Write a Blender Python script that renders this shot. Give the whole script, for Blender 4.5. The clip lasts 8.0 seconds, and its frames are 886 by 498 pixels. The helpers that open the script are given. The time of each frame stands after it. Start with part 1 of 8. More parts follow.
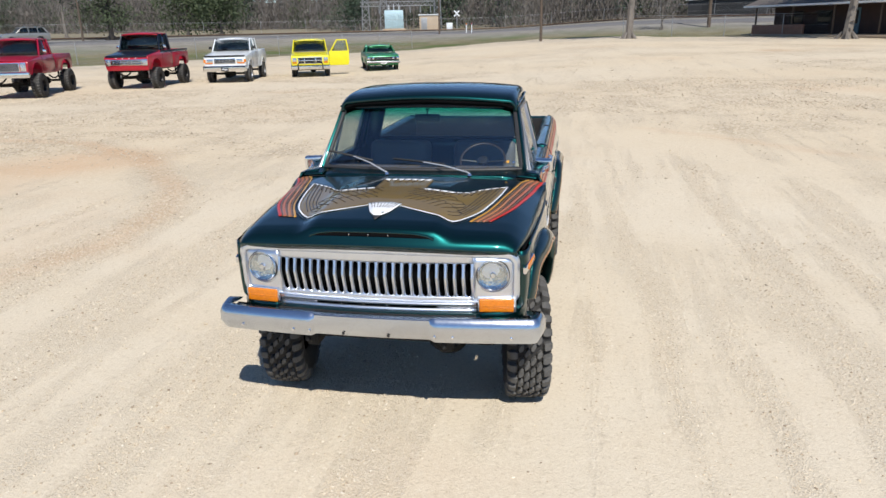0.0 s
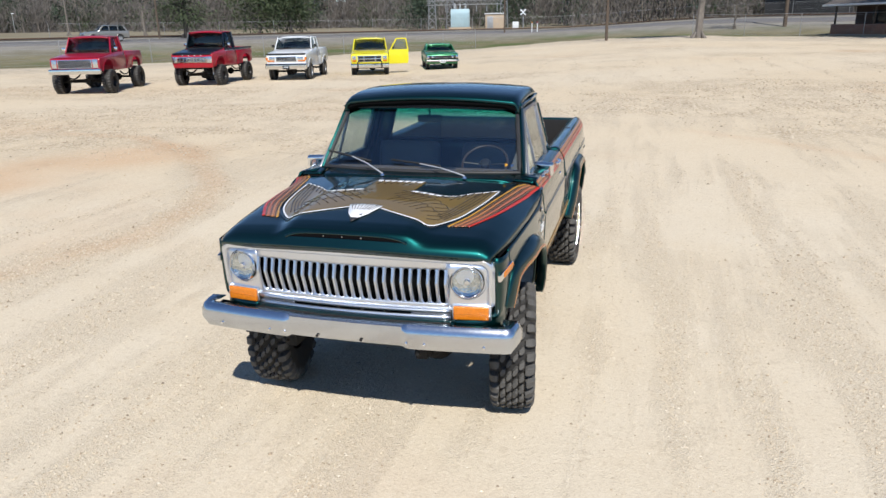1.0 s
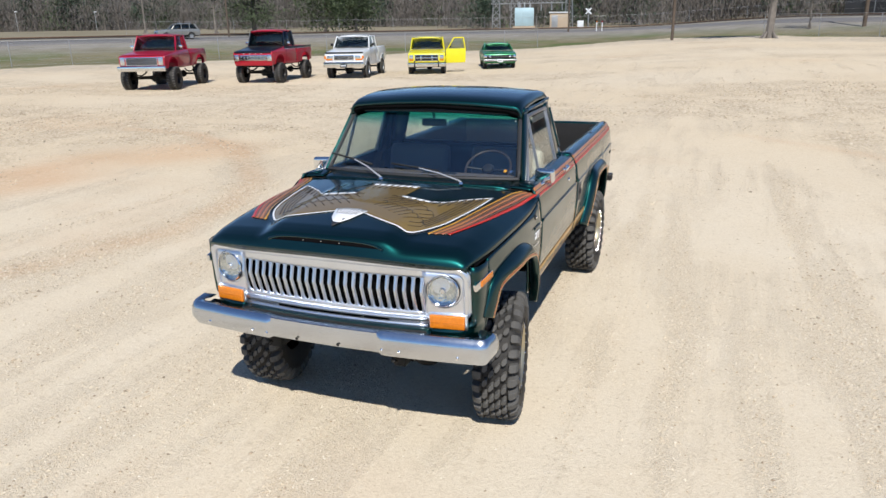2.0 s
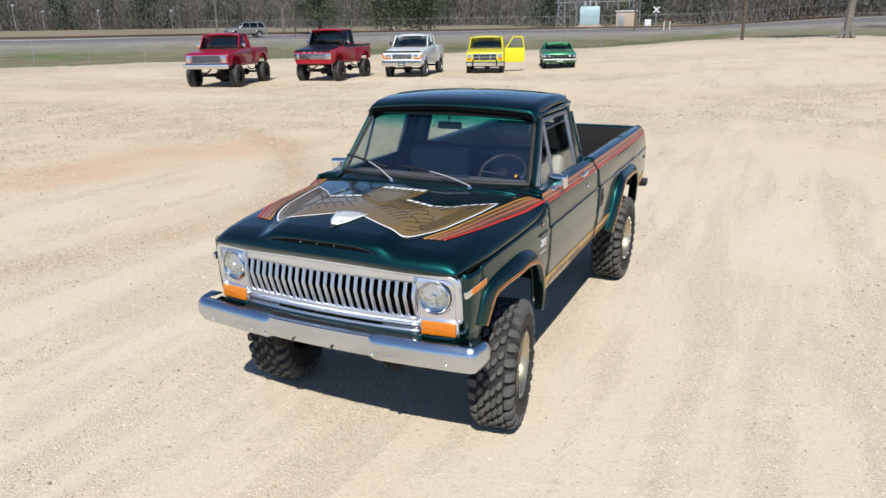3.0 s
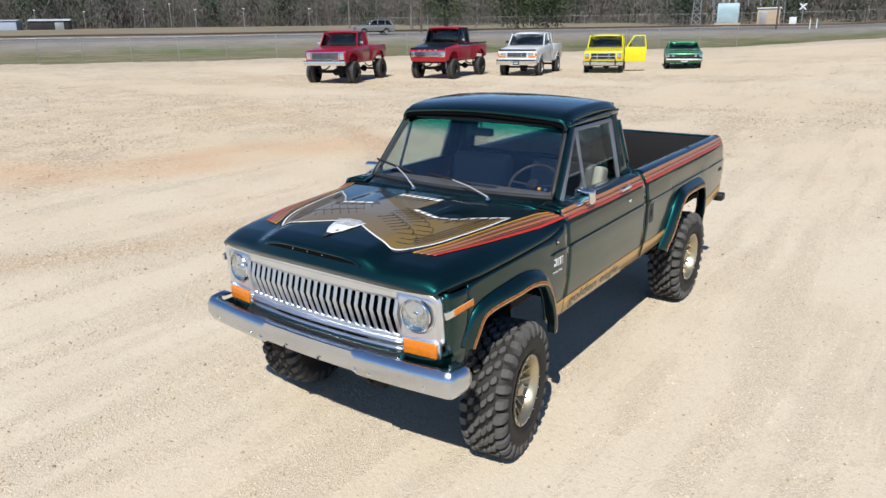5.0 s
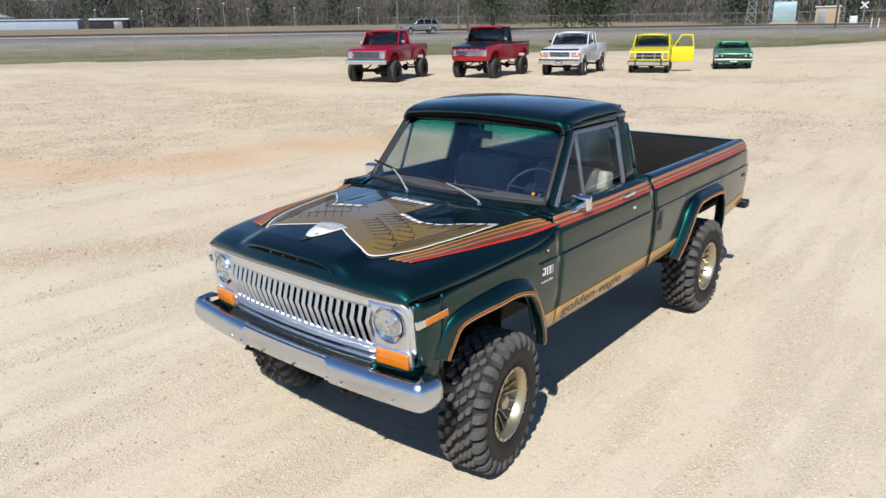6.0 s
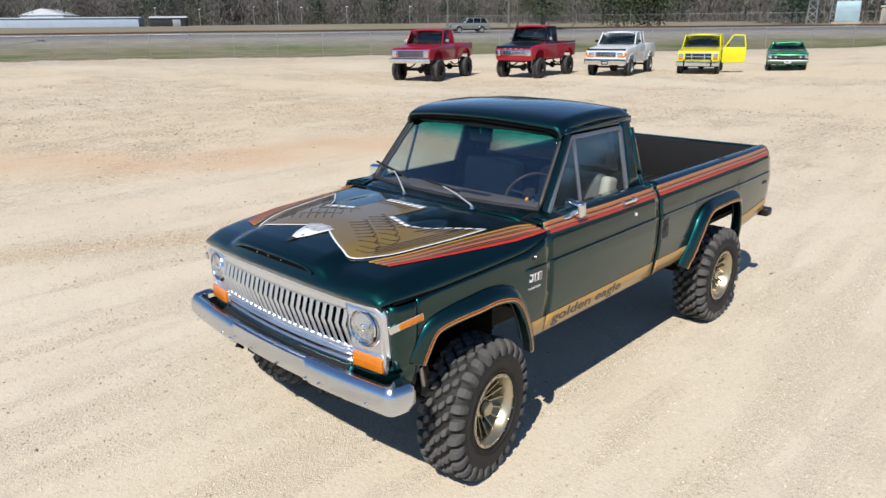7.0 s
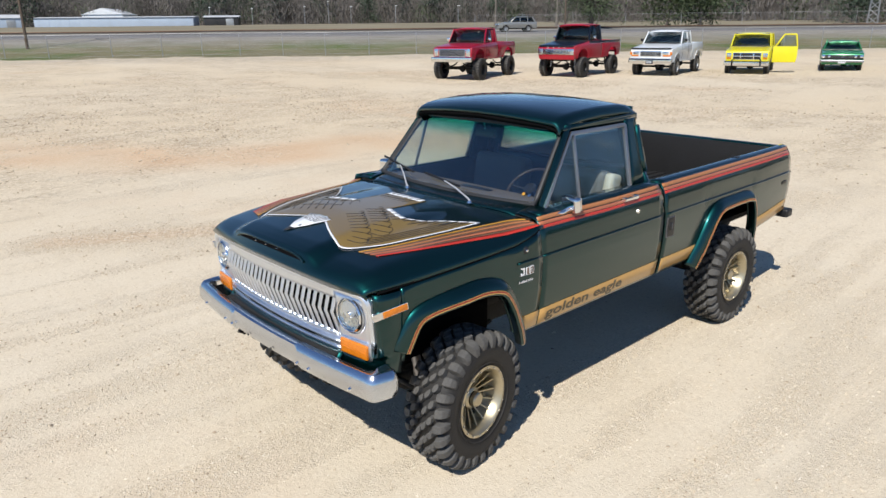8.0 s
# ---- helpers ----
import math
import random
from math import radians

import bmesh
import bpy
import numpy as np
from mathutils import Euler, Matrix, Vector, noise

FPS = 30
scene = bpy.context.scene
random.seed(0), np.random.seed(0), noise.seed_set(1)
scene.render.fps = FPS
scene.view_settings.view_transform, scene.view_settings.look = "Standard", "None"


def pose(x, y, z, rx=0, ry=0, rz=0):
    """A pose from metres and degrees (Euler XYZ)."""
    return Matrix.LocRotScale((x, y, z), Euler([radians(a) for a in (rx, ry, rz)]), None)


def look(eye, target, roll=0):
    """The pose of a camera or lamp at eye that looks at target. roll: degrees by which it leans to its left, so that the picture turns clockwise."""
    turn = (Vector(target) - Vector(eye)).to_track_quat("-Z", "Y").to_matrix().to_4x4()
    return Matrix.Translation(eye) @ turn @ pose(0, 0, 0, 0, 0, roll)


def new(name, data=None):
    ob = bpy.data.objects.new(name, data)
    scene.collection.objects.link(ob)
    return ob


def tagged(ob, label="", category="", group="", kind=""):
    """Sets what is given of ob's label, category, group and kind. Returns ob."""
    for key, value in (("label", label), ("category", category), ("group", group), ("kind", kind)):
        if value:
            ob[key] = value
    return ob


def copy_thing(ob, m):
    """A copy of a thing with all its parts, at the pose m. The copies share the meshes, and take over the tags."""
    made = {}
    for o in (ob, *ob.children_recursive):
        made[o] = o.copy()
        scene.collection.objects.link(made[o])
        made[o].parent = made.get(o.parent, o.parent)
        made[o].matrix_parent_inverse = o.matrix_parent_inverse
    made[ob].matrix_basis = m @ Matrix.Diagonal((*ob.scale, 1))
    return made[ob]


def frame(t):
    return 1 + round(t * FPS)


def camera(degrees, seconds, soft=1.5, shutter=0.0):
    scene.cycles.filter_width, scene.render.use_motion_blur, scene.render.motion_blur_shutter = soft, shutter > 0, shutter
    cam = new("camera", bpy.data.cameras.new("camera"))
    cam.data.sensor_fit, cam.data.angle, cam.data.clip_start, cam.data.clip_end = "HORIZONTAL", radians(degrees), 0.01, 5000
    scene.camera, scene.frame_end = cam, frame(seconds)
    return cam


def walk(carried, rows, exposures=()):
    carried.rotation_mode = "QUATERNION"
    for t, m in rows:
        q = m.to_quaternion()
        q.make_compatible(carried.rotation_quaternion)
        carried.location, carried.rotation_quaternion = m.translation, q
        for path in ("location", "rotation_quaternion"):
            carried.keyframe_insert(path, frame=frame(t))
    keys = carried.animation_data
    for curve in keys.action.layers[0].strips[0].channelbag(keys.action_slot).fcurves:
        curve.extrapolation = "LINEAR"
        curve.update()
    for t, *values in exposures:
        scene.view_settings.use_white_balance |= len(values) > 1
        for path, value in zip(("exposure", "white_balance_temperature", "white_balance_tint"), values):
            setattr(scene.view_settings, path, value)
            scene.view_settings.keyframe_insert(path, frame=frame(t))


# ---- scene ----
cam = camera(64.1, 8.0)
PATH = [
    (0, (1.065, -4.286, 2.339), (0.718, -2.41, 1.74), -1.2),
    (0.5, (1.287, -4.191, 2.33), (0.854, -2.333, 1.731), -1.2),
    (1, (1.506, -4.088, 2.335), (0.988, -2.251, 1.736), -1.1),
    (1.5, (1.717, -3.983, 2.349), (1.118, -2.171, 1.75), -1.0),
    (3, (2.209, -3.723, 2.38), (1.377, -2.007, 1.78), -0.9),
    (3.5, (2.334, -3.585, 2.39), (1.426, -1.907, 1.79), -0.8),
    (4, (2.457, -3.452, 2.388), (1.476, -1.815, 1.788), -0.8),
    (4.5, (2.573, -3.332, 2.391), (1.523, -1.739, 1.79), -0.8),
    (5, (2.676, -3.197, 2.401), (1.558, -1.651, 1.799), -0.8),
    (6.5, (2.968, -2.742, 2.392), (1.705, -1.314, 1.789), -0.7),
    (7, (3.094, -2.643, 2.413), (1.779, -1.263, 1.809), -0.6),
    (7.5, (3.221, -2.564, 2.411), (1.855, -1.234, 1.808), -0.7),
    (8, (3.352, -2.496, 2.396), (1.949, -1.206, 1.791), -0.6),
]
walk(cam, [(t, look(eye, target, roll)) for t, eye, target, roll in PATH], exposures=[(0.0, 0.31)])

# ---- daylight ----
SUN_TO = Vector((0.355, -0.835, 1.0)).normalized()
world = bpy.data.worlds.new("daylight")
scene.world = world
world.use_nodes = True
_wn = world.node_tree.nodes
_sky = _wn.new("ShaderNodeTexSky")
_sky.sky_type = "NISHITA"
_sky.sun_disc = False
_sky.sun_elevation = math.asin(SUN_TO.z)
_sky.sun_rotation = math.atan2(SUN_TO.x, SUN_TO.y)
_sky.air_density, _sky.dust_density, _sky.ozone_density = 0.80, 0.0, 5.5
world.node_tree.links.new(_sky.outputs[0], _wn["Background"].inputs[0])
_wn["Background"].inputs[1].default_value = 0.094
_sd = bpy.data.lights.new("sun", "SUN")
_sd.energy, _sd.angle, _sd.color = 4.4, radians(0.53), (1.0, 0.955, 0.88)
sun = new("sun", _sd)
sun.matrix_world = look(SUN_TO * 60, (0, 0, 0))


# ---- materials ----
def _socket(node, *names):
    for n in names:
        if n in node.inputs:
            return node.inputs[n]


def material(name, color, rough=0.5, metal=0.0, coat=0.0, coat_rough=0.03, vary=0.12, scale=6.0, fine=60.0, bump=0.0, bump_scale=80.0,
             spec=0.5, transmission=0.0, ior=1.45, per_object=0.0, tint=None, emission=0.0):
    """A principled material with variation at two scales, in object coordinates (metres)."""
    m = bpy.data.materials.new(name)
    m.use_nodes = True
    nt = m.node_tree
    n, ln = nt.nodes, nt.links
    p = n["Principled BSDF"]
    tc = n.new("ShaderNodeTexCoord")
    big = n.new("ShaderNodeTexNoise")
    big.inputs["Scale"].default_value, big.inputs["Detail"].default_value = scale, 4
    small = n.new("ShaderNodeTexNoise")
    small.inputs["Scale"].default_value, small.inputs["Detail"].default_value = fine, 5
    ln.new(tc.outputs["Object"], big.inputs["Vector"])
    ln.new(tc.outputs["Object"], small.inputs["Vector"])
    add = n.new("ShaderNodeMath")
    add.operation = "ADD"
    ln.new(big.outputs["Fac"], add.inputs[0])
    ln.new(small.outputs["Fac"], add.inputs[1])
    rng = n.new("ShaderNodeMapRange")
    rng.inputs["From Min"].default_value, rng.inputs["From Max"].default_value = 0.6, 1.4
    ln.new(add.outputs[0], rng.inputs["Value"])
    mix = n.new("ShaderNodeMix")
    mix.data_type = "RGBA"
    lo = [c * (1 - vary) for c in color]
    hi = [min(1.0, c * (1 + vary)) for c in (tint or color)]
    mix.inputs["A"].default_value, mix.inputs["B"].default_value = (*lo, 1), (*hi, 1)
    ln.new(rng.outputs[0], mix.inputs["Factor"])
    out = mix.outputs["Result"]
    if per_object:
        info = n.new("ShaderNodeObjectInfo")
        hsv = n.new("ShaderNodeHueSaturation")
        r2 = n.new("ShaderNodeMapRange")
        r2.inputs["To Min"].default_value, r2.inputs["To Max"].default_value = 1 - per_object, 1 + per_object
        ln.new(info.outputs["Random"], r2.inputs["Value"])
        ln.new(r2.outputs[0], hsv.inputs["Value"])
        ln.new(out, hsv.inputs["Color"])
        out = hsv.outputs["Color"]
    ln.new(out, p.inputs["Base Color"])
    rr = n.new("ShaderNodeMapRange")
    rr.inputs["From Min"].default_value, rr.inputs["From Max"].default_value = 0.6, 1.4
    rr.inputs["To Min"].default_value, rr.inputs["To Max"].default_value = max(0.0, rough * 0.85), min(1.0, rough * 1.15)
    ln.new(add.outputs[0], rr.inputs["Value"])
    ln.new(rr.outputs[0], p.inputs["Roughness"])
    p.inputs["Metallic"].default_value = metal
    p.inputs["IOR"].default_value = ior
    _socket(p, "Specular IOR Level").default_value = spec
    _socket(p, "Coat Weight").default_value = coat
    _socket(p, "Coat Roughness").default_value = coat_rough
    _socket(p, "Transmission Weight").default_value = transmission
    if bump:
        tex = n.new("ShaderNodeTexNoise")
        tex.inputs["Scale"].default_value, tex.inputs["Detail"].default_value = bump_scale, 6
        ln.new(tc.outputs["Object"], tex.inputs["Vector"])
        b = n.new("ShaderNodeBump")
        b.inputs["Strength"].default_value, b.inputs["Distance"].default_value = bump, 0.01
        ln.new(tex.outputs["Fac"], b.inputs["Height"])
        ln.new(b.outputs[0], p.inputs["Normal"])
    return m


def paint(name, color, metal=0.55, rough=0.3, coat=1.0, coat_ior=1.5):
    m = material(name, color, rough, metal, coat, 0.025, vary=0.08, scale=3, fine=900)
    _socket(m.node_tree.nodes["Principled BSDF"], "Coat IOR").default_value = coat_ior
    return m


def pane(name, tint, band=None, z0=0.0, z1=1.0, gloss=0.058):
    """Thin window glass: mostly clear, tinted, with a mirror-like surface; band: a second tint that fades in between two heights."""
    m = bpy.data.materials.new(name)
    m.use_nodes = True
    nt = m.node_tree
    n, ln = nt.nodes, nt.links
    n.remove(n["Principled BSDF"])
    tr = n.new("ShaderNodeBsdfTransparent")
    tr.inputs[0].default_value = (*tint, 1)
    if band:
        tc = n.new("ShaderNodeTexCoord")
        sep = n.new("ShaderNodeSeparateXYZ")
        ln.new(tc.outputs["Object"], sep.inputs[0])
        fade = n.new("ShaderNodeMapRange")
        fade.interpolation_type = "SMOOTHSTEP"
        fade.inputs["From Min"].default_value, fade.inputs["From Max"].default_value = z0, z1
        ln.new(sep.outputs["Z"], fade.inputs["Value"])
        mix = n.new("ShaderNodeMix")
        mix.data_type = "RGBA"
        mix.inputs["A"].default_value, mix.inputs["B"].default_value = (*tint, 1), (*band, 1)
        ln.new(fade.outputs[0], mix.inputs["Factor"])
        ln.new(mix.outputs["Result"], tr.inputs[0])
    gl = n.new("ShaderNodeBsdfGlossy")
    gl.inputs["Roughness"].default_value = 0.015
    gl.inputs[0].default_value = (0.95, 0.97, 1.0, 1)
    lw = n.new("ShaderNodeLayerWeight")
    lw.inputs["Blend"].default_value = 0.5
    pw = n.new("ShaderNodeMath")
    pw.operation, pw.inputs[1].default_value = "POWER", 4.0
    ln.new(lw.outputs["Facing"], pw.inputs[0])
    fr = n.new("ShaderNodeMapRange")
    fr.inputs["To Min"].default_value, fr.inputs["To Max"].default_value = gloss, 0.8
    ln.new(pw.outputs[0], fr.inputs["Value"])
    mx = n.new("ShaderNodeMixShader")
    ln.new(fr.outputs[0], mx.inputs[0])
    ln.new(tr.outputs[0], mx.inputs[1])
    ln.new(gl.outputs[0], mx.inputs[2])
    ln.new(mx.outputs[0], n["Material Output"].inputs[0])
    return m


M_GREEN = paint("dark_green_metallic_paint", (0.0011, 0.036, 0.036), metal=0.94, rough=0.37, coat_ior=1.50)
M_RED = paint("red_paint", (0.31, 0.0035, 0.024), metal=0.0, rough=0.35, coat=0.45)
M_RED2 = paint("bright_red_paint", (0.36, 0.004, 0.020), metal=0.0, rough=0.35, coat=0.45)
M_NAVY = paint("navy_paint", (0.004, 0.008, 0.018), metal=0.1, coat=0.3)
M_WHITE = paint("white_paint", (0.66, 0.69, 0.72), metal=0.0, rough=0.35, coat=0.45)
M_YELLOW = paint("yellow_paint", (0.68, 0.61, 0.012), metal=0.0, rough=0.35, coat=0.45)
M_LGREEN = paint("mid_green_paint", (0.02, 0.19, 0.075), metal=0.3, coat=0.45)
M_SILVER = paint("silver_paint", (0.30, 0.30, 0.285), metal=0.5)
M_CHROME = material("chrome", (0.80, 0.81, 0.83), 0.10, 1.0, vary=0.05, fine=200)
M_ALU = material("brushed_bumper_metal", (0.585, 0.625, 0.69), 0.20, 1.0, vary=0.08, scale=4, fine=90, bump=0.008, bump_scale=40)
M_GRILLE = material("satin_grille_metal", (0.74, 0.79, 0.87), 0.33, 1.0, vary=0.06, scale=8, fine=160)
M_BLACK = material("black_trim", (0.012, 0.012, 0.013), 0.45, vary=0.2)
M_DARK = material("dark_underbody", (0.009, 0.0085, 0.008), 0.8, vary=0.4, scale=10, bump=0.3)
M_LINER = material("black_bed_liner", (0.0085, 0.0085, 0.0095), 0.75, vary=0.3, scale=8, bump=0.5, bump_scale=160)
# rubber darkened to paint the shade between the lighter dusty tread blocks
M_RUBBER = material("tyre_rubber", (0.017, 0.016, 0.0155), 0.68, vary=0.25, scale=12, fine=90, bump=0.12, bump_scale=120)
M_TREAD = material("dusty_tyre_tread", (0.082, 0.080, 0.077), 0.85, vary=0.35, scale=14, fine=120, bump=0.3, bump_scale=90)
# near-black: puts the shade of gaps and recesses into the colour
M_SHADE_BLACK = material("shade_black", (0.004, 0.004, 0.0045), 1.0, vary=0.2, spec=0.04)
M_WIPER = material("silver_wiper_paint", (0.60, 0.61, 0.63), 0.35, 0.45, vary=0.08)
M_SEAL = material("dark_window_seal", (0.024, 0.024, 0.026), 0.5, vary=0.15)
M_GREYTRIM = material("grey_trim", (0.06, 0.06, 0.065), 0.5, vary=0.15)
M_STEEL = material("dull_window_frame_metal", (0.34, 0.34, 0.36), 0.34, 0.9, vary=0.1)
M_RIM = material("gold_tan_alloy", (0.50, 0.44, 0.315), 0.36, 0.9, vary=0.10, fine=140)
M_AMBER = material("amber_lens", (0.60, 0.175, 0.008), 0.22, vary=0.10, scale=60, bump=0.25, bump_scale=240, coat=0.6)
M_LENS = material("fluted_lamp_lens", (0.74, 0.77, 0.81), 0.06, 1.0, vary=0.35, scale=30, fine=90, bump=0.9, bump_scale=34)
M_VINYL = material("grey_vinyl", (0.115, 0.118, 0.125), 0.6, vary=0.12, bump=0.15, bump_scale=220)
# pale copy of the seat vinyl, with sunlight in its colour
M_SUNLIT_VINYL = material("sunlit_vinyl", (0.50, 0.48, 0.42), 0.55, vary=0.10, bump=0.15, bump_scale=220)
M_DASH = material("brown_dash_pad", (0.115, 0.094, 0.082), 0.7, vary=0.15, bump=0.2, bump_scale=200)
M_WOOD = material("brown_steering_wheel_rim", (0.036, 0.026, 0.022), 0.45, vary=0.2, coat=0.15)
M_GLASS = pane("window_glass", (0.88, 0.93, 0.915))
M_GLASS_BAND = pane("windscreen_glass_with_green_top", (0.90, 0.945, 0.93), (0.16, 0.66, 0.62), 1.655, 1.765, gloss=0.10)
# uneven tone stands in for broken reflections inside the headlamp
M_REFLECT = material("mottled_lamp_reflector", (0.62, 0.66, 0.72), 0.07, 1.0, vary=0.5, scale=38, fine=90, bump=1.0, bump_scale=24)
M_GLASS_LAMP = pane("lamp_glass", (0.93, 0.95, 0.96))
M_GLASS_FAR = pane("dark_window_glass", (0.40, 0.47, 0.48))
M_D_GOLD = material("gold_decal", (0.225, 0.150, 0.045), 0.32, 0.25, coat=0.7, vary=0.08, scale=5, fine=300)
M_D_WHITE = material("white_decal", (0.80, 0.82, 0.86), 0.35, coat=0.6, vary=0.03)
M_D_BLACK = material("black_decal", (0.010, 0.010, 0.012), 0.35, coat=0.6, vary=0.1)
M_D_RED = material("red_decal", (0.45, 0.034, 0.022), 0.35, coat=0.3, vary=0.05)
M_D_SALMON = material("salmon_decal", (0.37, 0.120, 0.060), 0.35, coat=0.3, vary=0.05)
M_D_ORANGE = material("orange_decal", (0.37, 0.150, 0.056), 0.35, coat=0.3, vary=0.05)
M_D_YELLOW = material("yellow_decal", (0.50, 0.25, 0.03), 0.35, coat=0.6, vary=0.05)
M_D_TAN = material("tan_gold_decal", (0.46, 0.27, 0.085), 0.38, 0.1, coat=0.5, vary=0.06)
M_D_BROWN = material("brown_decal", (0.125, 0.075, 0.046), 0.36, coat=0.4, vary=0.06)
M_D_TEXT = material("dark_olive_lettering", (0.055, 0.038, 0.014), 0.4, coat=0.4, vary=0.05)
M_BARK = material("bark", (0.155, 0.138, 0.122), 0.9, vary=0.4, scale=3, fine=25, bump=0.6, bump_scale=12)
M_BARK_DARK = material("dark_bark", (0.045, 0.040, 0.036), 0.9, vary=0.4, scale=3, fine=25, bump=0.6, bump_scale=12)
M_TWIG = material("bare_twigs", (0.128, 0.118, 0.111), 0.9, vary=0.35, scale=0.15, fine=2.0)
M_TWIG2 = material("brown_brush", (0.104, 0.093, 0.085), 0.9, vary=0.35, scale=0.15, fine=2.0)
M_NEEDLE = material("pine_needles", (0.038, 0.060, 0.038), 0.8, vary=0.4, scale=0.3, fine=3.0)
M_LEAF = material("dull_evergreen_leaves", (0.048, 0.068, 0.030), 0.75, vary=0.4, scale=0.3, fine=3.0)
M_POLE = material("weathered_pole_wood", (0.095, 0.072, 0.055), 0.9, vary=0.3, scale=2, fine=20, bump=0.4, bump_scale=25)
M_GALV = material("galvanised_steel", (0.36, 0.37, 0.38), 0.5, 0.7, vary=0.15, scale=3)
M_ASPHALT = material("old_asphalt", (0.150, 0.145, 0.144), 0.9, vary=0.18, scale=0.2, fine=8.0, bump=0.3, bump_scale=40)
M_BALLAST = material("dark_ballast", (0.055, 0.048, 0.042), 0.95, vary=0.4, scale=1.0, fine=10.0, bump=0.8, bump_scale=20)
M_RUST = material("rusty_rail", (0.10, 0.060, 0.040), 0.6, 0.5, vary=0.3)


# ---- mesh helpers ----
def part(name, bm, mat, parent=None, label="", sharp=38, smooth=True, solid=0.0, offset=-1.0):
    """Link a bmesh as one mesh object under a thing or under a part."""
    bm.normal_update()
    if smooth:
        lim = radians(sharp)
        for f in bm.faces:
            f.smooth = True
        for e in bm.edges:
            if len(e.link_faces) == 2 and e.calc_face_angle(0) > lim:
                e.smooth = False
    me = bpy.data.meshes.new(name)
    bm.to_mesh(me)
    bm.free()
    for m in (mat if isinstance(mat, (list, tuple)) else [mat]):
        me.materials.append(m)
    ob = new(name, me)
    if parent:
        ob.parent = parent
    if label:
        ob["label"] = label
    if solid:
        md = ob.modifiers.new("thickness", "SOLIDIFY")
        md.thickness, md.offset, md.use_even_offset = solid, offset, False
    return ob


def fix(bm):
    bmesh.ops.recalc_face_normals(bm, faces=bm.faces)
    return bm


def box(cx, cy, cz, sx, sy, sz, bevel=0.0, bm=None, m=None, seg=2):
    """A bevelled box by centre and full sizes; m: a pose applied to it."""
    own = bmesh.new()
    bmesh.ops.create_cube(own, size=1.0, matrix=Matrix.Translation((cx, cy, cz)) @ Matrix.Diagonal((sx, sy, sz, 1)))
    if bevel:
        bmesh.ops.bevel(own, geom=own.edges[:], offset=bevel, segments=seg, affect="EDGES", profile=0.6)
    if m is not None:
        own.transform(m)
    return merge(bm, own)


def merge(bm, own):
    if bm is None:
        return own
    base = [bm.verts.new(v.co) for v in own.verts]
    own.verts.index_update()
    for f in own.faces:
        try:
            nf = bm.faces.new([base[v.index] for v in f.verts])
            nf.material_index = f.material_index
        except ValueError:
            pass
    own.free()
    return bm


def tube(points, r, seg=8, bm=None, closed=False, r2=None):
    """A round tube along points; r2: radius at its end."""
    bm = bm or bmesh.new()
    pts = [Vector(p) for p in points]
    rings = []
    n = len(pts)
    for i, p in enumerate(pts):
        a = pts[i - 1] if (i or closed) else p
        b = pts[(i + 1) % n] if (i < n - 1 or closed) else p
        d = (b - a).normalized()
        up = Vector((0, 0, 1)) if abs(d.z) < 0.9 else Vector((1, 0, 0))
        u = d.cross(up).normalized()
        v = u.cross(d)
        rad = r if r2 is None else r + (r2 - r) * i / max(1, n - 1)
        rings.append([bm.verts.new(p + rad * (math.cos(2 * math.pi * k / seg) * u + math.sin(2 * math.pi * k / seg) * v)) for k in range(seg)])
    for i in range(n if closed else n - 1):
        A, B = rings[i], rings[(i + 1) % n]
        for k in range(seg):
            bm.faces.new((A[k], A[(k + 1) % seg], B[(k + 1) % seg], B[k]))
    if not closed:
        bm.faces.new(rings[0][::-1])
        bm.faces.new(rings[-1])
    return bm


def grid(fn, us, vs, bm=None, close_u=False):
    """A sheet of quads: fn(u, v) gives the place."""
    bm = bm or bmesh.new()
    rows = [[bm.verts.new(fn(u, v)) for v in vs] for u in us]
    for i in range(len(us) - (0 if close_u else 1)):
        A, B = rows[i], rows[(i + 1) % len(us)]
        for j in range(len(vs) - 1):
            bm.faces.new((A[j], B[j], B[j + 1], A[j + 1]))
    return bm


def lathe(profile, seg=40, bm=None, axis="X", m=None):
    """Turn (radius, along) pairs round an axis."""
    own = bmesh.new()
    rows = []
    for r, h in profile:
        if r < 1e-5:
            rows.append([own.verts.new((h, 0, 0))] * seg)
        else:
            rows.append([own.verts.new((h, r * math.cos(2 * math.pi * k / seg), r * math.sin(2 * math.pi * k / seg))) for k in range(seg)])
    for A, B in zip(rows, rows[1:]):
        for k in range(seg):
            vs = []
            for v in (A[k], A[(k + 1) % seg], B[(k + 1) % seg], B[k]):
                if v not in vs:
                    vs.append(v)
            if len(vs) > 2:
                own.faces.new(vs)
    if axis == "Z":
        own.transform(Matrix.Rotation(radians(-90), 4, "Y"))
    if axis == "Y":
        own.transform(Matrix.Rotation(radians(90), 4, "Z"))
    if m is not None:
        own.transform(m)
    fix(own)
    return merge(bm, own)


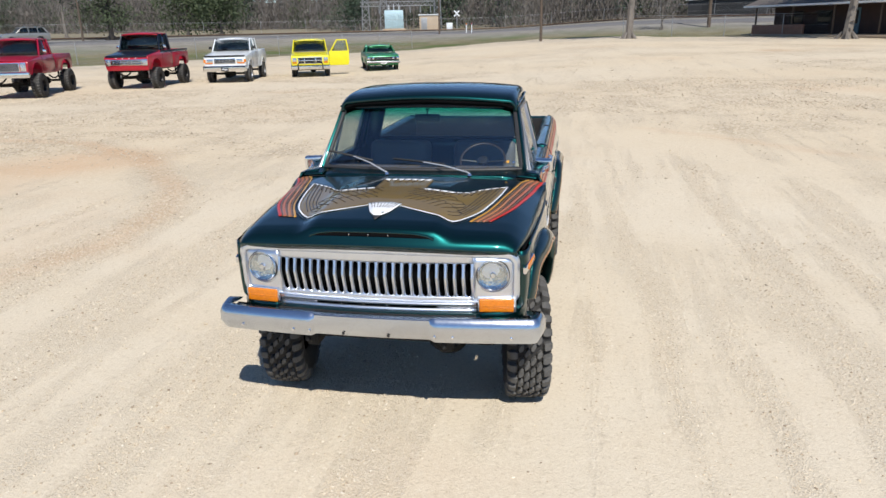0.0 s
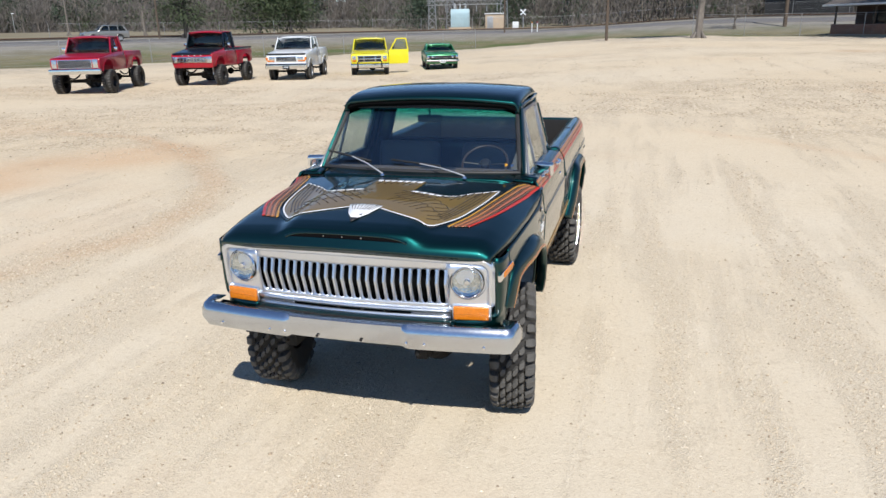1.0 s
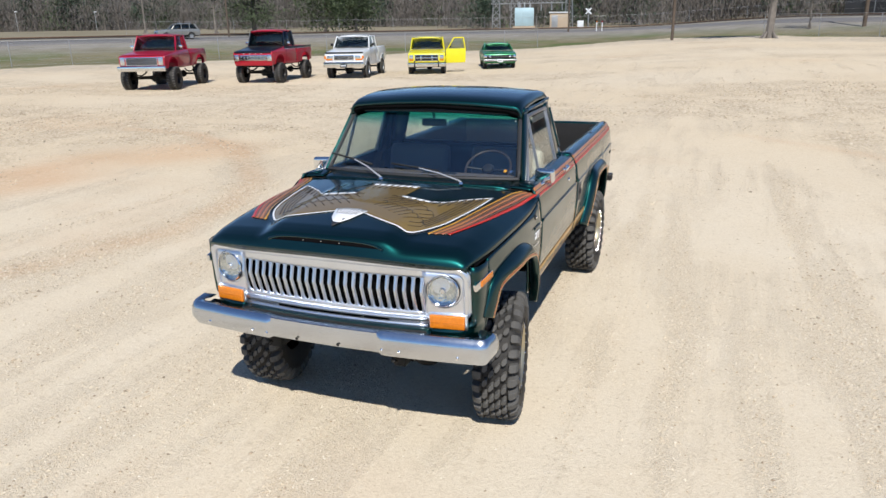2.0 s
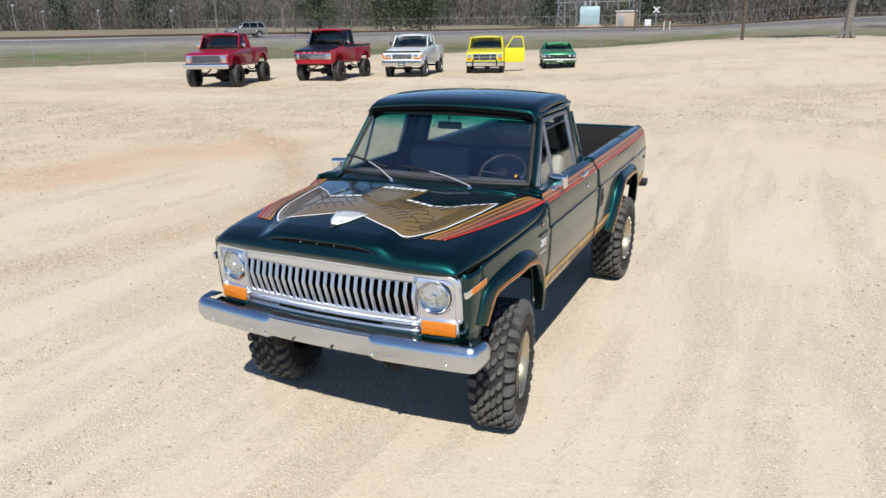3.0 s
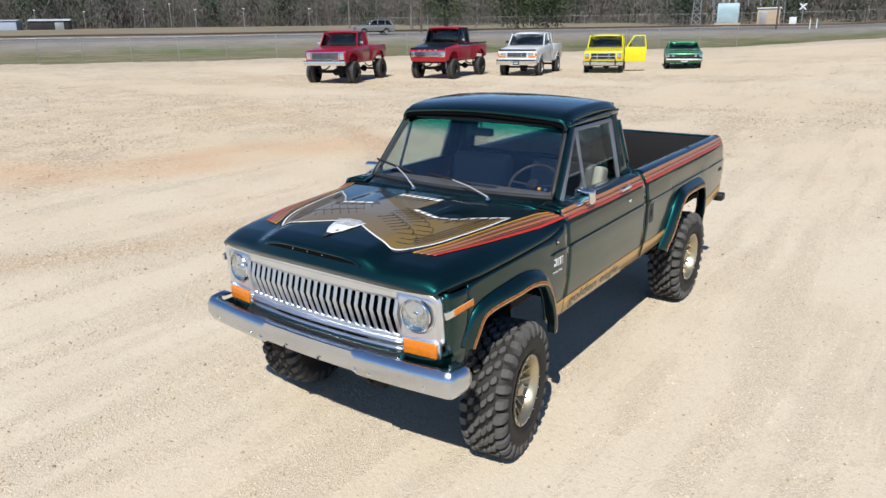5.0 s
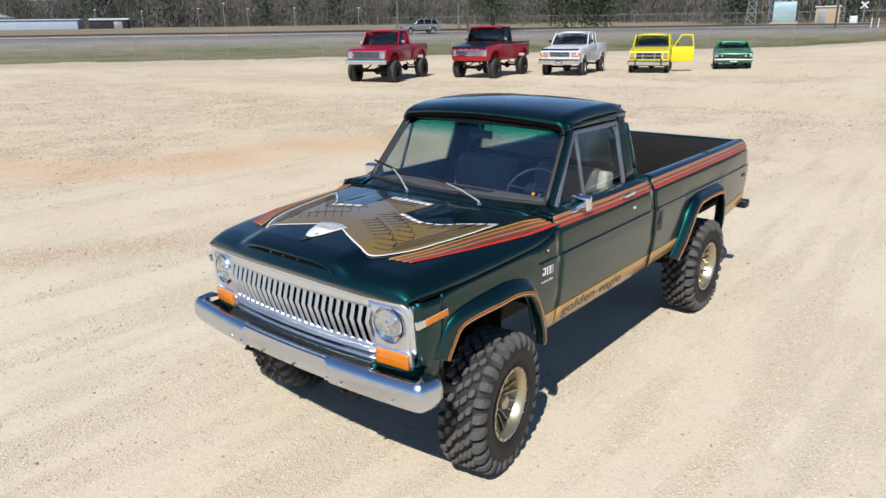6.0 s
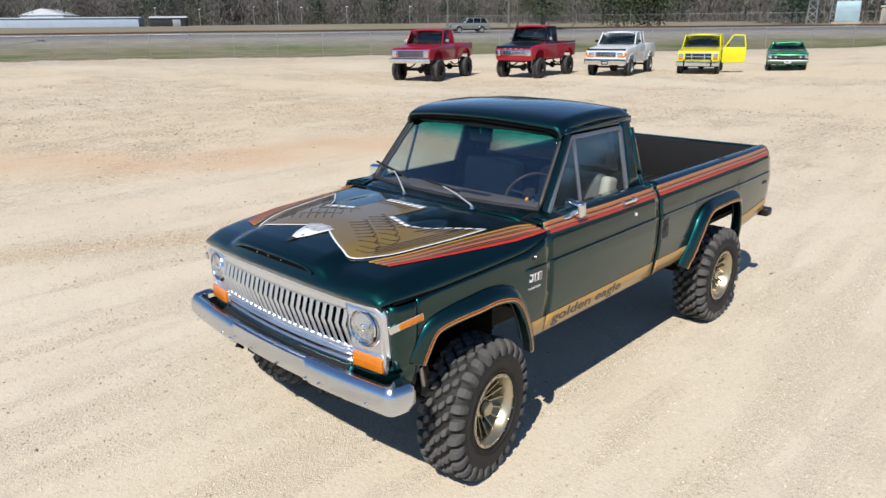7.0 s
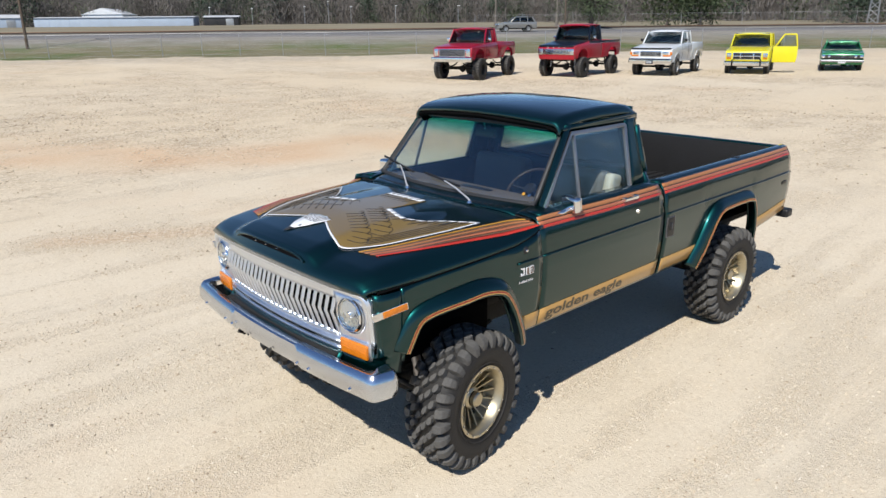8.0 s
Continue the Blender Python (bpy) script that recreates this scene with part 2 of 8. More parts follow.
def prism(poly, a, b, axis="X", bevel=0.0, bm=None, seg=2):
    """A polygon pulled from a to b along an axis. X: poly is (y, z); Y: (x, z); Z: (x, y)."""
    own = bmesh.new()

    def put(p, h):
        return {"X": (h, p[0], p[1]), "Y": (p[0], h, p[1]), "Z": (p[0], p[1], h)}[axis]
    A = [own.verts.new(put(p, a)) for p in poly]
    B = [own.verts.new(put(p, b)) for p in poly]
    n = len(poly)
    own.faces.new(A)
    own.faces.new(B[::-1])
    for i in range(n):
        own.faces.new((A[i], B[i], B[(i + 1) % n], A[(i + 1) % n]))
    fix(own)
    if bevel:
        bmesh.ops.bevel(own, geom=own.edges[:], offset=bevel, segments=seg, affect="EDGES", profile=0.6, clamp_overlap=True)
    return merge(bm, own)


def thing(name, m, label, category, group=""):
    """An empty at a thing's base."""
    ob = new(name)
    ob.empty_display_size = 0.3
    ob.matrix_basis = m
    return tagged(ob, label, category, group)


def lin(a, b, n):
    return [a + (b - a) * i / (n - 1) for i in range(n)]


def ramp(x, pts):
    """Straight-line interpolation through (x, y) pairs."""
    if x <= pts[0][0]:
        return pts[0][1]
    for (x0, y0), (x1, y1) in zip(pts, pts[1:]):
        if x <= x1:
            return y0 + (y1 - y0) * (x - x0) / (x1 - x0)
    return pts[-1][1]


def smooth01(a, b, x):
    t = min(1.0, max(0.0, (x - a) / (b - a)))
    return t * t * (3 - 2 * t)


# ---- the ground: one sheet, a gravel lot with grass and a road bank beyond ----
EDGE = [(-110, -60), (-63, 11), (-53, 25), (-41.5, 38), (-29, 57), (-18, 68), (-8, 72), (7, 66), (16, 61), (28, 60), (70, 52), (110, -60)]


def edge_gap(x, y):
    """Metres beyond the lot's edge (minus: within the lot)."""
    best, inside = 1e9, False
    n = len(EDGE)
    for i in range(n):
        (x0, y0), (x1, y1) = EDGE[i], EDGE[(i + 1) % n]
        dx, dy = x1 - x0, y1 - y0
        t = min(1.0, max(0.0, ((x - x0) * dx + (y - y0) * dy) / (dx * dx + dy * dy)))
        best = min(best, math.hypot(x - x0 - t * dx, y - y0 - t * dy))
        if (y0 > y) != (y1 > y) and x < x0 + (y - y0) * dx / dy:
            inside = not inside
    return -best if inside else best


def lot_height(x, y):
    h = 0.0
    if y > 5:
        h = 0.018 * (y - 5) * smooth01(-0.28, 0.08, x / (y + 8))
    r = math.hypot(x, y - 1.5)
    wob = noise.noise(Vector((x * 0.12, y * 0.12, 3.1))) * 0.05 + noise.noise(Vector((x * 0.5, y * 0.5, 7.7))) * 0.018
    return h + wob * smooth01(3.5, 9, r)


def ground_height(x, y):
    d = edge_gap(x, y)
    if d <= 0:
        return lot_height(x, y)
    right = smooth01(-16, 14, x)
    top = 1.55 + 1.0 * right
    h0 = lot_height(x, y) if d < 30 else min(lot_height(x, y), 1.2)
    h0 = min(h0, 1.15)
    f = ramp(d, [(0, 0.0), (9, 0.16), (20, 0.86), (31, 1.0), (39, 1.12), (60, 1.15)])
    z = h0 * (1 - min(1, d / 20)) + top * f
    return z + 0.011 * max(0.0, min(d, 160) - 60) + 0.05 * noise.noise(Vector((x * 0.08, y * 0.08, 0)))


def line_gap(x, y, pts):
    best = 1e9
    for (x0, y0), (x1, y1) in zip(pts, pts[1:]):
        dx, dy = x1 - x0, y1 - y0
        t = min(1.0, max(0.0, ((x - x0) * dx + (y - y0) * dy) / (dx * dx + dy * dy)))
        best = min(best, math.hypot(x - x0 - t * dx, y - y0 - t * dy))
    return best


TURNING_TRACK = [(-12.1, 10.2), (-9.8, 10.0), (-7.1, 8.2), (-5.1, 5.8), (-4.4, 4.3), (-4.2, 2.8), (-4.6, 1.4), (-5.6, -0.5)]
CLAY_PATCH = [(-14.0, -1.0), (-12.2, 1.4), (-10.2, 2.6), (-9.0, 4.6), (-9.1, 6.2), (-8.0, 8.0)]
BERM = [(-20.0, -1.0), (-19.2, 3.0), (-18.2, 6.5), (-18.3, 9.6), (-19.2, 13.0)]
SCUFF = [(2.6, 11.8), (3.9, 10.9), (5.1, 9.6), (6.4, 8.5), (8.5, 7.6)]
SCUFF_2 = [(12.0, 41.2), (15.4, 39.6)]
LOOSE_RIDGES = [(-2.72, 0.22), (-1.42, 0.13), (-0.93, 0.10), (3.08, 0.24), (1.75, 0.16), (-4.3, 0.3)]


def clay_at(x, y):
    c = 0.62 * smooth01(0.34, 0.08, line_gap(x, y, TURNING_TRACK)) + 0.9 * smooth01(2.0, 0.3, line_gap(x, y, CLAY_PATCH))
    c += 0.45 * smooth01(0.35, 0.05, line_gap(x, y, SCUFF)) + 0.8 * smooth01(0.6, 0.1, line_gap(x, y, SCUFF_2))
    return min(1.0, c) * (0.80 + 0.5 * noise.noise(Vector((x * 0.9, y * 0.9, 5))))


def loose_at(x, y):
    """How much loose gravel lies here: streaks along the driving lanes, heaps at the berm."""
    v = 0.42 + 0.75 * noise.noise(Vector((x * 1.5, y * 0.16, 2.0))) + 0.75 * noise.noise(Vector((x * 3.6, y * 0.34, 6.0))) + 0.35 * noise.noise(Vector((x * 0.35, y * 0.35, 9.0)))
    for rx, w in LOOSE_RIDGES:
        bend = rx + 0.10 * math.sin(y * 0.55 + rx) + (0.09 * y if rx > 2.5 else 0)
        v += 0.48 * smooth01(w * 1.6, w * 0.3, abs(x - bend)) * smooth01(6.5, 2.0, abs(y + 0.2))
    v += 0.8 * smooth01(0.9, 0.2, line_gap(x, y, BERM)) + 0.9 * smooth01(0.75, 0.1, line_gap(x, y, TURNING_TRACK))
    return min(1.0, max(0.0, v))


def sandy_at(x, y):
    """How much yellower the ground turns, growing with distance from the truck."""
    d = math.hypot(x - 0.5, (y + 1.0) * 0.8)
    return max(0.0, min(1.0, smooth01(4.0, 11.0, d) * (0.75 + 0.7 * noise.noise(Vector((x * 0.13, y * 0.2, 1.5))))))


def rubble_at(x, y):
    """Bands of coarse stones out on the lot, away from the packed driving lanes."""
    d = math.hypot(x, y - 1.0)
    n0 = noise.noise(Vector((x * 0.10, y * 0.22, 4.0))) + 0.5 * noise.noise(Vector((x * 0.3, y * 0.5, 8.0)))
    v = smooth01(-0.12, 0.30, n0 + 0.28 * smooth01(-3.0, -9.0, x) * smooth01(34.0, 20.0, y)) * smooth01(6.0, 11.0, d)
    return min(1.0, v + 0.8 * smooth01(1.2, 0.2, line_gap(x, y, BERM)) + 0.7 * smooth01(0.5, 0.1, line_gap(x, y, TURNING_TRACK)))


def build_ground():
    bm = bmesh.new()
    lay = bm.verts.layers.float.new("beyond_edge")
    lay_loose = bm.verts.layers.float.new("loose_gravel")
    lay_clay = bm.verts.layers.float.new("clay")
    lay_rub = bm.verts.layers.float.new("rubble")
    lay_sand = bm.verts.layers.float.new("sandy")
    radii = [0.0]
    while radii[-1] < 1600:
        r = radii[-1]
        radii.append(r + (0.16 if r < 9 else 0.3 if r < 16 else 0.6 if r < 30 else 1.6 if r < 120 else r * 0.08))
    n = 320
    rings = []
    for r in radii:
        ring = []
        for k in range(n):
            a = 2 * math.pi * k / n
            x, y = r * math.cos(a), 1.5 + r * math.sin(a)
            if r == 0 and k:
                ring.append(ring[0])
                continue
            v = bm.verts.new((x, y, ground_height(x, y)))
            v[lay] = edge_gap(x, y)
            v[lay_sand] = sandy_at(x, y)
            if r < 60:
                v[lay_loose], v[lay_clay] = loose_at(x, y), clay_at(x, y)
                v[lay_rub] = rubble_at(x, y)
            else:
                v[lay_loose] = 0.5
            ring.append(v)
        rings.append(ring)
    for A, B in zip(rings, rings[1:]):
        for k in range(n):
            j = (k + 1) % n
            if A[k] is A[j]:
                bm.faces.new((A[k], B[k], B[j]))
            else:
                bm.faces.new((A[k], B[k], B[j], A[j]))
    return part("ground", bm, M_GROUND, smooth=True, sharp=80)


def ground_material():
    m = bpy.data.materials.new("pale_gravel_and_grass")
    m.use_nodes = True
    n, ln = m.node_tree.nodes, m.node_tree.links
    p = n["Principled BSDF"]
    tc = n.new("ShaderNodeTexCoord")

    def tex(scale, detail=4, rough=0.55, kind="ShaderNodeTexNoise"):
        t = n.new(kind)
        t.inputs["Scale"].default_value = scale
        if kind == "ShaderNodeTexNoise":
            t.inputs["Detail"].default_value, t.inputs["Roughness"].default_value = detail, rough
        ln.new(tc.outputs["Object"], t.inputs["Vector"])
        return t

    def span(sock, a, b, lo=0.0, hi=1.0):
        r = n.new("ShaderNodeMapRange")
        for k, v in (("From Min", a), ("From Max", b), ("To Min", lo), ("To Max", hi)):
            r.inputs[k].default_value = v
        ln.new(sock, r.inputs["Value"])
        return r.outputs[0]

    def blend(fac, a, b, mode="MIX"):
        x = n.new("ShaderNodeMix")
        x.data_type, x.blend_type = "RGBA", mode
        if isinstance(fac, float):
            x.inputs["Factor"].default_value = fac
        else:
            ln.new(fac, x.inputs["Factor"])
        for key, v in (("A", a), ("B", b)):
            if isinstance(v, tuple):
                x.inputs[key].default_value = (*v, 1)
            else:
                ln.new(v, x.inputs[key])
        return x.outputs["Result"]

    def calc(op, a, b=None):
        x = n.new("ShaderNodeMath")
        x.operation = op
        for i, v in enumerate((a, b)):
            if v is None:
                continue
            if isinstance(v, (int, float)):
                x.inputs[i].default_value = v
            else:
                ln.new(v, x.inputs[i])
        return x.outputs[0]

    # gravel: cream fines, grey-white stones, orange clay patches
    fines = blend(span(tex(1.1, 6).outputs["Fac"], 0.3, 0.7), (0.575, 0.487, 0.365), (0.622, 0.550, 0.440))
    def layer(name):
        a = n.new("ShaderNodeAttribute")
        a.attribute_name = name
        return a.outputs["Fac"]
    clay = calc("ADD", layer("clay"), span(tex(0.16, 5).outputs["Fac"], 0.58, 0.74, 0.0, 0.5))
    fines = blend(calc("MULTIPLY", layer("sandy"), 0.75), fines, (0.555, 0.430, 0.275))
    broad = span(tex(0.33, 6, 0.6).outputs["Fac"], 0.32, 0.68)
    fines = blend(calc("MULTIPLY", broad, 0.25), fines, (0.520, 0.430, 0.310))
    fines = blend(span(tex(55, 5, 0.7).outputs["Fac"], 0.35, 0.75), fines, (0.68, 0.60, 0.47))
    peb = tex(80, kind="ShaderNodeTexVoronoi")
    peb2 = tex(17, kind="ShaderNodeTexVoronoi")
    sm = n.new("ShaderNodeMapping")
    sm.inputs["Scale"].default_value = (5.5, 0.55, 1.0)
    ln.new(tc.outputs["Object"], sm.inputs["Vector"])
    streak = tex(1.0, 6, 0.62)
    ln.new(sm.outputs[0], streak.inputs["Vector"])
    lanes = span(streak.outputs["Fac"], 0.36, 0.64, -0.40, 0.40)
    patch = span(calc("ADD", calc("ADD", layer("loose_gravel"), lanes), span(tex(0.9, 5, 0.7).outputs["Fac"], 0.3, 0.7, -0.35, 0.35)), 0.35, 0.95)
    stone = calc("MULTIPLY", span(peb.outputs["Distance"], 0.42, 0.30), patch)
    fines = blend(calc("MULTIPLY", patch, 0.15), fines, (0.50, 0.405, 0.285))
    grey = n.new("ShaderNodeHueSaturation")
    grey.inputs["Saturation"].default_value = 0.0
    ln.new(peb.outputs["Color"], grey.inputs["Color"])
    stones = blend(span(grey.outputs["Color"], 0.25, 0.75), (0.34, 0.275, 0.20), (0.68, 0.62, 0.53))
    gravel = blend(calc("MULTIPLY", stone, 0.55), fines, stones)
    gravel = blend(calc("MULTIPLY", span(tex(110, 3, 0.7).outputs["Fac"], 0.56, 0.74, 0.0, 0.75), calc("ADD", patch, 0.25)), gravel, (0.20, 0.165, 0.12))
    gravel = blend(span(tex(9, 4, 0.75).outputs["Fac"], 0.62, 0.76, 0.0, 0.34), gravel, (0.34, 0.275, 0.20))
    # coarse rubble bands: stone clumps, shade between them painted as dark gaps
    band = calc("MULTIPLY", layer("rubble"), span(tex(0.9, 5, 0.7).outputs["Fac"], 0.36, 0.60))
    rub = tex(12, kind="ShaderNodeTexVoronoi")
    rub_grey = n.new("ShaderNodeHueSaturation")
    rub_grey.inputs["Saturation"].default_value = 0.0
    ln.new(rub.outputs["Color"], rub_grey.inputs["Color"])
    clump = blend(span(rub_grey.outputs["Color"], 0.2, 0.8), (0.47, 0.385, 0.275), (0.68, 0.595, 0.465))
    clump = blend(span(rub.outputs["Distance"], 0.36, 0.54), clump, (0.33, 0.255, 0.175))
    gravel = blend(calc("MULTIPLY", band, 0.60), gravel, clump)
    gravel = blend(span(tex(2.2, 6, 0.75).outputs["Fac"], 0.52, 0.72, 0.0, 0.12), gravel, (0.46, 0.365, 0.245))
    gravel = blend(calc("MULTIPLY", clay, 0.62), gravel, (0.55, 0.345, 0.200))
    # coarse grain: light chips and dark pits at three sizes
    for sc, lo, hi, amt in ((34, 0.57, 0.68, 0.34), (15, 0.60, 0.70, 0.30), (6.5, 0.62, 0.72, 0.24)):
        t_ = tex(sc, 3, 0.65)
        gravel = blend(span(t_.outputs["Fac"], lo, hi, 0.0, amt), gravel, (0.36, 0.285, 0.20))
        gravel = blend(span(t_.outputs["Fac"], 1 - lo, 1 - hi, 0.0, amt), gravel, (0.72, 0.655, 0.54))
    # beyond the edge: dry winter grass, with green patches
    dry = blend(span(tex(0.35, 5, 0.65).outputs["Fac"], 0.35, 0.65), (0.16, 0.145, 0.085), (0.245, 0.220, 0.140))
    green = span(tex(0.11, 4).outputs["Fac"], 0.47, 0.62)
    grass = blend(green, dry, (0.095, 0.135, 0.042))
    grass = blend(span(tex(9, 6, 0.8).outputs["Fac"], 0.35, 0.65, 0.0, 0.5), grass, (0.11, 0.10, 0.055))
    att = n.new("ShaderNodeAttribute")
    att.attribute_name = "beyond_edge"
    far = att.outputs["Fac"]
    wob = span(tex(0.25, 5, 0.7).outputs["Fac"], 0.2, 0.8, -2.6, 2.6)
    d = calc("ADD", far, wob)
    bank = span(d, 10.0, 18.0)
    field = span(d, 36.0, 42.0)
    dead = blend(span(tex(0.5, 5).outputs["Fac"], 0.3, 0.7), (0.205, 0.192, 0.168), (0.265, 0.250, 0.222))
    straw = blend(span(tex(0.05, 4).outputs["Fac"], 0.35, 0.65), (0.195, 0.172, 0.118), (0.25, 0.222, 0.160))
    grass = blend(bank, grass, dead)
    grass = blend(field, grass, straw)
    kerb = calc("MULTIPLY", span(d, -11.0, -4.0), span(tex(1.6, 5, 0.8).outputs["Fac"], 0.40, 0.62, 0.0, 0.75))
    gravel = blend(kerb, gravel, (0.30, 0.275, 0.245))
    col = blend(span(d, -0.4, 0.5), gravel, grass)
    ln.new(col, p.inputs["Base Color"])
    p.inputs["Roughness"].default_value = 0.95
    _socket(p, "Specular IOR Level").default_value = 0.15
    h1 = calc("MULTIPLY", span(peb.outputs["Distance"], 0.0, 0.5, 1.0, 0.0), calc("ADD", patch, 0.25))
    h2 = calc("MULTIPLY", calc("MULTIPLY", span(peb2.outputs["Distance"], 0.0, 0.5, 1.0, 0.0), patch), 0.30)
    h3 = calc("MULTIPLY", tex(3.2, 7, 0.66).outputs["Fac"], 1.1)
    h4 = calc("MULTIPLY", calc("MULTIPLY", span(rub.outputs["Distance"], 0.0, 0.5, 1.0, 0.0), band), 1.6)
    h5 = calc("MULTIPLY", tex(48, 4, 0.7).outputs["Fac"], calc("ADD", calc("MULTIPLY", patch, 1.6), 0.5))
    h = calc("ADD", calc("ADD", calc("ADD", calc("ADD", h1, h2), h3), h4), h5)
    b = n.new("ShaderNodeBump")
    b.inputs["Strength"].default_value, b.inputs["Distance"].default_value = 0.42, 0.02
    ln.new(h, b.inputs["Height"])
    ln.new(b.outputs[0], p.inputs["Normal"])
    return m


M_GROUND = ground_material()
ground = tagged(build_ground(), "pale cream gravel lot with dry grass beyond its edge", "ground", kind="structure")


def scatter_stones():
    """Loose pebbles: four small shapes, many places; joined, as nobody could count them."""
    rnd = np.random.default_rng(4)
    octa = np.array([(1, 0, 0), (-1, 0, 0), (0, 1, 0), (0, -1, 0), (0, 0, 1), (0, 0, -0.6)], float)
    tri = np.array([(0, 2, 4), (2, 1, 4), (1, 3, 4), (3, 0, 4), (2, 0, 5), (1, 2, 5), (3, 1, 5), (0, 3, 5)])
    for name, count, smin, smax, mt, text in (
            ("pebbles", 120000, 0.0040, 0.015, M_PEBBLE, "small cream and grey pebbles loose on the lot"),
            ("stones", 52000, 0.012, 0.040, M_STONE, "scattered cream and brown stones on the lot")):
        verts, faces = [], []
        made = 0
        while made < count:
            if name == "pebbles":
                a, r = rnd.uniform(0, 2 * math.pi), 7.5 * (rnd.uniform(0, 1) ** 0.62)
                x, y = 0.6 + r * math.cos(a), 0.8 + r * math.sin(a)
                keep = loose_at(x, y) ** 2.6 + 0.035
            else:
                a, r = rnd.uniform(-1.50, 0.72), 3.0 + 38.0 * rnd.uniform(0, 1) ** 0.8
                x, y = 2.0 + r * math.sin(a), -3.0 + r * math.cos(a)
                clump = 0.5 + 1.1 * noise.noise(Vector((x * 0.45, y * 0.45, 1.0)))
                keep = 0.02 + (loose_at(x, y) ** 2.4) * max(0.05, clump) * 0.5 + rubble_at(x, y) ** 2.2 * 0.7 * max(0.08, clump)
            if rnd.uniform() > keep:
                continue
            sz = (smin + (smax - smin) * rnd.uniform() ** 2.6) * min(1.0, (0.62 if name == "pebbles" else 0.30) + r * 0.035)
            sc = sz * rnd.uniform(0.6, 1.25, 3) * np.array((1, 1, 0.62))
            p = (octa + rnd.uniform(-0.22, 0.22, octa.shape)) * sc
            b = rnd.uniform(0, 2 * math.pi)
            rot = np.array(((math.cos(b), -math.sin(b), 0), (math.sin(b), math.cos(b), 0), (0, 0, 1)))
            p = p @ rot.T + np.array((x, y, lot_height(x, y) + sc[2] * 0.30))
            faces += (tri + len(verts)).tolist()
            verts += p.tolist()
            made += 1
        me = bpy.data.meshes.new(name)
        me.from_pydata(verts, [], faces)
        me.materials.append(mt)
        tagged(new(name, me), text, "stones", kind="stuff")


def island_material(name, cols, rough=0.9):
    m = bpy.data.materials.new(name)
    m.use_nodes = True
    n, ln = m.node_tree.nodes, m.node_tree.links
    g = n.new("ShaderNodeNewGeometry")
    rp = n.new("ShaderNodeValToRGB")
    rp.color_ramp.elements[0].color, rp.color_ramp.elements[1].color = (*cols[0], 1), (*cols[-1], 1)
    for i, c in enumerate(cols[1:-1]):
        rp.color_ramp.elements.new((i + 1) / (len(cols) - 1)).color = (*c, 1)
    ln.new(g.outputs["Random Per Island"], rp.inputs[0])
    ln.new(rp.outputs[0], n["Principled BSDF"].inputs["Base Color"])
    n["Principled BSDF"].inputs["Roughness"].default_value = rough
    return m


M_PEBBLE = island_material("mixed_pebbles", [(0.62, 0.55, 0.44), (0.55, 0.46, 0.34), (0.46, 0.38, 0.28), (0.66, 0.60, 0.50), (0.58, 0.49, 0.37), (0.42, 0.34, 0.25), (0.30, 0.235, 0.165)])
M_STONE = island_material("mixed_stones", [(0.50, 0.41, 0.30), (0.36, 0.285, 0.205), (0.58, 0.505, 0.40), (0.50, 0.42, 0.31), (0.54, 0.465, 0.36), (0.22, 0.175, 0.125)])
scatter_stones()


# ---- the dark green pickup ----
SIDE = [(0.60, 0.868), (0.69, 0.884), (0.80, 0.906), (0.95, 0.921), (1.10, 0.925), (1.125, 0.925), (1.140, 0.917), (1.25, 0.906), (1.30, 0.886), (1.345, 0.858)]

SIDE_PLAIN = [(0.60, 0.868), (0.69, 0.884), (0.80, 0.906), (0.95, 0.921), (1.10, 0.924), (1.20, 0.915), (1.25, 0.906), (1.30, 0.886), (1.345, 0.858)]


def side_x(y, z):
    """Half width of the body at a place along it and a height."""
    t = 1.0
    if y < 0.45:
        t -= 0.085 * ((0.45 - y) / 1.1) ** 1.8
    if y > 3.3:
        t -= 0.02 * ((y - 3.3) / 0.65) ** 2
    k = smooth01(0.40, 0.15, y)
    w = ramp(z, SIDE)
    if k > 0:
        w += (ramp(z, SIDE_PLAIN) - w) * k
    return w * t


def hood_base(y):
    return ramp(y, [(-0.735, 1.207), (-0.729, 1.222), (-0.716, 1.239), (-0.69, 1.256), (-0.65, 1.271), (-0.60, 1.285), (-0.45, 1.306), (-0.2, 1.330), (0.25, 1.352), (0.62, 1.366)])


def hood_edge(y):
    return ramp(y, [(-0.735, 1.170), (-0.64, 1.180), (0.30, 1.238), (0.42, 1.262), (0.52, 1.303), (0.70, 1.32)])


def hood_rim(y):
    return side_x(y, 1.24) - 0.004


def hood_z(x, y):
    a, xe = abs(x), hood_rim(y)
    base = hood_base(y) - 0.030 * (min(a, 0.72) / 0.72) ** 2
    lift = 0.036 * smooth01(0.46, 0.33, a) * smooth01(0.55, -0.35, y) * smooth01(-0.728, -0.690, y)
    s = max(0.0, (a - 0.70) / (xe - 0.70))
    z = base + lift
    if s > 0:
        z -= (z - hood_edge(y)) * min(1.0, s) ** 2.1
    return z


def nose_y(x):
    return -0.735 + 0.085 * (abs(x) / 0.82) ** 2.2


def glass_foot(x):
    return 0.57 + 0.090 * (abs(x) / 0.72) ** 2


def glass_head(x):
    return 0.935 + 0.065 * (abs(x) / 0.65) ** 2


pickup = thing("pickup_truck", pose(0, 0, 0), "lifted dark green pickup with gold eagle hood graphic on pale gravel", "pickup truck")


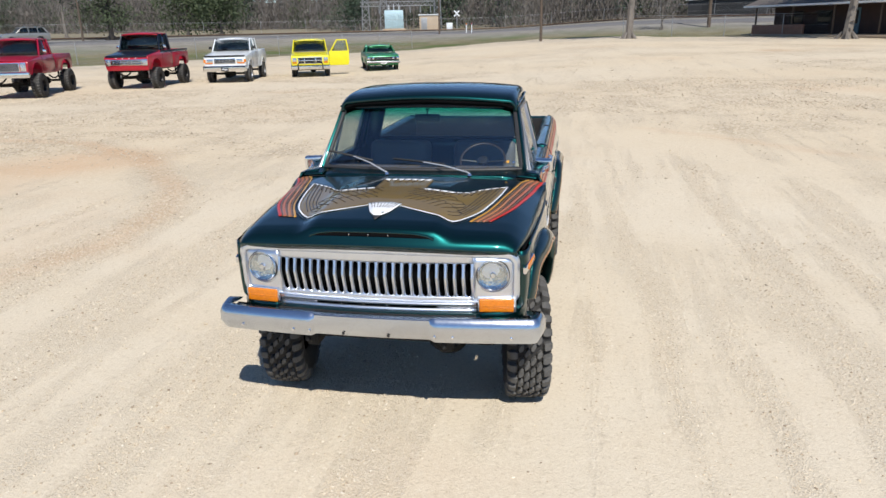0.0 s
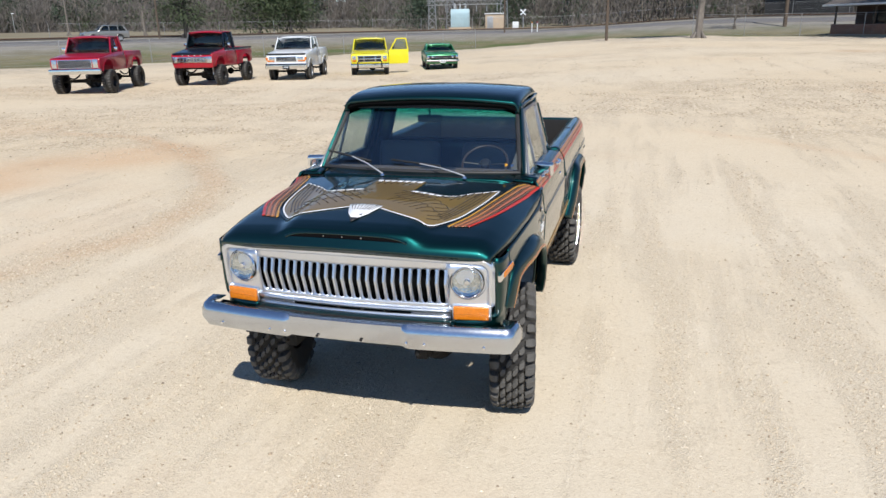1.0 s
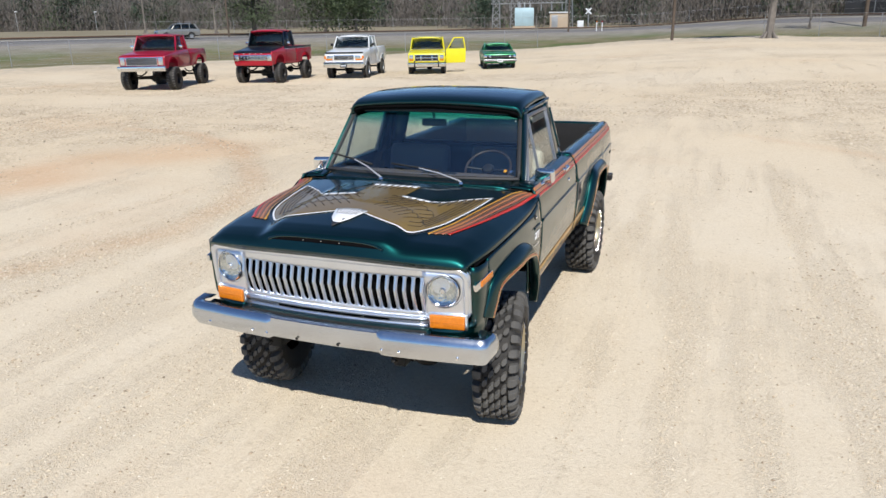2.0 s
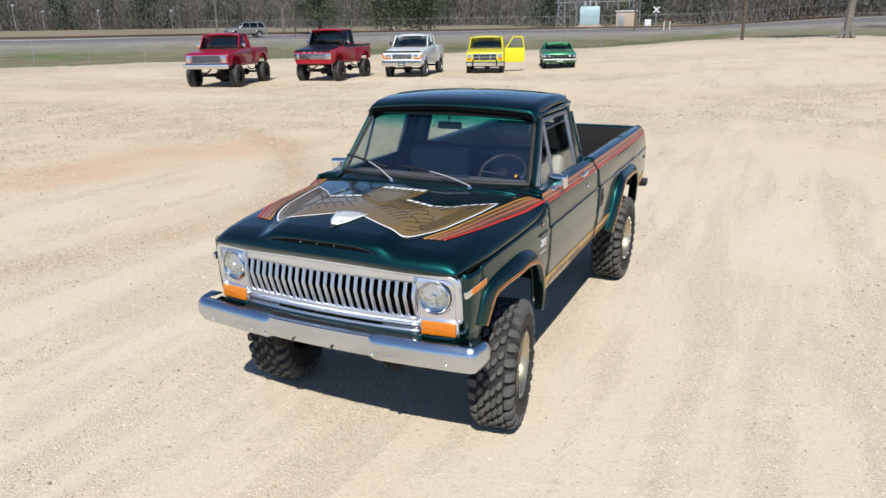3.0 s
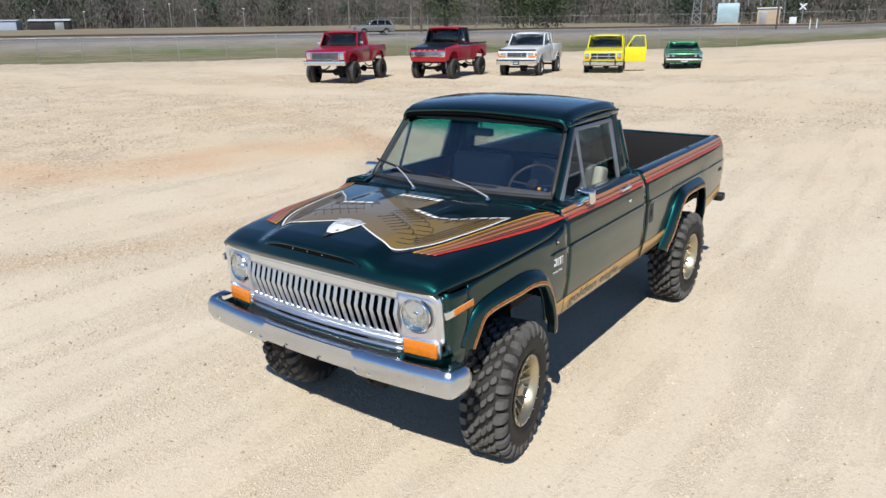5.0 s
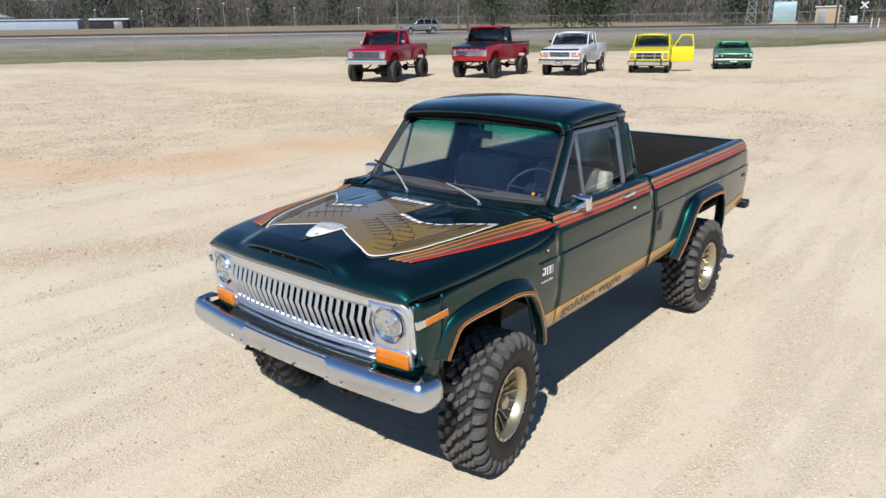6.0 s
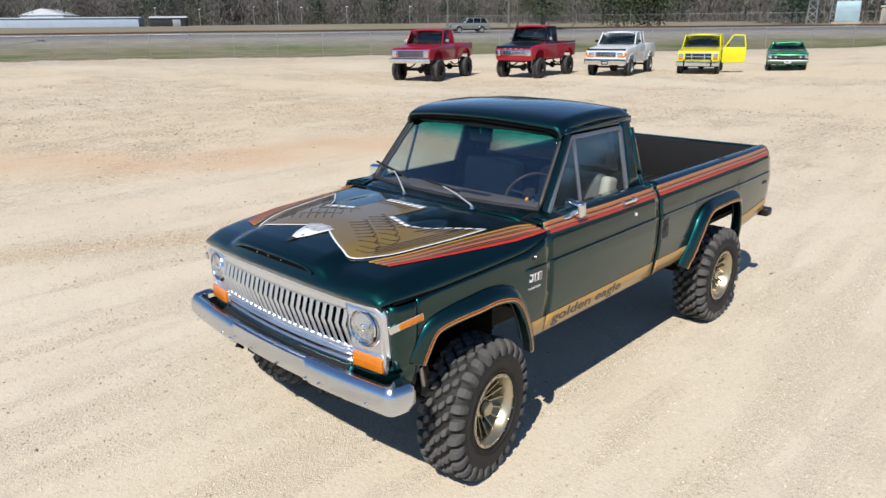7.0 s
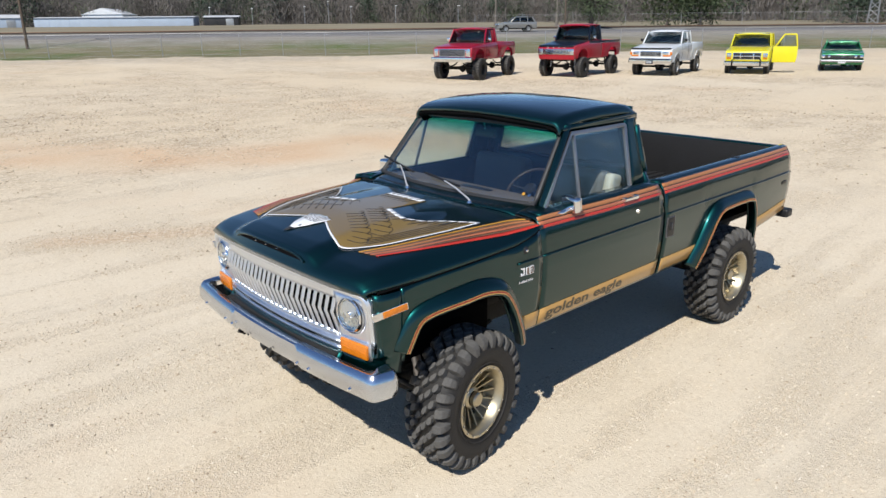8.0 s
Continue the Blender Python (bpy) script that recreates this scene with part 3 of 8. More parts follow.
def build_hood():
    bm = bmesh.new()
    us = [-1 + 2 * i / 64 for i in range(65)]
    vs = [(i / 44) ** 1.9 for i in range(45)]
    rows = []
    for u in us:
        rows.append([])
        for v in vs:
            y0, y1 = nose_y(u * 0.8), glass_foot(u * 0.72) - 0.125
            y = y0 + (y1 - y0) * v
            x = u * hood_rim(y) * (1 - 0.035 * (1 - v) ** 14)
            rows[-1].append(bm.verts.new((x, y, hood_z(x, y - (y0 + 0.735) * (1 - v) ** 6))))
    for A, B in zip(rows, rows[1:]):
        for j in range(len(vs) - 1):
            bm.faces.new((A[j], B[j], B[j + 1], A[j + 1]))
    # rolled front lip
    front = [r[0] for r in rows]
    low = [bm.verts.new(v.co + Vector((0, 0.012, -0.030))) for v in front]
    for a, b, c, d in zip(front, front[1:], low[1:], low):
        bm.faces.new((a, d, c, b))
    fix(bm)
    hood = part("hood", bm, M_GREEN, pickup, solid=0.012)
    # black tube along each shut line stands in for its shade
    for s in (1, -1):
        part("hood_gap", tube([(s * (hood_rim(y) - 0.007), y, hood_edge(y) - 0.006) for y in lin(-0.60, 0.50, 24)], 0.0085, 6), M_SHADE_BLACK, hood, "black tube for the shade in the shut line")
    # near-black film for the shaded mouth under the raised middle of the lip
    def nose_skin(x, k):
        y = nose_y(x) + k
        return Vector((x, y - 0.004, hood_z(x, y - (nose_y(x) + 0.735)) + 0.002))
    bm = grid(lambda u, k: nose_skin(u * 0.345, 0.0225 + 0.0095 * k * (1 - abs(u) ** 5)), lin(-1, 1, 33), lin(0, 1, 4))
    part("air_slot", bm, M_SHADE_BLACK, hood, "near-black sheet for the shade in the air slot", solid=0.004)
    bm = bmesh.new()
    tube([nose_skin(0.352 * u, 0.034 - 0.012 * abs(u) ** 6) for u in lin(-1, 1, 33)], 0.007, 8, bm)
    part("slot_lip", bm, M_GREEN, hood)
    for x in (-0.12, -0.01, 0.10):
        c = nose_skin(x, 0.027)
        part("slot_screw", lathe([(0, -0.005), (0.0032, -0.004), (0.004, 0.0)], 10, axis="Y", m=pose(c.x, c.y, c.z)), M_CHROME, hood)
    return hood


hood = build_hood()


# -- graphics on the hood --
def decal(name, outline, mat, parent, lift, label="", fn=None, mirror=False, cut=5):
    """A flat film of a 2D outline, draped on the panel that fn gives."""
    bm = bmesh.new()
    vs = [bm.verts.new((p[0], p[1], 0)) for p in outline]
    f = bm.faces.new(vs)
    bmesh.ops.triangulate(bm, faces=[f])
    for _ in range(cut):
        long = [e for e in bm.edges if e.calc_length() > 0.05]
        if not long:
            break
        bmesh.ops.subdivide_edges(bm, edges=long, cuts=1)
        bmesh.ops.triangulate(bm, faces=bm.faces[:])
    for v in bm.verts:
        v.co.z = hood_z(v.co.x, v.co.y) + lift
        if mirror:
            v.co.x = -v.co.x
    fix(bm)
    for f in bm.faces:
        if f.normal.z < 0:
            f.normal_flip()
    return part(name, bm, mat, parent, label, solid=0.0012)


def ribbon(name, line, width, mat, parent, lift, mirror=False, taper=True, label=""):
    """A narrow film along a line on the hood."""
    bm = bmesh.new()
    fine = []
    for a, b in zip(line, line[1:]):
        k = max(1, int(math.dist(a, b) / 0.035))
        fine += [(a[0] + (b[0] - a[0]) * i / k, a[1] + (b[1] - a[1]) * i / k) for i in range(k)]
    fine.append(line[-1])
    pairs = []
    for i, p in enumerate(fine):
        a, b = fine[max(0, i - 1)], fine[min(len(fine) - 1, i + 1)]
        d = Vector((b[0] - a[0], b[1] - a[1])).normalized()
        nrm = Vector((-d.y, d.x)) * width / 2
        row = []
        for s in (-1, 1):
            x, y = p[0] + s * nrm.x, p[1] + s * nrm.y
            row.append(bm.verts.new(((-x if mirror else x), y, hood_z(x, y) + lift)))
        pairs.append(row)
    for A, B in zip(pairs, pairs[1:]):
        bm.faces.new((A[0], B[0], B[1], A[1]))
    fix(bm)
    for f in bm.faces:
        if f.normal.z < 0:
            f.normal_flip()
    return part(name, bm, mat, parent, label, solid=0.0012)


def curve_line(pts, n=6):
    """A rounded line through pts (Catmull-Rom)."""
    out = []
    for i in range(len(pts) - 1):
        p0, p1, p2, p3 = pts[max(0, i - 1)], pts[i], pts[i + 1], pts[min(len(pts) - 1, i + 2)]
        for k in range(n):
            t = k / n
            out.append(tuple(0.5 * ((2 * b) + (c - a) * t + (2 * a - 5 * b + 4 * c - d) * t * t + (3 * b - a - 3 * c + d) * t ** 3) for a, b, c, d in zip(p0, p1, p2, p3)))
    out.append(tuple(pts[-1]))
    return out


WING_TOP = [(0.165, 0.015), (0.360, -0.050), (0.505, 0.125), (0.665, 0.255)]
WING_LOW = curve_line([(0.665, 0.255), (0.630, -0.01), (0.560, -0.31), (0.440, -0.495), (0.365, -0.512), (0.220, -0.455), (0.095, -0.390)], 5)
TAIL = [(0.170, 0.290), (0.115, 0.300), (0.06, 0.303)]


def along(line, t):
    """A point at the fraction t along a line."""
    lens = [math.dist(a, b) for a, b in zip(line, line[1:])]
    d = t * sum(lens)
    for (a, b), L in zip(zip(line, line[1:]), lens):
        if d <= L:
            return a[0] + (b[0] - a[0]) * d / L, a[1] + (b[1] - a[1]) * d / L
        d -= L
    return line[-1]


def build_eagle():
    half = TAIL[::-1] + WING_TOP + WING_LOW[1:]
    outline = half + [(-x, y) for x, y in half[::-1]]
    bird = decal("eagle_graphic", outline, M_D_GOLD, hood, 0.0035, "gold eagle with spread wings, white edging")
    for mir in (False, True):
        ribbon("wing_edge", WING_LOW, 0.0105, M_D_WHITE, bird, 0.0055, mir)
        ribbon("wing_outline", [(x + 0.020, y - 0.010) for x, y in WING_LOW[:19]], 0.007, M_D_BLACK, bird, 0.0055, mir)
        # white feather tips and dark quills on the wing's upper edge
        n = 11
        for i in range(n):
            (xa, ya), (xb, yb) = along(WING_TOP, i / n), along(WING_TOP, (i + 0.88) / n)
            decal("feather_tip", [(xa, ya + 0.003), (xb, yb + 0.003), (xb - 0.008, yb - (0.026 if i < 4 else 0.016)), (xa - 0.005, ya - (0.026 if i < 4 else 0.016))], M_D_WHITE, bird, 0.0056, mirror=mir, cut=2)
            if i:
                ribbon("quill", [(xa, ya + 0.002), (xa - 0.030, ya - (0.085 if i < 6 else 0.13))], 0.0050, M_D_BLACK, bird, 0.0059, mir)
        # two rows of covert feathers: a scalloped line with long shafts towards the head
        for x0, y0, x1, y1, m in ((0.120, -0.015, 0.425, -0.190, 8), (0.120, -0.155, 0.420, -0.330, 8)):
            hops, (sx, sy) = [], ((x1 - x0) / (m - 1), (y1 - y0) / (m - 1))
            for i in range(m):
                cx, cy = x0 + sx * i, y0 + sy * i
                hops += [(cx - sx * 0.48, cy - sy * 0.48 - 0.012), (cx - sx * 0.2, cy - sy * 0.2 + 0.012), (cx + sx * 0.2, cy + sy * 0.2 + 0.012), (cx + sx * 0.46, cy + sy * 0.46 - 0.010)]
                ribbon("feather_shaft", [(cx + sx * 0.48, cy + sy * 0.48 - 0.010), (cx + sx * 0.48 - 0.060, cy + sy * 0.48 - 0.072)], 0.0034, M_D_BLACK, bird, 0.0057, mir)
            hops += [(x1 + 0.034, y1 - 0.040), (x1 + 0.026, y1 - 0.078), (x1 - 0.030, y1 - 0.125)]
            ribbon("covert", hops, 0.0040, M_D_BLACK, bird, 0.0058, mir)
        # long flight feathers near the wing's tip
        for k in range(4):
            f = k / 3
            ribbon("flight_feather", curve_line([(0.630 - 0.075 * f, 0.205 - 0.06 * f), (0.595 - 0.085 * f, -0.02 - 0.05 * f), (0.545 - 0.075 * f, -0.22 - 0.03 * f), (0.470 - 0.045 * f, -0.40 + 0.05 * f)], 5), 0.0050, M_D_BLACK, bird, 0.0057, mir)
    for i in range(7):
        x0, x1 = -0.165 + 0.33 * i / 7, -0.165 + 0.33 * (i + 0.84) / 7
        decal("tail_tip", [(x0, 0.303), (x1, 0.303), (x1 * 0.94, 0.252), (x0 * 0.94, 0.252)], M_D_WHITE, bird, 0.0056, cut=2)
        if i:
            ribbon("quill", [(x0 - 0.004, 0.300), (x0 * 0.90 - 0.02, 0.170)], 0.0050, M_D_BLACK, bird, 0.0058)
    # white head: a fan of neck feathers that closes to the beak
    head = [(-0.102, -0.362), (-0.07, -0.352), (-0.035, -0.340), (0.0, -0.345), (0.035, -0.340), (0.07, -0.352), (0.102, -0.362),
            (0.082, -0.43), (0.058, -0.50), (0.022, -0.552), (-0.022, -0.552), (-0.058, -0.50), (-0.082, -0.43)]
    hd = decal("eagle_head", head, M_D_WHITE, hood, 0.0075, "white eagle head")
    for i in range(9):
        x = -0.088 + 0.176 * i / 8
        ribbon("neck_line", [(x, -0.352), (x * 0.66, -0.44)], 0.0038, M_SEAL, hd, 0.0092)
    decal("beak", [(-0.028, -0.548), (0.028, -0.548), (0.016, -0.580), (0.0, -0.608), (-0.014, -0.585)], M_SEAL, hd, 0.0065, "grey beak")
    decal("eye", [(0.016, -0.510), (0.030, -0.504), (0.032, -0.520), (0.020, -0.526)], M_D_BLACK, hd, 0.0095, cut=0)
    return bird


build_eagle()

# sweeping stripes outside each wing
STRIPE_COLS = [(M_D_YELLOW, 0.015), (M_D_ORANGE, 0.019), (M_D_SALMON, 0.019), (M_D_RED, 0.019)]


def build_hood_stripes():
    for mir in (False, True):
        off = 0.0
        for k, (mt, w) in enumerate(STRIPE_COLS):
            f = k / 3
            line = curve_line([(0.520 + 0.105 * f, -0.478 + 0.030 * f), (0.610 + 0.118 * f, -0.25 + 0.03 * f), (0.660 + 0.125 * f, 0.0 + 0.03 * f), (0.712 + 0.112 * f, 0.25), (0.746 + 0.104 * f, 0.42), (0.790 + 0.090 * f, 0.515 - 0.012 * (1 - f))], 7)
            ribbon("hood_stripe", line, w, mt, hood, 0.0035, mir)
            if k < 3:
                f += 0.5 / 3
                mid = curve_line([(0.520 + 0.105 * f, -0.478 + 0.030 * f), (0.610 + 0.118 * f, -0.25 + 0.03 * f), (0.660 + 0.125 * f, 0.0 + 0.03 * f), (0.712 + 0.112 * f, 0.25), (0.746 + 0.104 * f, 0.42), (0.790 + 0.090 * f, 0.515 - 0.012 * (1 - f))], 7)
                ribbon("hood_stripe", mid, 0.011, M_D_BROWN, hood, 0.0033, mir)


build_hood_stripes()


# -- body sides --
def sgn(mirror):
    return -1.0 if mirror else 1.0


FRONT_ARCH = [(-0.55, 0.838), (-0.463, 0.838), (-0.438, 0.903), (-0.394, 0.982), (-0.338, 1.009), (-0.233, 1.027), (-0.126, 1.037), (-0.010, 1.045), (0.090, 1.032), (0.150, 1.002), (0.207, 0.921), (0.283, 0.763), (0.333, 0.645), (0.5, 0.645)]
REAR_ARCH = [(2.25, 0.625), (2.305, 0.625), (2.383, 0.775), (2.445, 0.895), (2.500, 0.975), (2.575, 1.026), (2.754, 1.036), (2.95, 1.036), (3.050, 1.030), (3.105, 1.000), (3.177, 0.840), (3.254, 0.635), (3.4, 0.635)]


def side_panel(name, y0, y1, low, high, side, parent=None, ny=24, nz=14, arch=None, mat=None, ys=None, label=""):
    bm = bmesh.new()
    s = sgn(side)
    ys = ys or lin(y0, y1, ny)
    rows = []
    for y in ys:
        a = low(y) if callable(low) else low
        if arch:
            a = max(a, arch(y))
        b = high(y) if callable(high) else high
        zs = sorted(set([a] + [z for z, _ in SIDE if a + 0.02 < z < b - 0.012] + [b]))
        full = [a + (b - a) * i / nz for i in range(nz + 1)]
        full = [min(zs, key=lambda q: abs(q - z)) if min(abs(q - z) for q in zs) < (b - a) / nz * 0.45 else z for z in full]
        rows.append([bm.verts.new((s * side_x(y, z), y, z)) for z in full])
    for A, B in zip(rows, rows[1:]):
        for j in range(nz):
            try:
                bm.faces.new((A[j], B[j], B[j + 1], A[j + 1]) if s > 0 else (A[j + 1], B[j + 1], B[j], A[j]))
            except ValueError:
                pass
    return part(name, bm, mat or M_GREEN, parent or pickup, label, sharp=24, solid=0.014)


def arch_fn(pts):
    inner = pts[1:-1]
    return lambda y: ramp(y, inner) if inner[0][0] <= y <= inner[-1][0] else 0.0


def arch_ys(y0, y1, pts, n):
    ys = set(lin(y0, y1, n)) | {p[0] for p in pts[1:-1]} | {pts[1][0] - 0.002, pts[-2][0] + 0.002}
    return sorted(y for y in ys if y0 <= y <= y1)


def strip_on_side(name, y0, y1, zc, w, mat, side, parent, n=30, lift=0.003, label=""):
    """A film along the body side; zc(y): middle height."""
    s = sgn(side)
    ys = lin(y0, y1, n)
    bm = grid(lambda y, k: Vector((s * (side_x(y, zc(y) + k * w / 2) + lift), y, zc(y) + k * w / 2)), ys, [-1, 0, 1])
    if s < 0:
        bmesh.ops.reverse_faces(bm, faces=bm.faces[:])
    return part(name, bm, mat, parent, label, solid=0.0012, offset=1.0)


def swell(y, front):
    """The front flare grows out of the fender: shallow at its leading foot."""
    return 0.55 + 0.50 * smooth01(-0.46, -0.10, y) if front else 1.0


def flare(name, pts, side, front):
    """A smooth wheel-arch flare swept along the arch, with its pinstripes."""
    s = sgn(side)
    line = curve_line(pts[1:-1], 5)
    # cross-section: outward and along the arch normal
    prof = [(0.000, 0.074), (0.014, 0.072), (0.034, 0.060), (0.053, 0.038), (0.062, 0.014), (0.064, 0.0), (0.060, -0.007), (0.012, -0.005)]
    cy = sum(p[0] for p in line) / len(line)
    rows, nrm = [], []
    for i, p in enumerate(line):
        a, b = line[max(0, i - 2)], line[min(len(line) - 1, i + 2)]
        d = Vector((b[0] - a[0], b[1] - a[1])).normalized()
        nrm.append(Vector((-d.y, d.x)))
    bm = bmesh.new()
    for p, nn in zip(line, nrm):
        row = []
        for o, h in prof:
            y, z = p[0] + nn.x * h, p[1] + nn.y * h
            base = side_x(y, min(1.2, max(0.62, p[1] + nn.y * 0.1)))
            row.append(bm.verts.new((s * (base - 0.004 + o * swell(p[0], front)), y, z)))
        rows.append(row)
    for A, B in zip(rows, rows[1:]):
        for j in range(len(prof) - 1):
            bm.faces.new((A[j], B[j], B[j + 1], A[j + 1]))
    fix(bm)
    fl = part(name, bm, M_GREEN, pickup, sharp=60, solid=0.006, offset=0)
    for h, w, mt in ((0.0040, 0.0060, M_D_TAN), (0.0115, 0.0038, M_D_RED), (0.0170, 0.0028, M_D_TAN)):
        bm = bmesh.new()
        prs = []
        for p, nn in zip(line, nrm):
            row = []
            for k in (-0.5, 0.5):
                hh = h + k * w
                y, z = p[0] + nn.x * hh, p[1] + nn.y * hh
                o = ramp(hh, [(0.0, 0.064), (0.014, 0.062), (0.038, 0.053), (0.060, 0.034)])
                base = side_x(y, min(1.2, max(0.62, p[1] + nn.y * 0.1)))
                row.append(bm.verts.new((s * (base - 0.004 + (o + 0.004) * swell(p[0], front) + 0.0025), y, z)))
            prs.append(row)
        for A, B in zip(prs, prs[1:]):
            bm.faces.new((A[0], B[0], B[1], A[1]))
        fix(bm)
        part("pinstripe", bm, mt, fl)
    return fl


def fender_low(y):
    return ramp(y, [(-0.66, 0.82), (-0.56, 0.80), (0.30, 0.69), (0.5, 0.69)])


def build_sides():
    for side in (False, True):
        s = sgn(side)
        ys = arch_ys(-0.482, 0.5065, FRONT_ARCH, 30)
        fender = side_panel("front_fender", 0, 0, fender_low, lambda y: hood_edge(y) - 0.008, side, arch=arch_fn(FRONT_ARCH), ys=ys, nz=12)
        bed_low = lambda y: ramp(y, [(1.8, 0.69), (3.2, 0.69), (3.94, 0.775)])
        ys = arch_ys(1.832, 3.935, REAR_ARCH, 46)
        bed = side_panel("bed_side", 0, 0, bed_low, 1.345, side, arch=arch_fn(REAR_ARCH), ys=ys, nz=12)
        flare("front_flare", FRONT_ARCH, side, True)
        flare("rear_flare", REAR_ARCH, side, False)
        # gold band low on the sides
        band = lambda y: 0.752 + 0.012 * (y - 0.4) / 3.5
        strip_on_side("gold_band", 0.350, 0.504, band, 0.096, M_D_TAN, side, fender, 6)
        strip_on_side("gold_band", 1.838, 2.335, band, 0.096, M_D_TAN, side, bed, 14)
        strip_on_side("gold_band", 3.27, 3.92, lambda y: band(y) + 0.115 * (y - 3.27), 0.10, M_D_TAN, side, bed, 12)
        # belt stripes
        for k, (z0, w, mt) in enumerate(((1.327, 0.022, M_D_ORANGE), (1.302, 0.018, M_D_SALMON), (1.282, 0.017, M_D_RED))):
            strip_on_side("belt_stripe", 1.836, 3.925, lambda y, z0=z0: z0 + 0.006 * (y - 1.8) / 2, w, mt, side, bed, 40)
        # raised body line
        strip_on_side("body_line", 1.836, 3.925, lambda y: 1.132, 0.014, M_GREEN, side, bed, 30, 0.004)
        strip_on_side("body_line", 0.30, 0.500, lambda y: 1.132, 0.014, M_GREEN, side, fender, 6, 0.004)
        # fuel filler recess or side marker
        if s > 0:
            bm = box(s * 0.9235, 1.895, 1.033, 0.010, 0.100, 0.145, 0.004)
            door = part("fuel_filler", bm, M_GREYTRIM, bed, "dark fuel filler, flat black plate for its shaded recess, metal edge")
            # flat black plate paints the shade of the filler recess
            part("filler_recess", box(s * 0.9285, 1.898, 1.032, 0.006, 0.090, 0.134, 0.002), M_BLACK, door)
            cap = part("filler_cap", lathe([(0.0, 0.010), (0.022, 0.009), (0.030, 0.004), (0.032, 0.0)], 20, m=pose(0.930, 1.898, 1.035)), M_BLACK, door)
            part("cap_grip", box(0.940, 1.898, 1.035, 0.008, 0.010, 0.044, 0.002), M_GREYTRIM, cap)
            part("filler_edge", tube([(0.929, 1.898 + a, 1.032 + b) for a, b in ((-0.047, -0.069), (0.047, -0.069), (0.047, 0.069), (-0.047, 0.069))], 0.003, 6, closed=True), M_STEEL, door)
        # rear reflector, fender badge and knob
        part("side_reflector", box(s * (side_x(3.79, 1.06) + 0.003), 3.79, 1.055, 0.008, 0.085, 0.026, 0.003), M_BLACK, bed)
        kx = side_x(0.375, 1.20)
        knob = part("antenna_base", lathe([(0.0, 0.007), (0.012, 0.007), (0.020, 0.003), (0.022, 0.0)], 20, m=pose(s * kx, 0.375, 1.195, 0, 0, 0 if s > 0 else 180)), M_BLACK, fender)
        part("antenna_stud", lathe([(0.0, 0.014), (0.006, 0.013), (0.009, 0.006)], 12, m=pose(s * kx, 0.375, 1.195, 0, 0, 0 if s > 0 else 180)), M_CHROME, knob)
        bx = side_x(0.36, 1.07) + 0.003
        badge = part("badge", box(s * bx, 0.334, 1.064, 0.004, 0.030, 0.010, 0.001), M_D_WHITE, fender, "white and brown model badge")
        bars = [(0.346, 1.080, 0.008, 0.044, M_D_WHITE), (0.336, 1.100, 0.030, 0.007, M_D_WHITE), (0.322, 1.070, 0.007, 0.014, M_D_WHITE)]
        for y0_, y1_, mt in ((0.362, 0.384, M_D_BROWN), (0.390, 0.424, M_D_BROWN)):
            bars += [((y0_ + y1_) / 2, 1.080, y1_ - y0_, 0.046, M_D_WHITE), ((y0_ + y1_) / 2, 1.080, y1_ - y0_ - 0.006, 0.040, mt)]
        bars += [(0.407, 1.080, 0.012, 0.022, M_D_WHITE), (0.407, 1.080, 0.007, 0.017, M_GREEN)]
        for k_, (yy, zz, ww, hh, mt) in enumerate(bars):
            part("badge_bar", box(s * (bx + 0.0006 * k_), yy, zz, 0.004, ww, hh, 0.001), mt, badge)
        # front side marker lamp
        spot = pose(s * (side_x(-0.55, 1.08) - (0.002 if s > 0 else 0.010)), -0.550, 1.079, 8, 0, s * -10.0)
        mk = part("side_marker", box(0, 0, 0, 0.018, 0.196, 0.040, 0.006, m=spot), M_CHROME, fender)
        part("marker_lens", box(0.004 * s, 0.024, 0, 0.020, 0.136, 0.031, 0.004, m=spot), M_AMBER, mk, "orange lens")


build_sides()


def lettering(words, size, place, mat, parent, name, shear=0.0, bold=0.0, width=None):
    """Words from the built-in font as a thin mesh; place(u, v) gives each point."""
    cu = bpy.data.curves.new(name, "FONT")
    cu.body, cu.size, cu.shear, cu.offset = words, size, shear, bold
    cu.resolution_u = 3
    tmp = bpy.data.objects.new("tmp", cu)
    scene.collection.objects.link(tmp)
    dg = bpy.context.evaluated_depsgraph_get()
    me = bpy.data.meshes.new_from_object(tmp.evaluated_get(dg))
    bpy.data.objects.remove(tmp)
    bpy.data.curves.remove(cu)
    lo, hi = min(v.co.x for v in me.vertices), max(v.co.x for v in me.vertices)
    k = width / (hi - lo) if width else 1.0
    for v in me.vertices:
        v.co = place((v.co.x - (lo if width else 0)) * k, v.co.y)
    me.materials.clear()
    me.materials.append(mat)
    me.name = name
    ob = new(name, me)
    ob.parent = parent
    return ob


# -- cab: doors, pillars, roof, glass --
def window_x(y, z):
    """Half width of the cab above the belt."""
    return ramp(z, [(1.345, 0.770), (1.80, 0.648)])


def pillar_front(z):
    """Where the windscreen's edge stands at a height."""
    t = (z - 1.365) / (1.795 - 1.365)
    return Vector((0.735 + (0.655 - 0.735) * t, 0.660 + (1.0 - 0.660) * t, z))


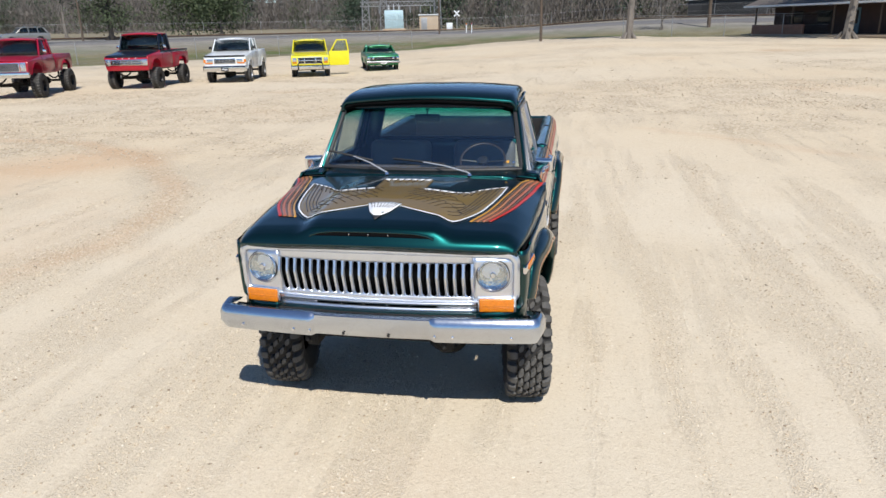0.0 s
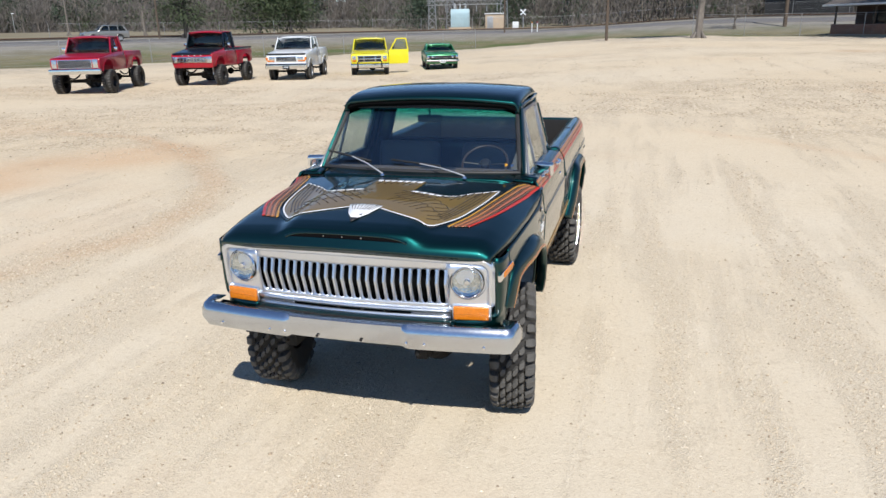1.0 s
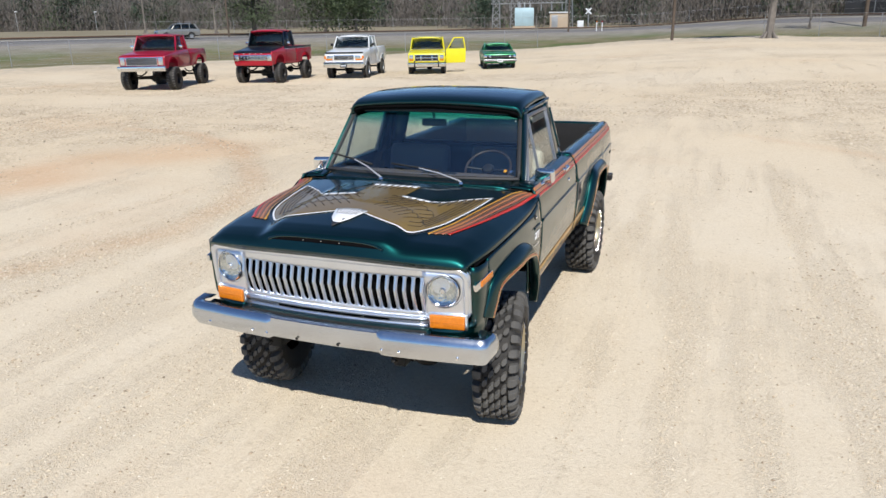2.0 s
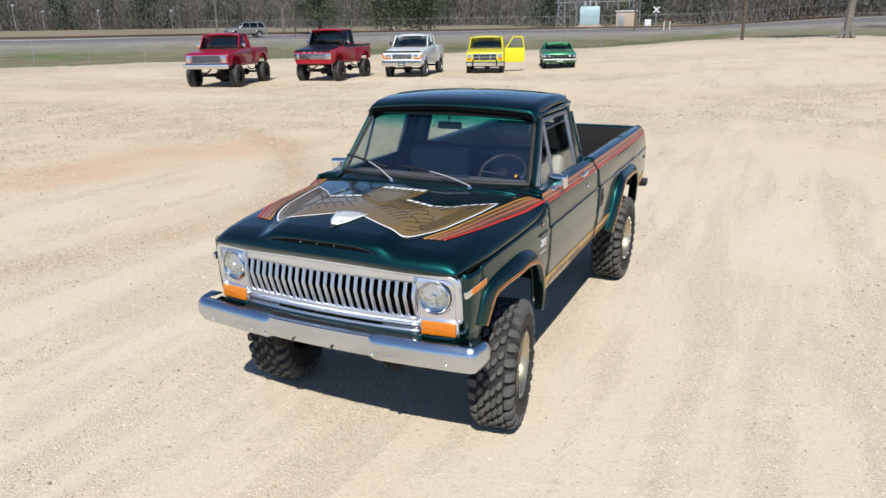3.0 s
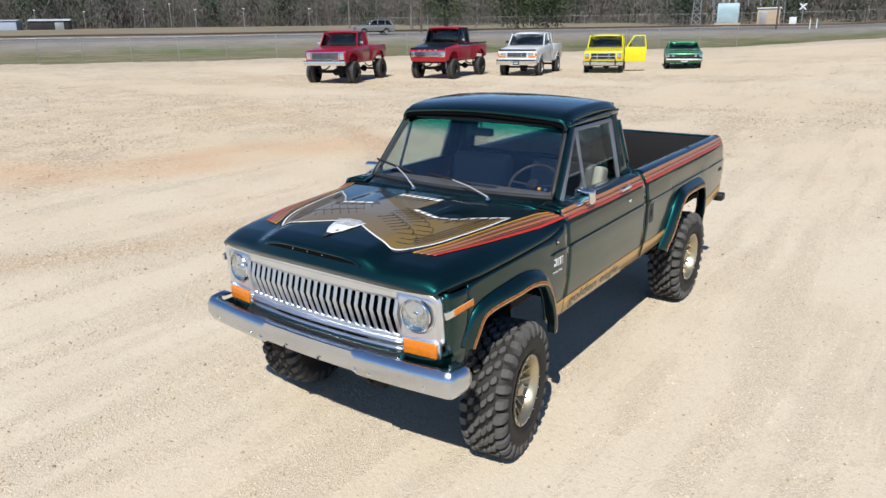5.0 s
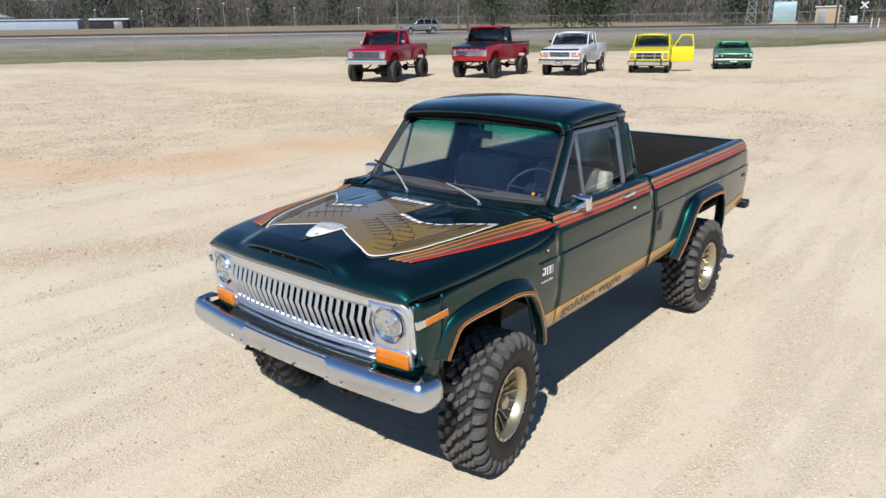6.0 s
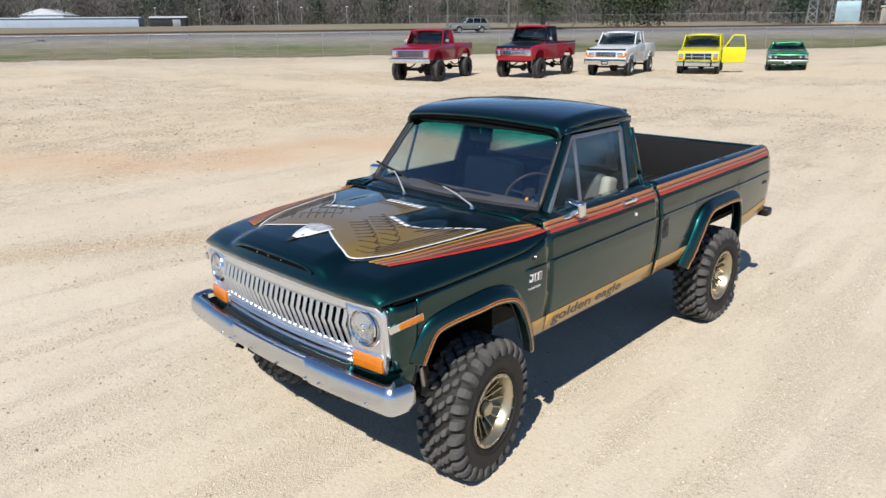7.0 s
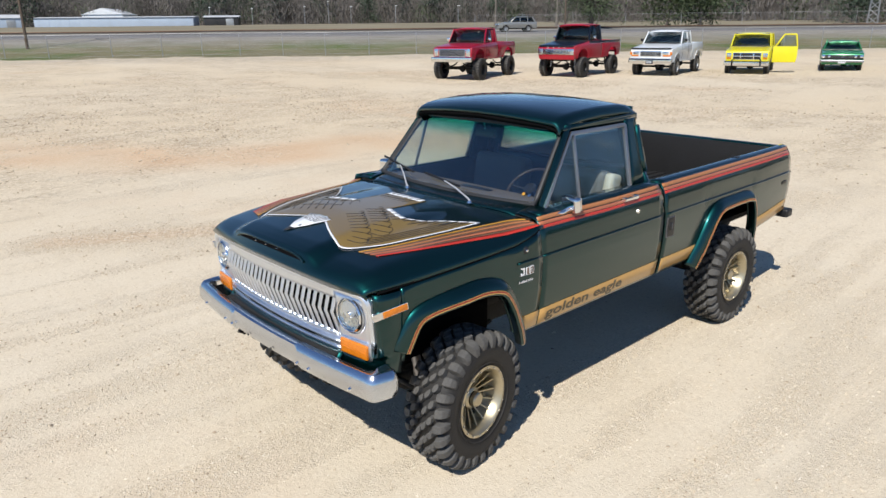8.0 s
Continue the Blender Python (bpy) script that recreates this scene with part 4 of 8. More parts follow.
def bar(name, a, b, w, d, mat, parent, out=Vector((1, 0, 0)), bm=None):
    """A squarish bar from a to b: w across, d deep along out."""
    a, b, out = Vector(a), Vector(b), Vector(out)
    dr = (b - a).normalized()
    u = dr.cross(out).normalized()
    o = u.cross(dr).normalized()
    own = bmesh.new()
    vs = [[own.verts.new(p + u * w / 2 * i + o * d / 2 * j) for i, j in ((-1, -1), (1, -1), (1, 1), (-1, 1))] for p in (a, b)]
    for k in range(4):
        own.faces.new((vs[0][k], vs[0][(k + 1) % 4], vs[1][(k + 1) % 4], vs[1][k]))
    own.faces.new(vs[0][::-1])
    own.faces.new(vs[1])
    fix(own)
    bmesh.ops.bevel(own, geom=own.edges[:], offset=min(w, d) * 0.2, segments=2, affect="EDGES", profile=0.6)
    if bm is not None:
        return merge(bm, own)
    return part(name, own, mat, parent)


def build_door(side):
    s = sgn(side)
    door = side_panel("door", 0.5115, 1.798, 0.69, lambda y: 1.345 + 0.008 * smooth01(1.1, 0.5, y), side, ny=28, nz=13)
    # rear edge of the door skin: a dark green gap moulding
    strip_on_side("gold_band", 0.515, 1.79, lambda y: 0.752 + 0.012 * (y - 0.4) / 3.5, 0.100, M_D_TAN, side, door, 20)
    for k, (z0, w, mt) in enumerate(((1.327, 0.022, M_D_ORANGE), (1.302, 0.018, M_D_SALMON), (1.282, 0.017, M_D_RED))):
        strip_on_side("belt_stripe", 0.515, 1.79, lambda y, z0=z0: z0 + 0.012 * smooth01(1.25, 0.5, y), w, mt, side, door, 24)
    strip_on_side("body_line", 0.515, 1.79, lambda y: 1.132, 0.014, M_GREEN, side, door, 20, 0.004)
    # sill top
    bm = grid(lambda y, k: Vector((s * (side_x(y, 1.345) + (0.752 - side_x(y, 1.345)) * k), y, 1.345 + 0.012 * k)), lin(0.56, 1.798, 14), [0, 0.5, 1])
    fix(bm)
    part("window_sill", bm, M_GREEN, door, solid=0.006, offset=0)
    # upper frame of bright metal: front slope, top, rear upright
    wx = lambda z: s * (window_x(0, z) + 0.012)
    f0, f1 = (wx(1.35), 0.685, 1.35), (wx(1.745), 1.040, 1.745)
    r0, r1 = (wx(1.35), 1.575, 1.35), (wx(1.745), 1.625, 1.745)
    fr = bmesh.new()
    for a, b, bw_ in ((f0, f1, 0.016), (f1, r1, 0.026), (r1, r0, 0.026)):
        bar("f", a, b, bw_, 0.022, None, None, (s, 0, 0.3), bm=fr)
    part("window_frame", fr, M_STEEL, door, "dull bright-metal window frame")
    v0, v1 = (wx(1.35), 1.020, 1.35), (wx(1.745), 1.070, 1.745)
    part("vent_post", bar("f", v0, v1, 0.016, 0.018, None, None, (s, 0, 0.3), bm=bmesh.new()), M_STEEL, door)
    gx = lambda z: s * (window_x(0, z) + 0.010)
    vent = bmesh.new()
    vent.faces.new([vent.verts.new(p) for p in ((gx(1.35), 0.685, 1.35), (gx(1.35), 1.020, 1.35), (gx(1.74), 1.068, 1.74), (gx(1.74), 1.040, 1.74))])
    pa = part("vent_glass", vent, M_GLASS, door, solid=0.004, offset=0, smooth=False)
    pa.visible_shadow = False
    gl = bmesh.new()
    gl.faces.new([gl.verts.new(p) for p in ((gx(1.35), 1.020, 1.35), (gx(1.35), 1.575, 1.35), (gx(1.74), 1.625, 1.74), (gx(1.74), 1.068, 1.74))])
    pb = part("door_glass", gl, M_GLASS, door, solid=0.004, offset=0, smooth=False)
    pb.visible_shadow = False
    # handle, lock
    hx = side_x(1.42, 1.30) + 0.012
    hd = part("door_handle", box(s * (hx + 0.016), 1.40, 1.318, 0.016, 0.150, 0.020, 0.006), M_CHROME, door, "chrome handle")
    part("handle_mount", box(s * (hx - 0.002), 1.345, 1.316, 0.026, 0.030, 0.026, 0.006), M_CHROME, hd)
    part("handle_button", box(s * (hx - 0.002), 1.465, 1.316, 0.032, 0.034, 0.030, 0.007), M_CHROME, hd)
    part("door_lock", lathe([(0.0, 0.010), (0.012, 0.009), (0.016, 0.0)], 16, m=pose(s * side_x(1.49, 1.21), 1.49, 1.215, 0, 0, 0 if s > 0 else 180)), M_CHROME, door)
    # mirror on its arm
    base = Vector((s * 0.858, 0.72, 1.332))
    head = Vector((s * 0.868, 0.820, 1.356))
    arm = part("mirror_arm", tube([base, base + Vector((s * 0.02, 0.02, 0.006)), head - Vector((0, 0.02, 0.015)), head], 0.009, 10), M_CHROME, door)
    for dy_ in (-0.05, 0.035):
        part("mirror_strut", tube([base + Vector((0, dy_, -0.006)), head + Vector((s * 0.01, 0.0, 0.01))], 0.006, 8), M_CHROME, arm)
    part("mirror_base", box(base.x, base.y - 0.02, base.z - 0.016, 0.03, 0.17, 0.022, 0.009, m=None), M_CHROME, arm)
    hd = box(0, 0, 0, 0.138, 0.050, 0.094, 0.022, m=pose(head.x, head.y + 0.004, head.z + 0.018, 6, 0, -14 * s), seg=4)
    part("mirror_head", hd, M_CHROME, arm)
    part("mirror_glass", box(0, 0.028, 0, 0.122, 0.006, 0.080, 0.002, m=pose(head.x, head.y + 0.004, head.z + 0.020, 6, 0, -14 * s)), M_CHROME, arm)
    # inner trim
    bm = grid(lambda y, z: Vector((s * (side_x(y, z) - 0.065), y, z)), lin(0.56, 1.76, 8), lin(0.74, 1.34, 6))
    fix(bm)
    part("inner_panel", bm, M_GREYTRIM, door, solid=0.01, offset=0)
    return door


door_left = build_door(False)
door_right = build_door(True)
for ob_, s_ in ((door_left, 1.0), (door_right, -1.0)):
    if s_ > 0:
        for word, y0, wid in (("golden", 0.575, 0.425), ("eagle", 1.055, 0.315)):
            lettering(word, 0.092, lambda u, v, y0=y0: Vector((side_x(y0 + u, 0.727 + v) + 0.0058, y0 + u, 0.727 + v)), M_D_TEXT, ob_, "door_lettering", 0.0, 0.0022, wid)
        lettering("4 wheel drive", 0.022, lambda u, v: Vector((side_x(0.36, 1.02) + 0.005, 0.302 + u, 1.016 + v)), M_D_WHITE, ob_, "fender_lettering", 0.1, 0.0006)
    else:
        for word, y0, wid in (("golden", 1.37, 0.425), ("eagle", 0.89, 0.315)):
            lettering(word, 0.092, lambda u, v, y0=y0: Vector((-side_x(y0 - u, 0.727 + v) - 0.0058, y0 - u, 0.727 + v)), M_D_TEXT, ob_, "door_lettering", 0.0, 0.0022, wid)


def build_cab():
    # cowl between hood and windscreen
    def cowl(u, v):
        x = u * 0.80
        y0, y1 = glass_foot(u * 0.72) - 0.118, glass_foot(u * 0.735) + 0.03
        y = y0 + (y1 - y0) * v
        z = ramp(v, [(0, hood_z(x, y0) - 0.002), (0.3, 1.352), (1, 1.372)]) - 0.055 * max(0, abs(u) - 0.80) / 0.20
        return Vector((x, y, z))
    bm = grid(cowl, lin(-1, 1, 33), [0, 0.15, 0.3, 0.5, 0.75, 1])
    fix(bm)
    c = part("cowl", bm, M_GREEN, pickup, solid=0.01, offset=0)
    for i in range(30):
        x = -0.62 + 1.24 * i / 29
        part("vent_slit", box(x, glass_foot(x) - 0.072, 1.357, 0.026, 0.030, 0.004, 0.001), M_BLACK, c)
    # shoulder from cowl to door top
    for side in (False, True):
        s = sgn(side)
        def shoulder(y, k):
            x1 = side_x(y, 1.345) - 0.014
            z0 = ramp(y, [(0.50, 1.338), (0.60, 1.352), (0.66, 1.362), (0.80, 1.362)])
            z1 = ramp(y, [(0.50, 1.318), (0.56, 1.343), (0.80, 1.350)])
            return Vector((s * (0.70 + (x1 - 0.70) * k), y, z0 + (z1 - z0) * k ** 2))
        bm = grid(shoulder, lin(0.525, 0.74, 9), lin(0, 1, 9))
        fix(bm)
        part("cowl_shoulder", bm, M_GREEN, pickup, solid=0.008, offset=0)

    # windscreen, curved, with a tinted top band
    def screen(u, t):
        x = u * (0.722 + (0.645 - 0.722) * t)
        y = glass_foot(x) + (glass_head(x) - glass_foot(x)) * t
        return Vector((x, y, 1.372 + 0.398 * t + 0.012 * (1 - u * u) * t))
    bm = grid(screen, lin(-1, 1, 29), lin(0, 1.0, 15))
    fix(bm)
    w = part("windscreen", bm, M_GLASS_BAND, pickup, "clear curved windscreen tinted green at the top", solid=0.005, offset=0)
    w.visible_shadow = False
    seal = bmesh.new()
    loop = [screen(u, 0) for u in lin(-1, 1, 25)] + [screen(1, t) for t in lin(0.08, 0.92, 8)] + [screen(u, 1) for u in lin(1, -1, 25)] + [screen(-1, t) for t in lin(0.92, 0.08, 8)]
    tube(loop, 0.015, 8, seal, closed=True)
    part("windscreen_seal", seal, M_SEAL, w, "black rubber seal")
    for x, z, mt in ((0.628, 0.11, M_D_YELLOW), (0.668, 0.10, M_LENS)):
        p = screen(x / 0.714, z)
        part("sticker", lathe([(0.0, 0.002), (0.011, 0.002), (0.011, 0.0)], 14, m=look(p + Vector((0, -0.006, 0.004)), p + Vector((0, -1, 0.9))) @ pose(0, 0, 0, 0, 90, 0)), mt, w)
    # wipers
    for x0, x1 in ((0.385, 0.02), (-0.20, -0.50)):
        piv = Vector((x0, 0.455, 1.374))
        tip = screen((x1) / 0.71, 0.10 if x1 > -0.3 else 0.16) + Vector((0, -0.030, 0.018))
        arm = part("wiper_arm", tube([piv, piv + Vector((-0.02, 0.01, 0.008)), piv.lerp(tip, 0.5) + Vector((0, 0, 0.012)), tip], 0.0065, 8, r2=0.004), M_WIPER, pickup)
        part("wiper_boss", lathe([(0.0, 0.016), (0.010, 0.014), (0.016, 0.0)], 14, axis="Z", m=pose(piv.x, piv.y, piv.z - 0.012)), M_CHROME, arm)
        d = Vector((0.17, -0.02, -0.012)) if x1 > -0.3 else Vector((0.15, -0.006, -0.030))
        part("wiper_blade", tube([tip - d * 1.2, tip, tip + d], 0.008, 6), M_BLACK, arm)

    # pillars
    for side in (False, True):
        s = sgn(side)
        a, b = pillar_front(1.355), pillar_front(1.80)
        part("front_pillar", bar("p", (s * (a.x + 0.010), a.y + 0.030, a.z), (s * (b.x + 0.000), b.y + 0.03, b.z), 0.040, 0.040, None, None, (s, -0.4, 0.2), bm=bmesh.new()), M_GREEN, pickup)

        def quarter(v, k):
            z = 1.345 + 0.475 * v
            y0, y1 = 1.590 + 0.045 * v, 1.785 - 0.015 * v
            x = window_x(0, z) + 0.016
            y = y0 + (y1 - y0) * min(1, k)
            if k > 1:
                return Vector((s * (x - 0.16 * (k - 1)), y + 0.016, z))
            return Vector((s * (x - 0.018 * max(0, k - 0.8) / 0.2), y, z))
        bm = grid(quarter, lin(0, 1, 8), [0, 0.3, 0.6, 0.8, 0.9, 1.0, 1.12, 2.0])
        fix(bm)
        part("rear_pillar", bm, M_GREEN, pickup, solid=0.03, offset=-1 if s > 0 else -1)
        bm = grid(lambda y, z: Vector((s * (side_x(y, z) - 0.022), y, z)), [1.790, 1.84], lin(0.72, 1.345, 12))
        fix(bm)
        part("cab_rear_edge", bm, M_GREEN, pickup, solid=0.01, offset=0)

    # rear wall with its window opening: frame of four pieces
    def rear_y(z):
        return 1.790 - 0.040 * (z - 1.345)
    for name, x0, x1, z0, z1 in (("rear_wall_low", -0.80, 0.80, 0.74, 1.425), ("rear_wall_top", -0.63, 0.63, 1.72, 1.85)):
        bm = grid(lambda x, z: Vector((x * (1 if z < 1.35 else window_x(0, z) / 0.800 if z0 < 1 else 1), rear_y(z), z)), lin(x0, x1, 9), lin(z0, z1, 9))
        fix(bm)
        part(name, bm, M_GREEN, pickup, solid=0.03, offset=0)
    for s in (1, -1):
        bm = grid(lambda k, z: Vector((s * (0.595 + (window_x(0, z) - 0.575) * k), rear_y(z), z)), [0, 1], lin(1.42, 1.73, 5))
        fix(bm)
        part("rear_window_post", bm, M_GREEN, pickup, solid=0.03, offset=0)
    rg = bmesh.new()
    rg.faces.new([rg.verts.new((x, rear_y(z), z)) for x, z in ((-0.60, 1.425), (0.60, 1.425), (0.58, 1.72), (-0.58, 1.72))])
    r = part("rear_window", rg, M_GLASS, pickup, solid=0.004, offset=0)
    r.visible_shadow = False
    part("rear_window_seal", tube([(x, rear_y(z) - 0.01, z) for x, z in ((-0.60, 1.425), (0.60, 1.425), (0.58, 1.72), (-0.58, 1.72))], 0.012, 6, closed=True), M_SEAL, r)

    # roof: crowned, with a peak over the windscreen
    def roof(u, v):
        a = abs(u)
        y0 = 0.885 + 0.060 * a ** 2
        y = y0 + (1.782 - y0) * v
        xe = 0.668
        if a <= 0.86:
            x, dz = u / 0.86 * 0.60, 0.034 * (a / 0.86) ** 2
        else:
            t = (a - 0.86) / 0.14
            x = math.copysign(0.60 + (xe - 0.60) * math.sin(t * math.pi / 2), u)
            dz = 0.034 + 0.066 * (1 - math.cos(t * math.pi / 2))
        top = ramp(v, [(0, 1.840), (0.012, 1.856), (0.04, 1.869), (0.10, 1.886), (0.25, 1.902), (0.5, 1.910), (0.8, 1.905), (0.92, 1.890), (1.0, 1.856)])
        rise = 0.012 * v
        return Vector((x, y, top - dz + rise * a))
    us = lin(-1, -0.86, 8) + lin(-0.8, 0.8, 19) + lin(0.86, 1, 8)
    bm = grid(roof, us, [0, 0.015, 0.03, 0.06, 0.1, 0.18, 0.25, 0.4, 0.5, 0.65, 0.8, 0.87, 0.92, 0.96, 1.0])
    # drop the front lip and sides
    bm.verts.ensure_lookup_table()
    fix(bm)
    rf = part("roof", bm, M_GREEN, pickup, sharp=50, solid=0.03)
    # near-black underside puts the shade below the peak into the colour
    bm = grid(lambda u, v: Vector((0.664 * u, 0.885 + 0.060 * u * u + 0.008 + 0.078 * v, ramp(abs(u), [(0, 1.836), (0.86, 1.808), (1, 1.770)]) - 0.010 - 0.044 * v)), lin(-1, 1, 25), [0, 0.3, 1])
    fix(bm)
    part("peak_underside", bm, M_SHADE_BLACK, rf, solid=0.02, offset=0)
    for s in (1, -1):
        part("drip_rail", tube([(s * 0.672, 0.965, 1.776), (s * 0.676, 1.2, 1.790), (s * 0.676, 1.5, 1.800), (s * 0.670, 1.765, 1.806)], 0.008, 8), M_GREEN, rf)
        bm = grid(lambda y, k: Vector((s * (0.668 - 0.012 * k), y, 1.800 - 0.045 * k)), lin(0.99, 1.77, 6), [0, 1])
        fix(bm)
        part("roof_side_rail", bm, M_GREEN, rf, solid=0.016, offset=0)
    part("headlining", box(0, 1.36, 1.815, 1.24, 0.74, 0.012, 0.004), M_GREYTRIM, rf)
    part("windscreen_header", box(0, 1.015, 1.792, 1.22, 0.09, 0.03, 0.008), M_BLACK, rf)


build_cab()


def build_interior():
    part("cab_floor", box(0, 1.15, 0.78, 1.64, 1.25, 0.03, 0.01), M_DARK, pickup)
    part("firewall", box(0, 0.54, 1.05, 1.62, 0.03, 0.56, 0.01), M_DARK, pickup)
    bm = prism([(0.60, 1.10), (0.60, 1.345), (0.70, 1.362), (0.93, 1.340), (0.96, 1.29), (0.90, 1.10)], -0.72, 0.72, "X", 0.02)
    dash = part("dashboard", bm, M_DASH, pickup, "brown padded dashboard")
    part("dash_vent", box(0.10, 0.80, 1.356, 0.26, 0.05, 0.008, 0.003), M_BLACK, dash)
    for x, mt in ((-0.36, M_VINYL), (0.36, M_VINYL)):
        seat = part("seat", box(x, 1.36, 0.985, 0.56, 0.50, 0.16, 0.05, seg=3), mt, pickup, "grey vinyl bucket seat")
        part("seat_back", box(0, 0, 0.20, 0.52, 0.14, 0.47, 0.065, m=pose(x, 1.50, 1.00, -11), seg=5), mt, seat)
        # pale piece paints the sun on the side of this seat back
        if x > 0:
            part("sunlit_seat_side", box(0, 0, 0.20, 0.075, 0.13, 0.45, 0.036, m=pose(x + 0.285, 1.485, 1.00, -14), seg=4), M_SUNLIT_VINYL, seat, "pale piece for the sunlit side of the seat back")
    c = Vector((0.410, 0.985, 1.368))
    m = Matrix.Translation(c) @ pose(0, 0, 0, 40, 0, 0)
    ring = [m @ Vector((0.168 * math.cos(a), 0.168 * math.sin(a), 0)) for a in lin(0, 2 * math.pi * 35 / 36, 36)]
    wheel = part("steering_wheel", tube(ring, 0.0095, 8, closed=True), M_WOOD, pickup, "thin brown steering wheel")
    for a in (radians(0), radians(180), radians(270)):
        part("spoke", tube([m @ Vector((0, 0, -0.02)), m @ Vector((0.164 * math.cos(a), 0.164 * math.sin(a), 0))], 0.008, 6), M_BLACK, wheel)
    part("steering_column", tube([m @ Vector((0, 0, -0.01)), m @ Vector((0, 0, -0.40))], 0.03, 10), M_BLACK, wheel)
    part("horn_pad", lathe([(0, 0.02), (0.035, 0.015), (0.045, 0)], 18, axis="Z", m=m), M_BLACK, wheel)
    mir = part("rear_view_mirror", box(-0.01, 1.00, 1.688, 0.190, 0.024, 0.055, 0.012), M_BLACK, pickup, "black rear-view mirror")
    part("mirror_stalk", tube([(-0.01, 1.0, 1.70), (-0.01, 0.985, 1.79)], 0.007, 6), M_STEEL, mir)


build_interior()


# -- nose: grille shell, lamps, bumper --
def face_y(x, z=1.0):
    """The nose's bow: the middle stands ahead of the ends."""
    return -0.722 + 0.075 * (abs(x) / 0.82) ** 2.0 + 0.030 * (1.0 - min(1, max(0, (z - 0.8) / 0.36)))


def frame_ring(outer, inner, n, depth, bow):
    """A flat ring between two rounded rectangles, bowed and pulled back by depth."""
    bm = bmesh.new()

    def rr(r, k):
        hx, hz, cz, rad = r
        q = k / n * 4
        e = int(q) % 4
        t = q - int(q)
        cor = [(hx - rad, hz - rad), (-(hx - rad), hz - rad), (-(hx - rad), -(hz - rad)), (hx - rad, -(hz - rad))]
        a0 = [0, 90, 180, 270][e]
        if t < 0.5:
            ang = radians(a0 + t * 2 * 90)
            c = cor[e]
            return c[0] + rad * math.cos(ang), cz + c[1] + rad * math.sin(ang)
        ang = radians(a0 + 90)
        c, d = cor[e], cor[(e + 1) % 4]
        p = (c[0] + rad * math.cos(ang), cz + c[1] + rad * math.sin(ang))
        q2 = (d[0] + rad * math.cos(ang), cz + d[1] + rad * math.sin(ang))
        f = (t - 0.5) * 2
        return p[0] + (q2[0] - p[0]) * f, p[1] + (q2[1] - p[1]) * f
    rings = []
    for r, dy in ((outer, depth), (outer, 0.012), ((outer[0] - 0.012, outer[1] - 0.012, outer[2], outer[3]), 0.0), ((inner[0] + 0.008, inner[1] + 0.008, inner[2], inner[3]), 0.0), (inner, 0.010), (inner, depth)):
        ring = []
        for k in range(n):
            x, z = rr(r, k)
            ring.append(bm.verts.new((x, bow(x, z) + dy, z)))
        rings.append(ring)
    for A, B in zip(rings, rings[1:]):
        for k in range(n):
            bm.faces.new((A[k], A[(k + 1) % n], B[(k + 1) % n], B[k]))
    return fix(bm)


def crown(bm):
    """The surround's upper edge rises towards the middle."""
    for v in bm.verts:
        v.co.z += 0.036 * (1 - min(1, abs(v.co.x) / 0.80) ** 2) * min(1, max(0, (v.co.z - 1.10) / 0.06))
    return bm


